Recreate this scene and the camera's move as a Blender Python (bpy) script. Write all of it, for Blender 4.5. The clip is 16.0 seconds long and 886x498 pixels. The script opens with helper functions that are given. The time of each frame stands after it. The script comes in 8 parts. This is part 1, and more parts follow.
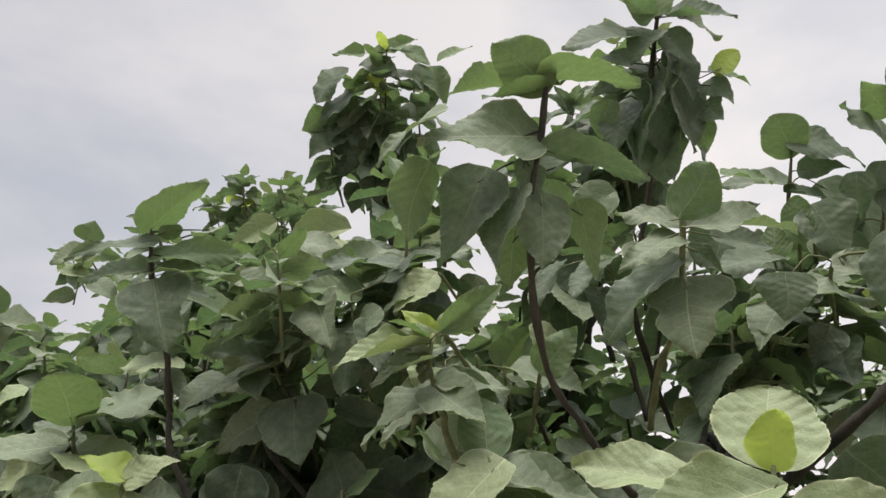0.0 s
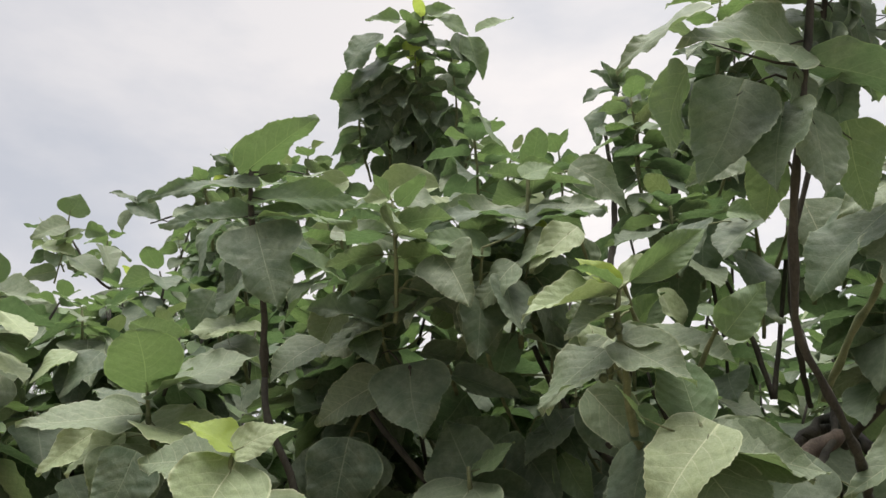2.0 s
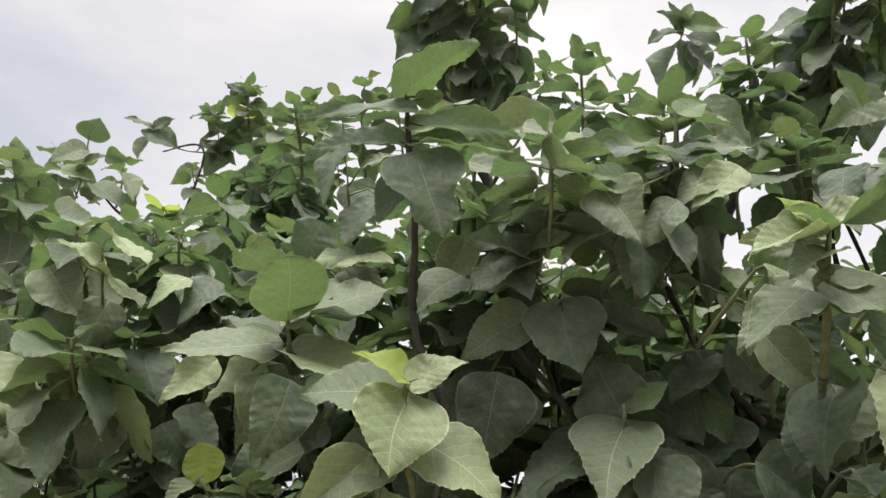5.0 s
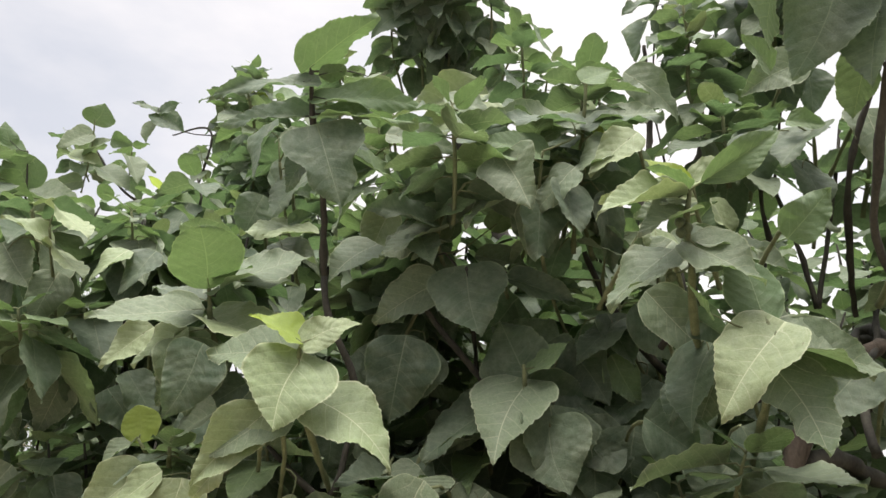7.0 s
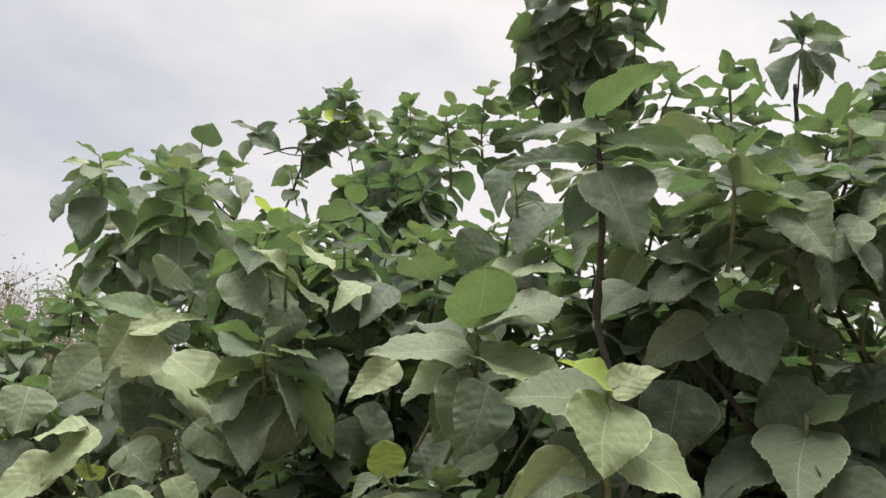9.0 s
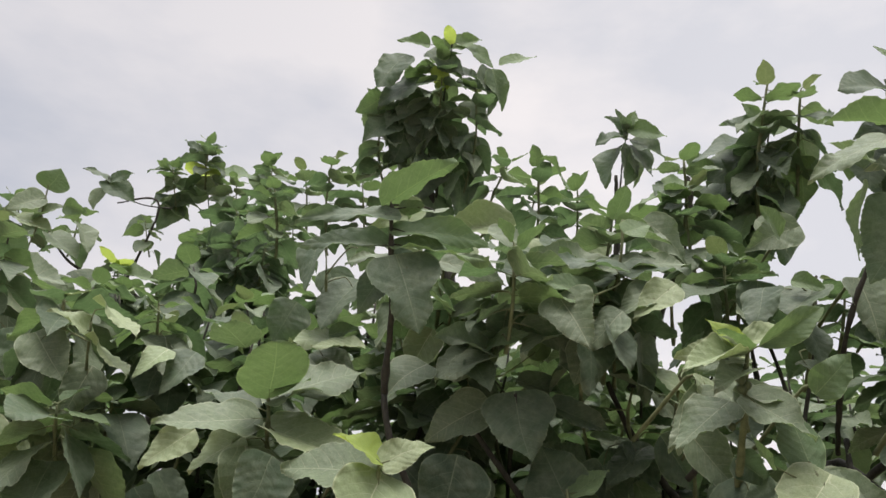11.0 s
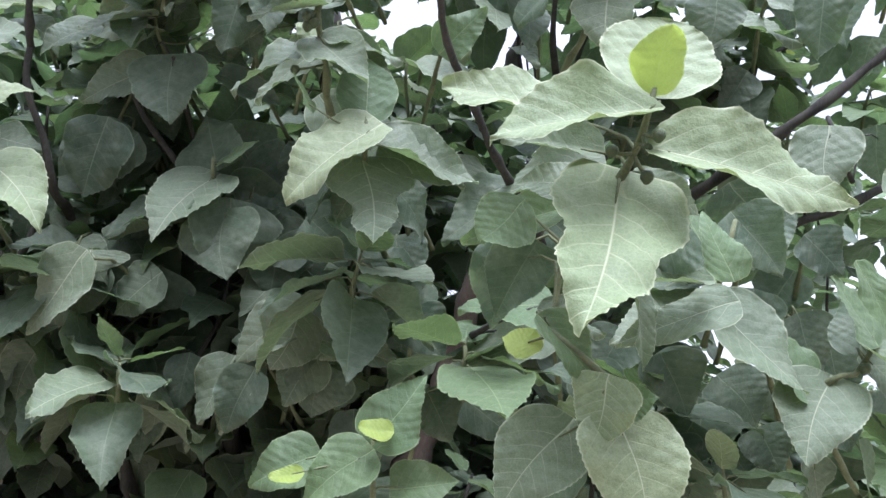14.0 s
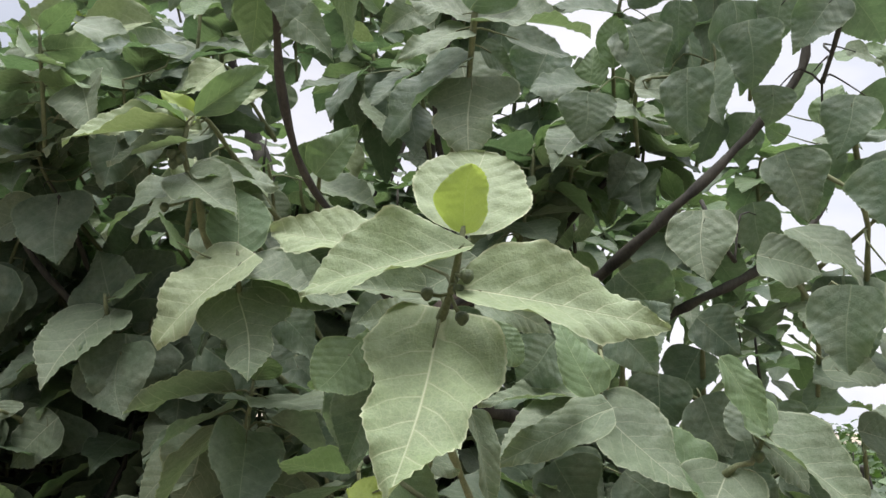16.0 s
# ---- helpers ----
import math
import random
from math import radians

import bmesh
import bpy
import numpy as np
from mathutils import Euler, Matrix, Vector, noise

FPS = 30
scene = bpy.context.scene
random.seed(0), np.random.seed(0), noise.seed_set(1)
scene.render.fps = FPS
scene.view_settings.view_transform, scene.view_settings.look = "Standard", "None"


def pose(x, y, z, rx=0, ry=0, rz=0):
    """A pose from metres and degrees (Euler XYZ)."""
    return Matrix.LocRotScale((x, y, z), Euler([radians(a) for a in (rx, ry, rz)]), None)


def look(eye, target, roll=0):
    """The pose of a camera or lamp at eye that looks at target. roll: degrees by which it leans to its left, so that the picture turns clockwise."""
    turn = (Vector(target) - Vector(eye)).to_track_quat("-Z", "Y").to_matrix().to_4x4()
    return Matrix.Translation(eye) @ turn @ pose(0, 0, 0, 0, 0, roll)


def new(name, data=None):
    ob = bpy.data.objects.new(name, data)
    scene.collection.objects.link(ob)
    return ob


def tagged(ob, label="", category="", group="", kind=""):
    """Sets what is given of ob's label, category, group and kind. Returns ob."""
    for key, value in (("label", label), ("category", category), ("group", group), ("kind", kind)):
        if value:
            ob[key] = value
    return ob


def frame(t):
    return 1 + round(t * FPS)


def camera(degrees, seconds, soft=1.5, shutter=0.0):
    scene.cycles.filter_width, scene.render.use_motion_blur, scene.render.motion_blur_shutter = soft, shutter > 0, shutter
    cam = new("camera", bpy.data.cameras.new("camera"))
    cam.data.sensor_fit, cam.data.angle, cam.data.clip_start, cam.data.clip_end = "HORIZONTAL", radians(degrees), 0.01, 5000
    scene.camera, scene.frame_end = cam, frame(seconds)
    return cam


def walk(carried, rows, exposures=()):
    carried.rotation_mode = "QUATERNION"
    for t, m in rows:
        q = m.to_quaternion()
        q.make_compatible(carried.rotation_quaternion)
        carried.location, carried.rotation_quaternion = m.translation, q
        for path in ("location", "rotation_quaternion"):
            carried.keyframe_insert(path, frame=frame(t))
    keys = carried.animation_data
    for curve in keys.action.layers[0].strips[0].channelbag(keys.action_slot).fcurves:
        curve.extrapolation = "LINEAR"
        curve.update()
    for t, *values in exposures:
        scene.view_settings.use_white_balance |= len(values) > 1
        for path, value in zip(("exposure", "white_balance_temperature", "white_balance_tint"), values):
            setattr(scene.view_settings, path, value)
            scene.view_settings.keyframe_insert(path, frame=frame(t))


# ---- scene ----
cam = camera(58.0, 16.0, soft=1.5)
PATH = [
    (0, (0.081, 0.022, 1.623), (0.098, 1.888, 2.342), 0.1),
    (0.5, (0.027, 0.013, 1.613), (0.04, 1.885, 2.315), -0.0),
    (1, (-0.032, 0.058, 1.607), (-0.016, 1.935, 2.297), 0.7),
    (1.5, (-0.157, 0.171, 1.589), (-0.062, 2.04, 2.295), 0.6),
    (2, (-0.32, 0.259, 1.585), (-0.164, 2.115, 2.314), 0.2),
    (2.5, (-0.365, 0.293, 1.585), (-0.216, 2.156, 2.3), 0.8),
    (3, (-0.452, 0.332, 1.553), (-0.327, 2.222, 2.193), 1.6),
    (3.2, (-0.508, 0.341, 1.547), (-0.379, 2.239, 2.163), 1.6),
    (5.3, (-0.706, 0.35, 1.578), (-0.45, 2.242, 2.173), 1.3),
    (5.5, (-0.693, 0.343, 1.572), (-0.447, 2.236, 2.168), 1.5),
    (6, (-0.602, 0.334, 1.572), (-0.378, 2.231, 2.163), 1.4),
    (6.5, (-0.468, 0.289, 1.568), (-0.276, 2.191, 2.155), 0.8),
    (7, (-0.427, 0.266, 1.537), (-0.281, 2.184, 2.084), 1.4),
    (7.5, (-0.614, 0.278, 1.519), (-0.58, 2.215, 2.016), 2.0),
    (8, (-0.826, 0.293, 1.546), (-0.806, 2.231, 2.036), 1.8),
    (8.2, (-0.89, 0.299, 1.545), (-0.853, 2.238, 2.036), 2.3),
    (10.3, (-1.03, 0.237, 1.61), (-0.705, 2.05, 2.392), 1.8),
    (10.5, (-0.979, 0.223, 1.594), (-0.611, 2.027, 2.375), 2.1),
    (11, (-0.826, 0.148, 1.589), (-0.432, 1.966, 2.325), 3.3),
    (11.5, (-0.616, 0.121, 1.574), (-0.264, 1.974, 2.24), 5.5),
    (12, (-0.44, 0.115, 1.509), (-0.159, 2.023, 2.037), 10.2),
    (12.5, (-0.313, 0.149, 1.476), (-0.072, 2.095, 1.866), 11.7),
    (13, (-0.13, 0.231, 1.47), (0.117, 2.188, 1.799), 9.4),
    (13.5, (-0.021, 0.216, 1.497), (0.243, 2.185, 1.735), 6.5),
    (14, (0.168, 0.177, 1.45), (0.416, 2.149, 1.673), 8.0),
    (14.5, (0.297, 0.155, 1.451), (0.635, 2.111, 1.693), 7.1),
    (15, (0.319, 0.157, 1.512), (0.737, 2.085, 1.841), 4.1),
    (15.5, (0.316, 0.162, 1.517), (0.691, 2.092, 1.886), 2.2),
    (16, (0.303, 0.16, 1.536), (0.609, 2.093, 1.947), 2.0),
]

EXPOSURES = [(0.0, 0.10, 6650, 11), (3.0, 0.30, 6650, 10), (5.5, 0.34, 6650, 11), (7.0, 0.52, 6650, 11), (7.5, 0.64, 6700, 10), (8.0, 0.50, 6700, 10), (8.2, 0.50, 6700, 10), (10.3, -0.15, 6600, 12), (11.0, 0.10, 6550, 12), (11.5, 0.36, 6500, 12), (12.0, 0.82, 6350, 14), (12.5, 1.34, 6100, 19), (13.0, 1.34, 5700, 24), (13.5, 1.28, 5500, 24), (14.0, 0.86, 5450, 19), (14.5, 0.72, 5500, 16), (15.0, 0.22, 6250, 8), (16.0, 0.34, 6200, 12)]

walk(cam, [(t, look(eye, target, roll)) for t, eye, target, roll in PATH], EXPOSURES)

# ---- light: a bright overcast sky with thin cloud, soft sun behind it ----
SUN_UP, SUN_ROUND = 72.0, 200.0
world = bpy.data.worlds.new("overcast_sky")
scene.world = world
world.use_nodes = True
wn, wl = world.node_tree.nodes, world.node_tree.links
wn.clear()
w_out, w_bg = wn.new("ShaderNodeOutputWorld"), wn.new("ShaderNodeBackground")
sky = wn.new("ShaderNodeTexSky")
sky.sky_type, sky.sun_disc = "NISHITA", False
sky.sun_elevation, sky.sun_rotation = radians(SUN_UP), radians(SUN_ROUND)
sky.dust_density, sky.air_density = 4.0, 1.0
w_co, w_map, w_noise, w_ramp = wn.new("ShaderNodeTexCoord"), wn.new("ShaderNodeMapping"), wn.new("ShaderNodeTexNoise"), wn.new("ShaderNodeValToRGB")
w_map.inputs["Scale"].default_value = (1.0, 1.0, 2.2)
w_noise.inputs["Scale"].default_value, w_noise.inputs["Detail"].default_value, w_noise.inputs["Roughness"].default_value = 2.2, 6.0, 0.55
w_ramp.color_ramp.elements[0].position, w_ramp.color_ramp.elements[0].color = 0.36, (9.8, 10.15, 11.0, 1)
w_ramp.color_ramp.elements[1].position, w_ramp.color_ramp.elements[1].color = 0.6, (13.2, 12.9, 13.0, 1)
w_mix = wn.new("ShaderNodeMix")
w_mix.data_type = "RGBA"
w_mix.inputs[0].default_value = 0.96
wl.new(w_co.outputs["Generated"], w_map.inputs["Vector"])
wl.new(w_map.outputs["Vector"], w_noise.inputs["Vector"])
wl.new(w_noise.outputs["Fac"], w_ramp.inputs["Fac"])
wl.new(sky.outputs["Color"], w_mix.inputs[6])
wl.new(w_ramp.outputs["Color"], w_mix.inputs[7])
w_sep, w_grad, w_mul = wn.new("ShaderNodeSeparateXYZ"), wn.new("ShaderNodeValToRGB"), wn.new("ShaderNodeMix")
wl.new(w_co.outputs["Generated"], w_sep.inputs[0])
wl.new(w_sep.outputs["Z"], w_grad.inputs[0])
for at, level in ((0.0, 0.4), (0.3, 0.4), (0.65, 0.385), (0.82, 1.1), (1.0, 2.7)):
    e = w_grad.color_ramp.elements[0] if at == 0 else (w_grad.color_ramp.elements[-1] if at == 1 else w_grad.color_ramp.elements.new(at))
    e.color = (level, level, level, 1)
w_mul.data_type, w_mul.blend_type = "RGBA", "MULTIPLY"
w_mul.inputs[0].default_value = 1.0
# the cloud is thinner and brighter towards the east
w_east, w_side = wn.new("ShaderNodeMapRange"), wn.new("ShaderNodeMix")
wl.new(w_sep.outputs["X"], w_east.inputs[0])
for i, v in ((1, -0.6), (2, 0.5), (3, 0.0), (4, 1.0)):
    w_east.inputs[i].default_value = v
w_side.data_type = "RGBA"
w_side.inputs[6].default_value, w_side.inputs[7].default_value = (0.72, 0.745, 0.79, 1), (1.1, 1.08, 1.06, 1)
wl.new(w_east.outputs[0], w_side.inputs[0])
w_tint = wn.new("ShaderNodeMix")
w_tint.data_type, w_tint.blend_type = "RGBA", "MULTIPLY"
w_tint.inputs[0].default_value = 1.0
wl.new(w_mix.outputs[2], w_tint.inputs[6])
wl.new(w_side.outputs[2], w_tint.inputs[7])
wl.new(w_tint.outputs[2], w_mul.inputs[6])
wl.new(w_grad.outputs[0], w_mul.inputs[7])
wl.new(w_mul.outputs[2], w_bg.inputs["Color"])
w_bg.inputs["Strength"].default_value = 0.165
wl.new(w_bg.outputs["Background"], w_out.inputs["Surface"])

sun_data = bpy.data.lights.new("sun", "SUN")
sun_data.energy, sun_data.angle, sun_data.color = 4.2, radians(30), (1.0, 0.96, 0.9)
sun = new("sun", sun_data)
sun.matrix_world = pose(0, 0, 12, 90 - SUN_UP, 0, 180 - SUN_ROUND)


# ---- materials ----
VEINS = 6.4  # lateral veins along a blade


def material(name):
    m = bpy.data.materials.new(name)
    m.use_nodes = True
    m.node_tree.nodes.clear()
    return m, m.node_tree.nodes, m.node_tree.links


def math_node(nodes, links, op, a, b=None, c=None):
    n = nodes.new("ShaderNodeMath")
    n.operation = op
    for i, v in enumerate((a, b, c)):
        if v is None:
            continue
        if isinstance(v, (int, float)):
            n.inputs[i].default_value = v
        else:
            links.new(v, n.inputs[i])
    return n.outputs[0]


def mix_node(nodes, links, fac, a, b):
    n = nodes.new("ShaderNodeMix")
    n.data_type = "RGBA"
    for i, v in ((0, fac), (6, a), (7, b)):
        if isinstance(v, (int, float)):
            n.inputs[i].default_value = v
        elif isinstance(v, tuple):
            n.inputs[i].default_value = (*v, 1)
        else:
            links.new(v, n.inputs[i])
    return n.outputs[2]


def leaf_material(name, dark, light, vein, dust, clear, through_colour, dust_colour=(0.178, 0.205, 0.14), relief_strength=0.5):
    """A fig leaf: pinnate veins with three from the base, dust and blotches, light passing through the blade."""
    m, n, l = material(name)
    uv = n.new("ShaderNodeUVMap")
    uv.uv_map = "blade"
    split = n.new("ShaderNodeSeparateXYZ")
    l.new(uv.outputs["UV"], split.inputs[0])
    across = math_node(n, l, "ABSOLUTE", split.outputs["X"])
    along = split.outputs["Y"]
    info, geo = n.new("ShaderNodeObjectInfo"), n.new("ShaderNodeNewGeometry")
    rand = math_node(n, l, "FRACT", math_node(n, l, "ADD", info.outputs["Random"], geo.outputs["Random Per Island"]))
    rand2 = math_node(n, l, "FRACT", math_node(n, l, "MULTIPLY", rand, 7.31))

    def noise(scale, detail=3.0, rough=0.5):
        t = n.new("ShaderNodeTexNoise")
        t.inputs["Scale"].default_value, t.inputs["Detail"].default_value, t.inputs["Roughness"].default_value = scale, detail, rough
        l.new(geo.outputs["Position"], t.inputs["Vector"])
        return t.outputs["Fac"]

    def span(value, a, b, c, d):
        t = n.new("ShaderNodeMapRange")
        l.new(value, t.inputs[0])
        for i, v in ((1, a), (2, b), (3, c), (4, d)):
            t.inputs[i].default_value = v
        return t.outputs[0]

    blotch, patch, grain = noise(26.0, 4.0), noise(95.0, 4.0, 0.65), noise(520.0, 3.0, 0.7)
    # lateral veins rise steeply from the midrib, curve towards the tip and wander a little
    wander = math_node(n, l, "MULTIPLY", math_node(n, l, "SUBTRACT", noise(16.0, 2.0), 0.5), 0.045)
    bend = math_node(n, l, "POWER", across, 1.3)
    flip = math_node(n, l, "MULTIPLY", math_node(n, l, "GREATER_THAN", split.outputs["X"], 0.0), 0.37)
    phase = math_node(n, l, "ADD", math_node(n, l, "MULTIPLY", math_node(n, l, "ADD", math_node(n, l, "SUBTRACT", along, bend), wander), VEINS), flip)
    saw = math_node(n, l, "ABSOLUTE", math_node(n, l, "SUBTRACT", math_node(n, l, "FRACT", phase), 0.5))
    side_line = math_node(n, l, "MULTIPLY", span(math_node(n, l, "SUBTRACT", 0.5, saw), 0.0, 0.05, 1.0, 0.0), span(across, 0.05, 0.45, 1.0, 0.25))
    rib = span(math_node(n, l, "ADD", across, math_node(n, l, "MULTIPLY", along, 0.006)), 0.003, 0.013, 1.0, 0.0)
    # the fine net between them
    net, cells = n.new("ShaderNodeTexVoronoi"), n.new("ShaderNodeMapping")
    net.feature = "DISTANCE_TO_EDGE"
    net.inputs["Scale"].default_value = 1.0
    cells.inputs["Scale"].default_value = (21.0, 25.0, 1.0)
    l.new(uv.outputs["UV"], cells.inputs["Vector"])
    l.new(cells.outputs[0], net.inputs["Vector"])
    mesh = span(net.outputs["Distance"], 0.0, 0.09, 1.0, 0.0)
    veins = math_node(n, l, "MAXIMUM", rib, math_node(n, l, "MAXIMUM", math_node(n, l, "MULTIPLY", side_line, 0.62), math_node(n, l, "MULTIPLY", mesh, 0.15)))
    base = mix_node(n, l, rand, dark, light)
    dust_amount = math_node(n, l, "MULTIPLY", math_node(n, l, "ADD", math_node(n, l, "MULTIPLY", span(blotch, 0.4, 0.66, 0.0, 1.0), 0.85), math_node(n, l, "MULTIPLY", rand2, 0.6)), dust)
    dusty = mix_node(n, l, dust_amount, base, dust_colour)
    patchy = mix_node(n, l, span(patch, 0.35, 0.68, 0.5, 0.0), dusty, tuple(0.55 * c for c in dark))
    fine = mix_node(n, l, span(grain, 0.4, 0.75, 0.0, 0.5), patchy, tuple(0.5 * c for c in dark))
    coloured = mix_node(n, l, math_node(n, l, "MULTIPLY", veins, 0.8), fine, vein)
    rim_uv, rim_split = n.new("ShaderNodeUVMap"), n.new("ShaderNodeSeparateXYZ")
    rim_uv.uv_map = "margin"
    l.new(rim_uv.outputs["UV"], rim_split.inputs[0])
    rim = span(math_node(n, l, "ABSOLUTE", rim_split.outputs["X"]), 0.955, 0.985, 0.0, 0.55)
    coloured = mix_node(n, l, rim, coloured, vein)
    # brown specks of age
    coloured = mix_node(n, l, math_node(n, l, "MULTIPLY", span(noise(90.0), 0.71, 0.76, 0.0, 0.75), rand2), coloured, (0.06, 0.035, 0.02))
    p = n.new("ShaderNodeBsdfPrincipled")
    l.new(coloured, p.inputs["Base Color"])
    p.inputs["Roughness"].default_value = 0.62
    p.inputs["Specular IOR Level"].default_value = 0.35
    p.inputs["Sheen Weight"].default_value, p.inputs["Sheen Roughness"].default_value = 0.06, 0.5
    ridge = math_node(n, l, "MULTIPLY", math_node(n, l, "COSINE", math_node(n, l, "MULTIPLY", phase, 6.2832)), 0.1)
    pucker = math_node(n, l, "MULTIPLY", ridge, math_node(n, l, "MINIMUM", math_node(n, l, "MULTIPLY", across, 6.0), 1.0))
    swell = math_node(n, l, "MULTIPLY", pucker, span(blotch, 0.34, 0.66, -0.1, -1.3))
    relief = math_node(n, l, "ADD", math_node(n, l, "SUBTRACT", swell, math_node(n, l, "MULTIPLY", veins, 0.12)), math_node(n, l, "ADD", math_node(n, l, "MULTIPLY", blotch, 0.6), math_node(n, l, "MULTIPLY", patch, 0.5)))
    bump = n.new("ShaderNodeBump")
    bump.inputs["Strength"].default_value, bump.inputs["Distance"].default_value = relief_strength, 0.006
    l.new(relief, bump.inputs["Height"])
    l.new(bump.outputs["Normal"], p.inputs["Normal"])
    tr = n.new("ShaderNodeBsdfTranslucent")
    l.new(mix_node(n, l, math_node(n, l, "MULTIPLY", veins, 0.5), through_colour, tuple(0.55 * c for c in through_colour)), tr.inputs["Color"])
    l.new(bump.outputs["Normal"], tr.inputs["Normal"])
    mixed, out = n.new("ShaderNodeMixShader"), n.new("ShaderNodeOutputMaterial")
    mixed.inputs[0].default_value = clear
    l.new(p.outputs[0], mixed.inputs[1])
    l.new(tr.outputs[0], mixed.inputs[2])
    l.new(mixed.outputs[0], out.inputs["Surface"])
    return m


def rough_material(name, a, b, scale, stretch=(1, 1, 1), rough=0.85, relief=0.6, distance=0.004):
    """A matt surface with variation at two scales and fine relief."""
    m, n, l = material(name)
    geo, mp = n.new("ShaderNodeNewGeometry"), n.new("ShaderNodeMapping")
    mp.inputs["Scale"].default_value = stretch
    l.new(geo.outputs["Position"], mp.inputs["Vector"])
    big, small = n.new("ShaderNodeTexNoise"), n.new("ShaderNodeTexNoise")
    big.inputs["Scale"].default_value, big.inputs["Detail"].default_value = scale, 4.0
    small.inputs["Scale"].default_value, small.inputs["Detail"].default_value = scale * 9, 4.0
    l.new(mp.outputs[0], big.inputs["Vector"])
    l.new(mp.outputs[0], small.inputs["Vector"])
    fac = math_node(n, l, "ADD", math_node(n, l, "MULTIPLY", big.outputs["Fac"], 0.7), math_node(n, l, "MULTIPLY", small.outputs["Fac"], 0.4))
    ramp = n.new("ShaderNodeValToRGB")
    ramp.color_ramp.elements[0].position, ramp.color_ramp.elements[0].color = 0.35, (*a, 1)
    ramp.color_ramp.elements[1].position, ramp.color_ramp.elements[1].color = 0.75, (*b, 1)
    l.new(fac, ramp.inputs["Fac"])
    p, out, bump = n.new("ShaderNodeBsdfPrincipled"), n.new("ShaderNodeOutputMaterial"), n.new("ShaderNodeBump")
    l.new(ramp.outputs["Color"], p.inputs["Base Color"])
    p.inputs["Roughness"].default_value = rough
    p.inputs["Specular IOR Level"].default_value = 0.25
    bump.inputs["Strength"].default_value, bump.inputs["Distance"].default_value = relief, distance
    l.new(fac, bump.inputs["Height"])
    l.new(bump.outputs["Normal"], p.inputs["Normal"])
    l.new(p.outputs[0], out.inputs["Surface"])
    return m


# some leaves take old to stand for shade, pale or light for strong light
LEAF = {
    "old": leaf_material("mature_and_shaded_leaf", (0.03, 0.056, 0.032), (0.068, 0.108, 0.058), (0.20, 0.24, 0.145), 0.6, 0.3, (0.125, 0.208, 0.076)),
    "pale": leaf_material("dusty_and_lit_leaf", (0.098, 0.138, 0.078), (0.162, 0.208, 0.12), (0.35, 0.38, 0.25), 0.6, 0.27, (0.155, 0.235, 0.08)),
    "light": leaf_material("light_leaf", (0.195, 0.255, 0.125), (0.275, 0.325, 0.175), (0.45, 0.47, 0.3), 0.3, 0.22, (0.2, 0.27, 0.085)),
    "green": leaf_material("young_leaf", (0.08, 0.136, 0.058), (0.128, 0.192, 0.076), (0.26, 0.33, 0.16), 0.3, 0.3, (0.15, 0.238, 0.072)),
    "fresh": leaf_material("newest_leaf", (0.24, 0.335, 0.065), (0.33, 0.41, 0.085), (0.38, 0.45, 0.17), 0.08, 0.46, (0.36, 0.46, 0.08), relief_strength=0.15),
}
BARK = rough_material("fig_bark", (0.013, 0.0125, 0.010), (0.058, 0.053, 0.042), 26.0, (1, 1, 0.35))
TRUNK_BARK = rough_material("trunk_bark", (0.04, 0.031, 0.025), (0.115, 0.09, 0.072), 22.0, (1, 1, 0.4), distance=0.008)
# distance haze is put into this pale pinkish bark colour
HAZED_BARK = rough_material("hazed_bark", (0.27, 0.225, 0.22), (0.42, 0.36, 0.35), 3.0)
TWIG = rough_material("green_twig", (0.07, 0.085, 0.04), (0.16, 0.17, 0.09), 40.0)
FIG = rough_material("fig_skin", (0.045, 0.06, 0.03), (0.085, 0.105, 0.05), 120.0, rough=0.6)
SOIL = rough_material("dry_soil", (0.2, 0.165, 0.12), (0.37, 0.32, 0.24), 1.3, distance=0.03)
BRICK = rough_material("weathered_brick", (0.26, 0.15, 0.10), (0.42, 0.30, 0.20), 14.0, distance=0.006)
SCRUB_BARK = rough_material("dry_stem", (0.07, 0.05, 0.04), (0.17, 0.125, 0.1), 9.0)
SCRUB = leaf_material("scrub_leaf", (0.12, 0.08, 0.055), (0.10, 0.105, 0.055), (0.14, 0.15, 0.08), 0.5, 0.15, (0.12, 0.16, 0.05))
HEDGE = leaf_material("hedge_leaf", (0.03, 0.06, 0.02), (0.07, 0.12, 0.035), (0.12, 0.18, 0.06), 0.2, 0.2, (0.12, 0.24, 0.03))
WEED = leaf_material("weed_leaf", (0.14, 0.24, 0.045), (0.22, 0.32, 0.07), (0.26, 0.36, 0.1), 0.05, 0.35, (0.3, 0.48, 0.07))

PLASTER = rough_material("added_wall_plaster", (0.24, 0.215, 0.19), (0.42, 0.385, 0.35), 1.7, distance=0.006)


# ---- building blocks ----
def part(name, mesh_or_bm, mat, parent, label="", kind=""):
    """Links a bmesh or a mesh as one object under a thing or part."""
    if isinstance(mesh_or_bm, bmesh.types.BMesh):
        me = bpy.data.meshes.new(name)
        mesh_or_bm.to_mesh(me)
        mesh_or_bm.free()
    else:
        me = mesh_or_bm
    if mat and not me.materials:
        me.materials.append(mat)
    ob = new(name, me)
    ob.parent = parent
    if parent.type == "EMPTY":
        ob.matrix_parent_inverse = Matrix.Translation(-parent.location)
    return tagged(ob, label, kind=kind)


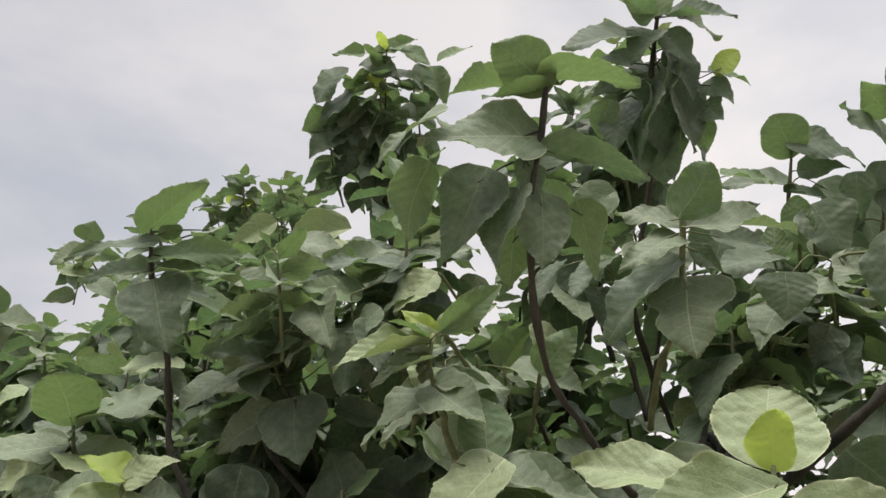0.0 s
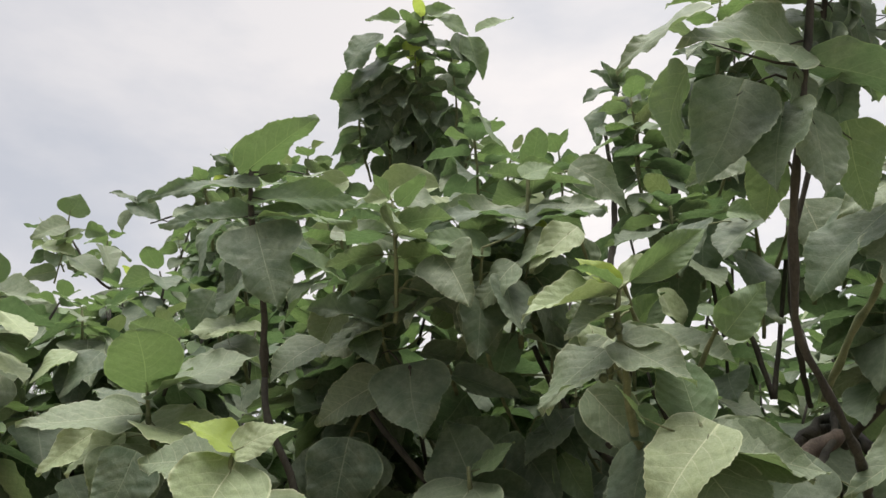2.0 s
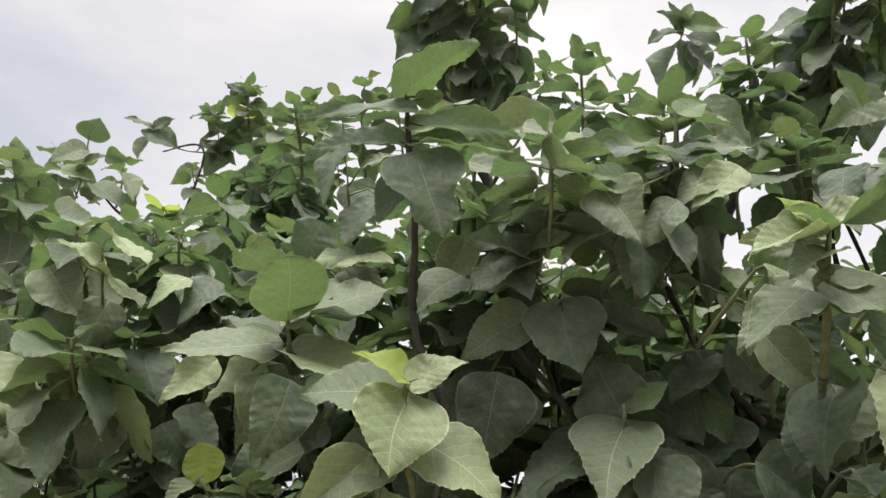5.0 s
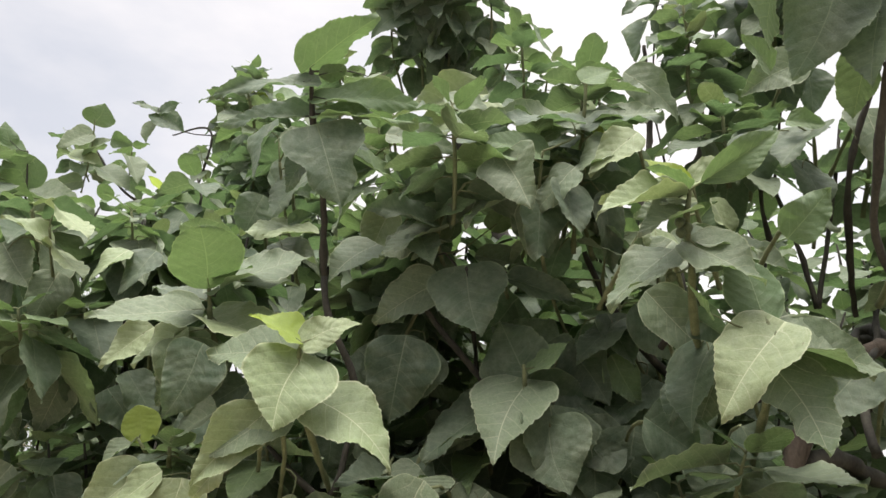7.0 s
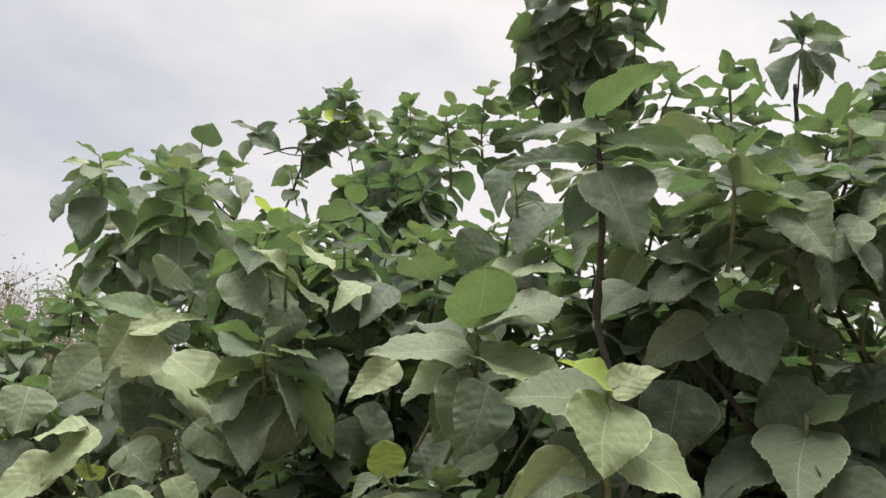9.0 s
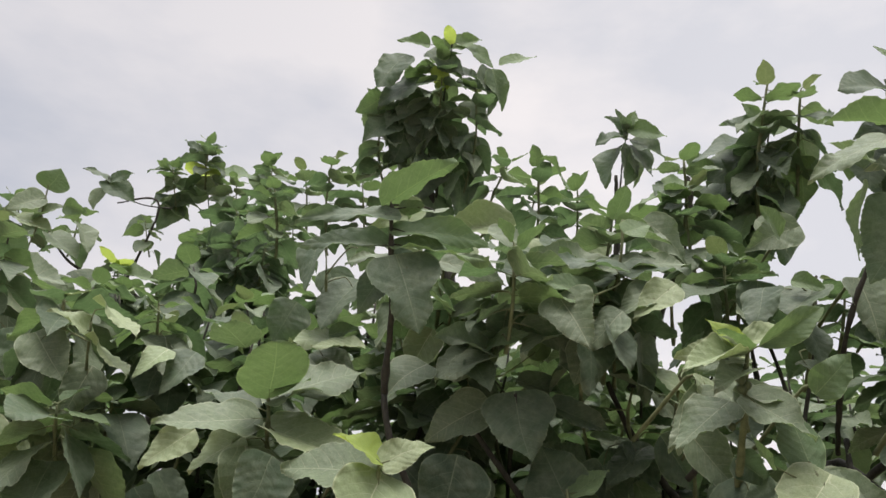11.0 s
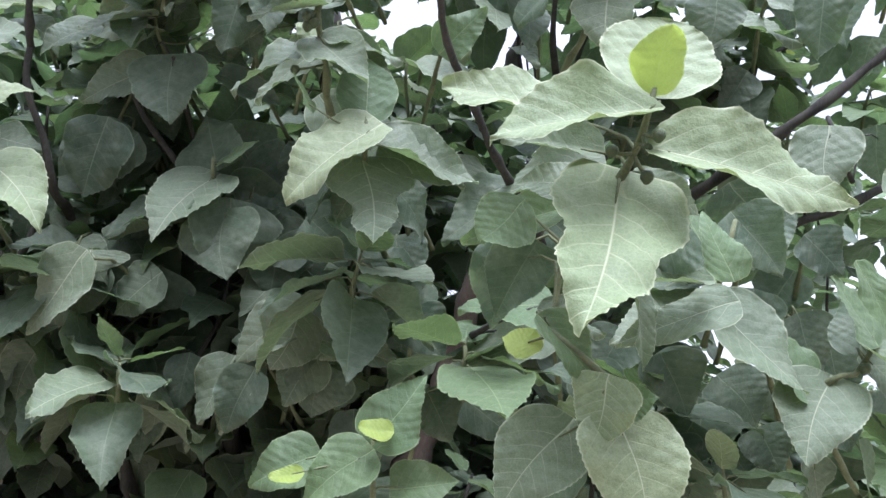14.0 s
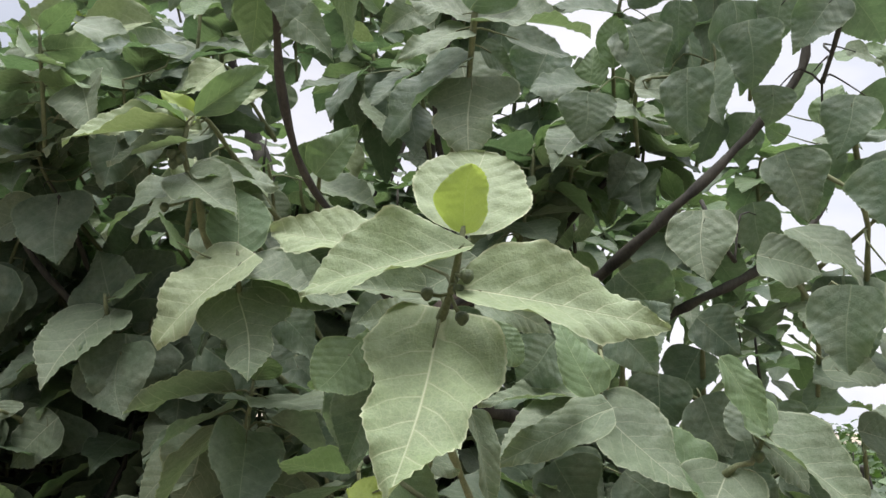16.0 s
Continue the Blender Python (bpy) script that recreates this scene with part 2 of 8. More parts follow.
def tube(bm, points, radii, sides=7, knobs=0.0, rng=None):
    """A tapered, slightly knobbly tube along a polyline."""
    points = [Vector(p) for p in points]
    rings = []
    for i, p in enumerate(points):
        d = (points[min(i + 1, len(points) - 1)] - points[max(i - 1, 0)]).normalized()
        x = d.orthogonal().normalized() if i == 0 else (x - d * x.dot(d)).normalized()
        y = d.cross(x)
        ring = []
        for k in range(sides):
            a = 2 * math.pi * k / sides
            r = radii[i] * (1 + (knobs * rng.uniform(-1, 1) if rng else 0))
            ring.append(bm.verts.new(p + r * (math.cos(a) * x + math.sin(a) * y)))
        rings.append(ring)
    for a, b in zip(rings, rings[1:]):
        for k in range(sides):
            f = bm.faces.new((a[k], a[(k + 1) % sides], b[(k + 1) % sides], b[k]))
            f.smooth = True
    bm.faces.new(rings[0][::-1])
    bm.faces.new(rings[-1])


def smooth_line(points, radii, step=0.05):
    """A finer, rounded polyline through the given points, with radii."""
    P = [Vector(p) for p in points]
    out, rad = [], []
    for i in range(len(P) - 1):
        a, b, c, d = P[max(i - 1, 0)], P[i], P[i + 1], P[min(i + 2, len(P) - 1)]
        n = max(2, int((c - b).length / step))
        for k in range(n):
            t = k / n
            out.append(0.5 * (2 * b + (c - a) * t + (2 * a - 5 * b + 4 * c - d) * t * t + (3 * b - a - 3 * c + d) * t ** 3))
            rad.append(radii[i] + (radii[i + 1] - radii[i]) * t)
    return out + [P[-1]], rad + [radii[-1]]


FINE, COARSE = (40, (0.0, 0.2, 0.48, 0.76, 0.93, 1.0)), (16, (0.0, 0.6, 1.0))


def blade(shape, seed, droop, fold, wave, detail=FINE):
    """Vertices, faces and blade coordinates of a leaf of length 1 and width 1, from its base along +y, upper face to +z."""
    rng = random.Random(seed)
    rows, steps = detail
    columns = [-u for u in steps[:0:-1]] + list(steps)
    verts, uvs = [], []
    twist = rng.uniform(-0.25, 0.25)
    sides = {}
    for side in (-1, 1):
        sides[side] = [(rng.uniform(0.02, 0.05) / k, (3.1 + 4.3 * k) * rng.uniform(0.85, 1.15), rng.uniform(0, 6.3)) for k in (0.5, 1, 2, 3)]
        sides[side, "wave"] = [(w, f * rng.uniform(0.8, 1.2), rng.uniform(0, 6.3)) for w, f in ((1.0, 6.0), (0.45, 13.0), (0.15, 29.0))]
        sides[side, "scallop"] = (rng.uniform(0.008, 0.016), rng.uniform(9, 14), rng.uniform(0, 3.1))
        sides[side, "tooth"] = [rng.uniform(0.4, 1.5) for _ in range(rows + 1)]
        sides[side, "notch"] = (rng.uniform(0.42, 0.6), rng.uniform(0.2, 0.42), rng.uniform(0.09, 0.14))
    bow = rng.uniform(-0.07, 0.07)
    rise, fall, cord = {"round": (0.5, 0.66, 0.12), "long": (0.5, 1.1, 0.07), "lobed": (0.4, 1.0, 0.14), "heart": (0.4, 1.05, 0.13), "oval": (0.85, 0.95, 0.02), "deep": (0.3, 0.95, 0.27)}[shape]
    peak = rise / (rise + fall)
    size = 0.007 if detail is FINE else 0.011
    lobing = rng.choice((0.0, 0.0, 0.06, 0.12, 0.2)) if shape == "heart" else 0.0
    for i in range(rows + 1):
        v = i / rows
        hw = 0.5 * (v / peak) ** rise * ((1 - v) / (1 - peak)) ** fall
        for u in columns:
            side = 1 if u > 0 else -1
            lop = 1 + sum(a * math.sin(f * v + p) for a, f, p in sides[side])
            if shape == "deep":
                lop *= 1 - 0.3 * math.exp(-((v - 0.5) / 0.13) ** 2)
            if lobing:
                at, _, wide = sides[side, "notch"]
                lop *= 1 - lobing * math.exp(-((v - at) / wide) ** 2)
            if shape == "lobed":
                at, deep, wide = sides[side, "notch"]
                lop *= 1 - deep * math.exp(-((v - at) / wide) ** 2)
            x = u * hw * (1 + (lop - 1) * abs(u)) + bow * math.sin(math.pi * v)
            y = v - cord * abs(u) ** 1.4 * (1 - v) ** 2.5
            if abs(u) == 1 and 0 < i < rows:
                tooth = size * sides[side, "tooth"][i // 2] * (1 if i % 2 else -0.6)
                high, often, start = sides[side, "scallop"]
                tooth += high * (abs(math.sin(often * v + start)) - 0.6)
                x += side * tooth
                y += 0.9 * tooth
            ripple = sum(w * math.sin(f * v + p) for w, f, p in sides[side, "wave"])
            # the blade swells between its lateral veins
            out = abs(u * hw * lop)
            phase = (v - out ** 1.3) * VEINS + (0.37 if u > 0 else 0.0)
            swell = -0.0085 * math.cos(2 * math.pi * phase) * min(1, 7 * out) * min(1, 6 * (1 - v))
            z = swell + fold * abs(u * hw) - droop * v * v + 1.35 * wave * u * u * min(1, 5 * v) * ripple + twist * x * v
            y -= 0.5 * droop * droop * v ** 3
            verts.append((x, y, z))
            uvs.append((u * hw * lop, v, u))
    n = len(columns)
    faces = [(i * n + j, i * n + j + 1, (i + 1) * n + j + 1, (i + 1) * n + j) for i in range(rows) for j in range(n - 1)]
    return verts, faces, uvs


FORMS = {
    "heart": ((0.10, 0.18, 0.035), (0.18, 0.10, 0.04), (0.04, 0.22, 0.03), (0.22, 0.18, 0.035), (0.12, 0.05, 0.055), (0.02, 0.30, 0.045), (0.15, 0.26, 0.06), (0.08, 0.12, 0.065), (0.26, 0.08, 0.05), (0.14, 0.34, 0.05)),
    "lobed": ((0.13, 0.12, 0.045), (0.2, 0.18, 0.04), (0.05, 0.15, 0.045), (0.1, 0.24, 0.05)),
    "long": ((0.12, 0.22, 0.04), (0.03, 0.12, 0.035), (0.2, 0.3, 0.045)),
    "oval": ((0.05, 0.3, 0.04), (0.12, 0.2, 0.035)),
    "deep": ((0.1, 0.12, 0.045), (0.16, 0.2, 0.04)),
    "round": ((0.06, 0.10, 0.03), (-0.05, 0.18, 0.035), (0.1, 0.05, 0.045)),
}
SHAPES = {s: [blade(s, 20 * i + k, *f) for k, f in enumerate(FORMS[s])] for i, s in enumerate(FORMS, 1)}
PLAIN = {s: [blade(s, 20 * i + k, *f, COARSE) for k, f in enumerate(FORMS[s])] for i, s in enumerate(FORMS, 1)}


def leaf_mesh(name, blades, mats, mat_ids=None):
    """One mesh of one or many blades, given as (vertices, faces, blade coordinates)."""
    verts, faces, uvs, ids = [], [], [], []
    for k, (v, f, uv) in enumerate(blades):
        o = len(verts)
        verts += v
        uvs += uv
        faces += [tuple(i + o for i in q) for q in f]
        ids += [mat_ids[k] if mat_ids else 0] * len(f)
    me = bpy.data.meshes.new(name)
    me.from_pydata(verts, [], faces)
    me.uv_layers.new(name="blade")
    me.uv_layers.new(name="margin")
    loops = np.empty(len(me.loops), dtype=np.int32)
    me.loops.foreach_get("vertex_index", loops)
    at = np.array(uvs, dtype=np.float32)[loops]
    me.uv_layers["blade"].data.foreach_set("uv", np.ascontiguousarray(at[:, :2]).ravel())
    me.uv_layers["margin"].data.foreach_set("uv", np.ascontiguousarray(at[:, [2, 2]]).ravel())
    for m in mats:
        me.materials.append(m)
    me.polygons.foreach_set("material_index", np.array(ids, dtype=np.int32))
    me.polygons.foreach_set("use_smooth", np.ones(len(me.polygons), dtype=bool))
    me.update()
    return me


LEAF_MESH = {(s, c, k): leaf_mesh("leaf", [b], [LEAF[c]]) for s in SHAPES for k, b in enumerate(SHAPES[s]) for c in LEAF}


def leaf_pose(base, length, width, heading, rise, roll):
    """The pose of a leaf: heading in degrees from +y towards -x, rise above the level, roll about its midrib."""
    h, r = radians(heading), radians(rise)
    a = Vector((-math.sin(h) * math.cos(r), math.cos(h) * math.cos(r), math.sin(r)))
    side = Vector((math.cos(h), math.sin(h), 0))
    n = side.cross(a)
    w = radians(roll)
    n, side = math.cos(w) * n + math.sin(w) * side, math.cos(w) * side - math.sin(w) * n
    m = Matrix((side, a, n)).transposed().to_4x4()
    m.translation = base
    return m @ Matrix.Diagonal((width, length, length, 1))


class Shoot:
    """A leafy shoot: its stem with the leaf stalks is one mesh, and its leaves are parts of it."""

    def __init__(self, tree, points, r0=0.006, r1=0.0035, mat=None, label=""):
        self.line, self.radii = smooth_line(points, [r0 + (r1 - r0) * i / (len(points) - 1) for i in range(len(points))], 0.03)
        self.bm, self.tree, self.leaves, self.figs, self.mat, self.label = bmesh.new(), tree, [], [], mat or TWIG, label
        self.rng = random.Random(len(tree.children) + 1)
        # nodes along the stem swell and set it slightly off line
        swell = [r * (1.3 if self.rng.random() < 0.3 else self.rng.uniform(0.88, 1.05)) for r in self.radii]
        bent = [p + Vector([self.rng.uniform(-0.22, 0.22) * r for _ in range(3)]) for p, r in zip(self.line, self.radii)]
        tube(self.bm, bent, swell, 7, 0.12, self.rng)

    def leaf(self, shape, colour, base, length, width, heading, rise, roll=0.0, form=None):
        m = leaf_pose(base, length, width, heading, rise, roll)
        p = Vector(base)
        near = min(range(len(self.line)), key=lambda i: (self.line[i] - p).length - 0.3 * (self.line[i].z < p.z) * 0.03)
        q = self.line[near]
        if 0.004 < (q - p).length < 0.16:
            into = m.to_3x3().col[1].normalized()
            mid = (p + q) / 2 - into * 0.25 * (p - q).length + Vector((0, 0, 0.006))
            pts, rad = smooth_line([q, mid, p + into * 0.012], [0.0024, 0.002, 0.0009], 0.02)
            tube(self.bm, pts, rad, 5)
        k = (form if form is not None else self.rng.randrange(60)) % len(SHAPES[shape])
        self.leaves.append((LEAF_MESH[shape, colour, k], m))

    def fig(self, place, r=0.009):
        self.figs.append((Vector(place), r))
        q = min(self.line, key=lambda a: (a - Vector(place)).length)
        tube(self.bm, [q, (q + Vector(place)) / 2 - Vector((0, 0, 0.002)), place], [0.002, 0.002, 0.003], 5)

    def done(self):
        stem = part("shoot", self.bm, self.mat, self.tree, self.label)
        for me, m in self.leaves:
            part("leaf", me, None, stem).matrix_basis = m
        for p, r in self.figs:
            part("fig", FIG_MESH, None, stem, "small round green fig").matrix_basis = Matrix.Translation(p) @ Matrix.Diagonal((r, r, r * 1.05, 1))
        return stem


fb = bmesh.new()
bmesh.ops.create_uvsphere(fb, u_segments=12, v_segments=8, radius=1.0)
for v in fb.verts:
    if v.co.z > 0.9:
        v.co.z = 0.82
    if v.co.z < -0.5:
        v.co.x, v.co.y, v.co.z = v.co.x * 0.8, v.co.y * 0.8, v.co.z * 1.15
for q in fb.faces:
    q.smooth = True
FIG_MESH = bpy.data.meshes.new("fig")
fb.to_mesh(FIG_MESH)
fb.free()
FIG_MESH.materials.append(FIG)


def rosette(rng, root, apex, count, size, young=0.25, hang=False):
    """Leaves of a shoot, spiralling from root to apex: young ones upright at the tip, older ones spread and hanging.
    Gives rows of shape, colour, base, length, width, heading, rise, roll."""
    root, apex = Vector(root), Vector(apex)
    rows, turn = [], rng.uniform(0, 360)
    for i in range(count):
        s = (i + 0.5) / count
        turn += 137.5 + rng.uniform(-20, 20)
        node = apex + (root - apex) * (s ** 1.2)
        tip = s < young
        length = size * (0.55 + 0.75 * min(s * 2.2, 1)) * rng.uniform(0.8, 1.15)
        rise = float(np.interp(s, (0.0, 0.2, 0.5, 0.75, 1.0), (40, 0, -34, -52, -66) if hang else (52, 16, -8, -22, -44))) + rng.uniform(-20, 16)
        stalk = (0.18 + 0.32 * s) * size
        h, r = radians(turn), radians(rise * 0.5 + 18)
        base = node + stalk * Vector((-math.sin(h) * math.cos(r), math.cos(h) * math.cos(r), math.sin(r)))
        colour = rng.choice(("green", "green", "green", "light")) if s < 0.12 and tip else ("green" if tip or rng.random() < 0.1 else ("pale" if rng.random() < (0.45 if s < 0.6 else 0.28) else "old"))
        shape = "round" if tip and rng.random() < 0.6 else rng.choice(("heart", "heart", "lobed", "long"))
        rows.append((shape, colour, base, length, length * rng.uniform(0.68, 0.92), turn, rise, rng.uniform(-22, 22)))
    return rows


def grown(tree, root, apex, count, size, seed, young=0.25, r0=0.006, hang=False, figs=0, dark=False):
    """A shoot with a spiral of leaves as parts."""
    rng = random.Random(seed)
    root, apex = Vector(root), Vector(apex)
    mid = (root + apex) / 2 + Vector((rng.uniform(-1, 1), rng.uniform(-1, 1), 0)) * 0.06 * (apex - root).length
    s = Shoot(tree, [root, mid, apex], r0, 0.003)
    for row in rosette(rng, root + (apex - root) * 0.15, apex, int(count * 1.3), size * 0.86, young, hang):
        s.leaf(row[0], "old" if dark else row[1], *row[2:])
    for k in range(figs):
        p = root + (apex - root) * rng.uniform(0.5, 0.9)
        a = rng.uniform(0, 6.3)
        s.fig(p + Vector((math.cos(a), math.sin(a), 0.2)) * 0.018)
    return s.done()


class Foliage:
    """The crown's uncounted leaves, joined, and the twigs that carry them."""

    def __init__(self):
        self.blades, self.ids, self.bm = [], [], bmesh.new()
        self.colours = ["old", "pale", "green", "fresh", "light"]

    def add(self, rng, root, apex, count, size, young=0.2, hang=False, twig=True):
        if twig:
            tube(self.bm, [root, (Vector(root) + Vector(apex)) / 2 + Vector((rng.uniform(-1, 1), rng.uniform(-1, 1), 0)) * 0.02, apex], [0.006, 0.005, 0.003], 5)
        for shape, colour, *rest in rosette(rng, root, apex, count, size, young, hang):
            v, f, uv = rng.choice(PLAIN[shape])
            m = leaf_pose(*rest)
            a = np.array(m)
            self.blades.append(((np.array(v) @ a[:3, :3].T + a[:3, 3]).tolist(), f, uv))
            self.ids.append(self.colours.index(colour))

    def done(self, tree):
        part("foliage", leaf_mesh("foliage", self.blades, [LEAF[c] for c in self.colours], self.ids), None, tree, "dense mass of dusty green fig leaves", "stuff")
        part("brushwood", self.bm, BARK, tree, "thin brown twigs inside the crown", "stuff")


def limb(tree, name, points, radii, label="", mat=None):
    bm = bmesh.new()
    pts, rad = smooth_line(points, radii, 0.03)
    rng = random.Random(len(pts))
    rad = [r * (1 + 0.10 * rng.uniform(-1, 1) + (0.22 if rng.random() < 0.22 else 0)) for r in rad]
    pts = [pts[0]] + [p + Vector([rng.uniform(-0.16, 0.16) * r for _ in range(3)]) for p, r in zip(pts[1:-1], rad[1:-1])] + [pts[-1]]
    tube(bm, pts, rad, 10, 0.10, rng)
    return part(name, bm, mat or BARK, tree, label)


def plant(name, place, label, category, group=""):
    ob = new(name)
    ob.location = place
    return tagged(ob, label, category, group)


# ---- fig trees ----
fig_a = plant("fig_tree", (0.28, 2.05, 0), "leafy fig tree with dusty green toothed leaves", "tree", "fig trees")
fig_b = plant("fig_tree", (0.2, 3.5, 0), "taller fig tree with upright leaders thick with dark leaves", "tree", "fig trees")
fig_c = plant("fig_tree", (-1.5, 5.9, 0), "fig tree with thin light-leaved tips against the sky", "tree", "fig trees")
fig_d = plant("fig_tree", (2.7, 3.3, 0), "low spreading fig tree beside a brick wall", "tree", "fig trees")
limb(fig_d, "trunk", [(2.7, 3.3, -0.05), (2.72, 3.3, 0.5), (2.6, 3.25, 1.0), (2.55, 3.2, 1.4)], [0.06, 0.05, 0.035, 0.015], "short grey-brown trunk")

# near shoot with small figs
s = Shoot(fig_a, [(0.602, 1.426, 1.317), (0.486, 1.182, 1.491), (0.435, 1.037, 1.560), (0.420, 0.928, 1.609), (0.425, 0.907, 1.634), (0.431, 0.889, 1.668), (0.437, 0.885, 1.713)], 0.005, 0.003)
s.leaf("round", "fresh", (0.437, 0.884, 1.713), 0.060, 0.050, -171, 72, 148)
s.leaf("round", "light", (0.443, 0.899, 1.718), 0.102, 0.122, -33, 65, 19, 0)
s.leaf("oval", "light", (0.443, 0.877, 1.693), 0.165, 0.091, 86, -16, -52, 0)
s.leaf("oval", "light", (0.387, 0.972, 1.697), 0.157, 0.076, 69, 16, -53, 1)
s.leaf("long", "light", (0.441, 0.872, 1.651), 0.184, 0.090, -109, -6, 55, 0)
s.leaf("deep", "light", (0.415, 0.893, 1.606), 0.165, 0.137, 155, -48, -17, 0)
s.leaf("heart", "old", (0.436, 0.942, 1.624), 0.063, 0.056, -98, -22, 72)
s.leaf("heart", "pale", (0.399, 0.935, 1.656), 0.094, 0.049, 72, 4, -55)
s.leaf("heart", "pale", (0.415, 1.008, 1.630), 0.081, 0.064, 65, 11, -54)
s.leaf("round", "green", (0.484, 0.993, 1.629), 0.053, 0.044, -95, -39, 70)
s.leaf("heart", "green", (0.398, 1.057, 1.612), 0.112, 0.056, 73, -25, -66)
s.leaf("heart", "old", (0.360, 1.104, 1.567), 0.098, 0.078, 38, -84, -119)
s.leaf("heart", "pale", (0.638, 1.167, 1.573), 0.124, 0.055, 77, -7, -43)
s.leaf("heart", "pale", (0.676, 1.173, 1.548), 0.153, 0.077, 82, -21, -58)
s.leaf("heart", "old", (0.607, 1.163, 1.632), 0.068, 0.095, 69, -44, -79)
s.fig((0.437, 0.862, 1.662), 0.0066)
s.fig((0.406, 0.896, 1.649), 0.0064)
s.fig((0.437, 0.880, 1.626), 0.0066)
s.fig((0.432, 0.875, 1.651), 0.0055)
s.done()


# young shoot below it
s = Shoot(fig_a, [(0.541, 1.181, 1.079), (0.517, 1.116, 1.231), (0.480, 0.995, 1.344), (0.467, 0.971, 1.395), (0.449, 0.969, 1.436), (0.394, 0.984, 1.473)], 0.006, 0.004)
s.leaf("heart", "light", (0.446, 0.950, 1.431), 0.068, 0.077, 118, -73, -23)
s.leaf("heart", "green", (0.456, 0.951, 1.409), 0.046, 0.046, -130, 20, 73)
s.leaf("long", "green", (0.381, 0.985, 1.486), 0.093, 0.052, -110, -38, 53)
s.leaf("round", "fresh", (0.383, 0.988, 1.457), 0.040, 0.037, 67, 10, -52)
s.leaf("heart", "light", (0.464, 0.951, 1.392), 0.114, 0.108, -155, -59, 30, 1)
s.leaf("heart", "pale", (0.426, 1.001, 1.376), 0.115, 0.090, 105, -53, -53, 0)
s.leaf("heart", "old", (0.501, 1.046, 1.401), 0.042, 0.064, -128, -18, 59)
s.leaf("heart", "pale", (0.397, 1.032, 1.496), 0.072, 0.049, -99, -10, 52)
s.leaf("long", "pale", (0.468, 0.973, 1.539), 0.096, 0.039, -147, -65, 14)
s.leaf("round", "green", (0.348, 1.006, 1.605), 0.060, 0.069, 102, -48, -56)
s.leaf("heart", "old", (0.378, 1.047, 1.564), 0.089, 0.078, 97, -67, -67)
s.done()
# low shoot with a yellow tip
s = Shoot(fig_a, [(0.316, 1.535, 1.012), (0.290, 1.444, 1.123), (0.265, 1.365, 1.220), (0.254, 1.337, 1.295)], 0.006, 0.004)
s.leaf("heart", "green", (0.257, 1.336, 1.299), 0.114, 0.093, -102, 63, 75)
s.leaf("round", "fresh", (0.273, 1.311, 1.314), 0.046, 0.038, 93, 1, -53)
s.leaf("heart", "green", (0.245, 1.331, 1.275), 0.112, 0.085, 101, -39, -48)
s.leaf("heart", "green", (0.173, 1.376, 1.257), 0.100, 0.089, 96, -28, -57)
s.leaf("round", "fresh", (0.159, 1.330, 1.240), 0.044, 0.029, 92, -15, -51)
s.leaf("heart", "green", (0.298, 1.348, 1.230), 0.092, 0.081, -116, 19, 68)
s.leaf("heart", "old", (0.265, 1.416, 1.219), 0.063, 0.103, -129, -64, 39)
s.done()
# shoot with a round top leaf
s = Shoot(fig_a, [(0.319, 1.873, 1.546), (0.222, 1.608, 1.620), (0.185, 1.481, 1.703), (0.179, 1.448, 1.753), (0.173, 1.463, 1.797)], 0.006, 0.004)
s.leaf("round", "green", (0.173, 1.464, 1.793), 0.114, 0.105, 21, 69, 162)
s.leaf("heart", "light", (0.186, 1.444, 1.766), 0.185, 0.130, 113, -43, -35)
s.leaf("lobed", "pale", (0.182, 1.456, 1.709), 0.157, 0.143, -160, -56, 19)
s.leaf("heart", "pale", (0.203, 1.446, 1.745), 0.157, 0.129, -83, -14, 35)
s.leaf("long", "green", (0.086, 1.456, 1.784), 0.067, 0.055, 98, 56, -26)
s.leaf("heart", "old", (0.247, 1.565, 1.697), 0.113, 0.093, -74, -41, 62)
s.done()

# upright shoot with figs below its tip
s = Shoot(fig_a, [(0.261, 1.877, 1.693), (0.125, 1.618, 1.797), (0.091, 1.536, 1.890), (0.068, 1.483, 1.958), (0.078, 1.484, 2.014)], 0.007, 0.004)
s.leaf("oval", "green", (0.087, 1.459, 2.011), 0.147, 0.059, -116, 31, 112)
s.leaf("oval", "light", (0.071, 1.490, 1.999), 0.197, 0.066, 115, -16, -34)
s.leaf("heart", "pale", (0.079, 1.497, 1.914), 0.134, 0.110, -132, -29, 42)
s.leaf("heart", "pale", (0.063, 1.480, 1.966), 0.124, 0.077, 118, -26, -27)
s.leaf("heart", "pale", (0.047, 1.533, 1.906), 0.139, 0.114, 91, -37, -27)
s.leaf("heart", "pale", (0.096, 1.512, 1.929), 0.132, 0.108, -81, 2, 37)
s.leaf("long", "green", (0.065, 1.467, 2.004), 0.078, 0.064, 98, 32, -9)
s.leaf("heart", "old", (0.133, 1.631, 1.819), 0.079, 0.066, -114, -39, 98)
s.leaf("heart", "old", (0.163, 1.644, 1.774), 0.169, 0.139, 116, -55, 4)
s.fig((0.053, 1.477, 1.946), 0.009)
s.fig((0.056, 1.482, 1.931), 0.009)
s.fig((0.045, 1.506, 1.862), 0.008)
s.fig((0.066, 1.479, 1.938), 0.009)
s.done()

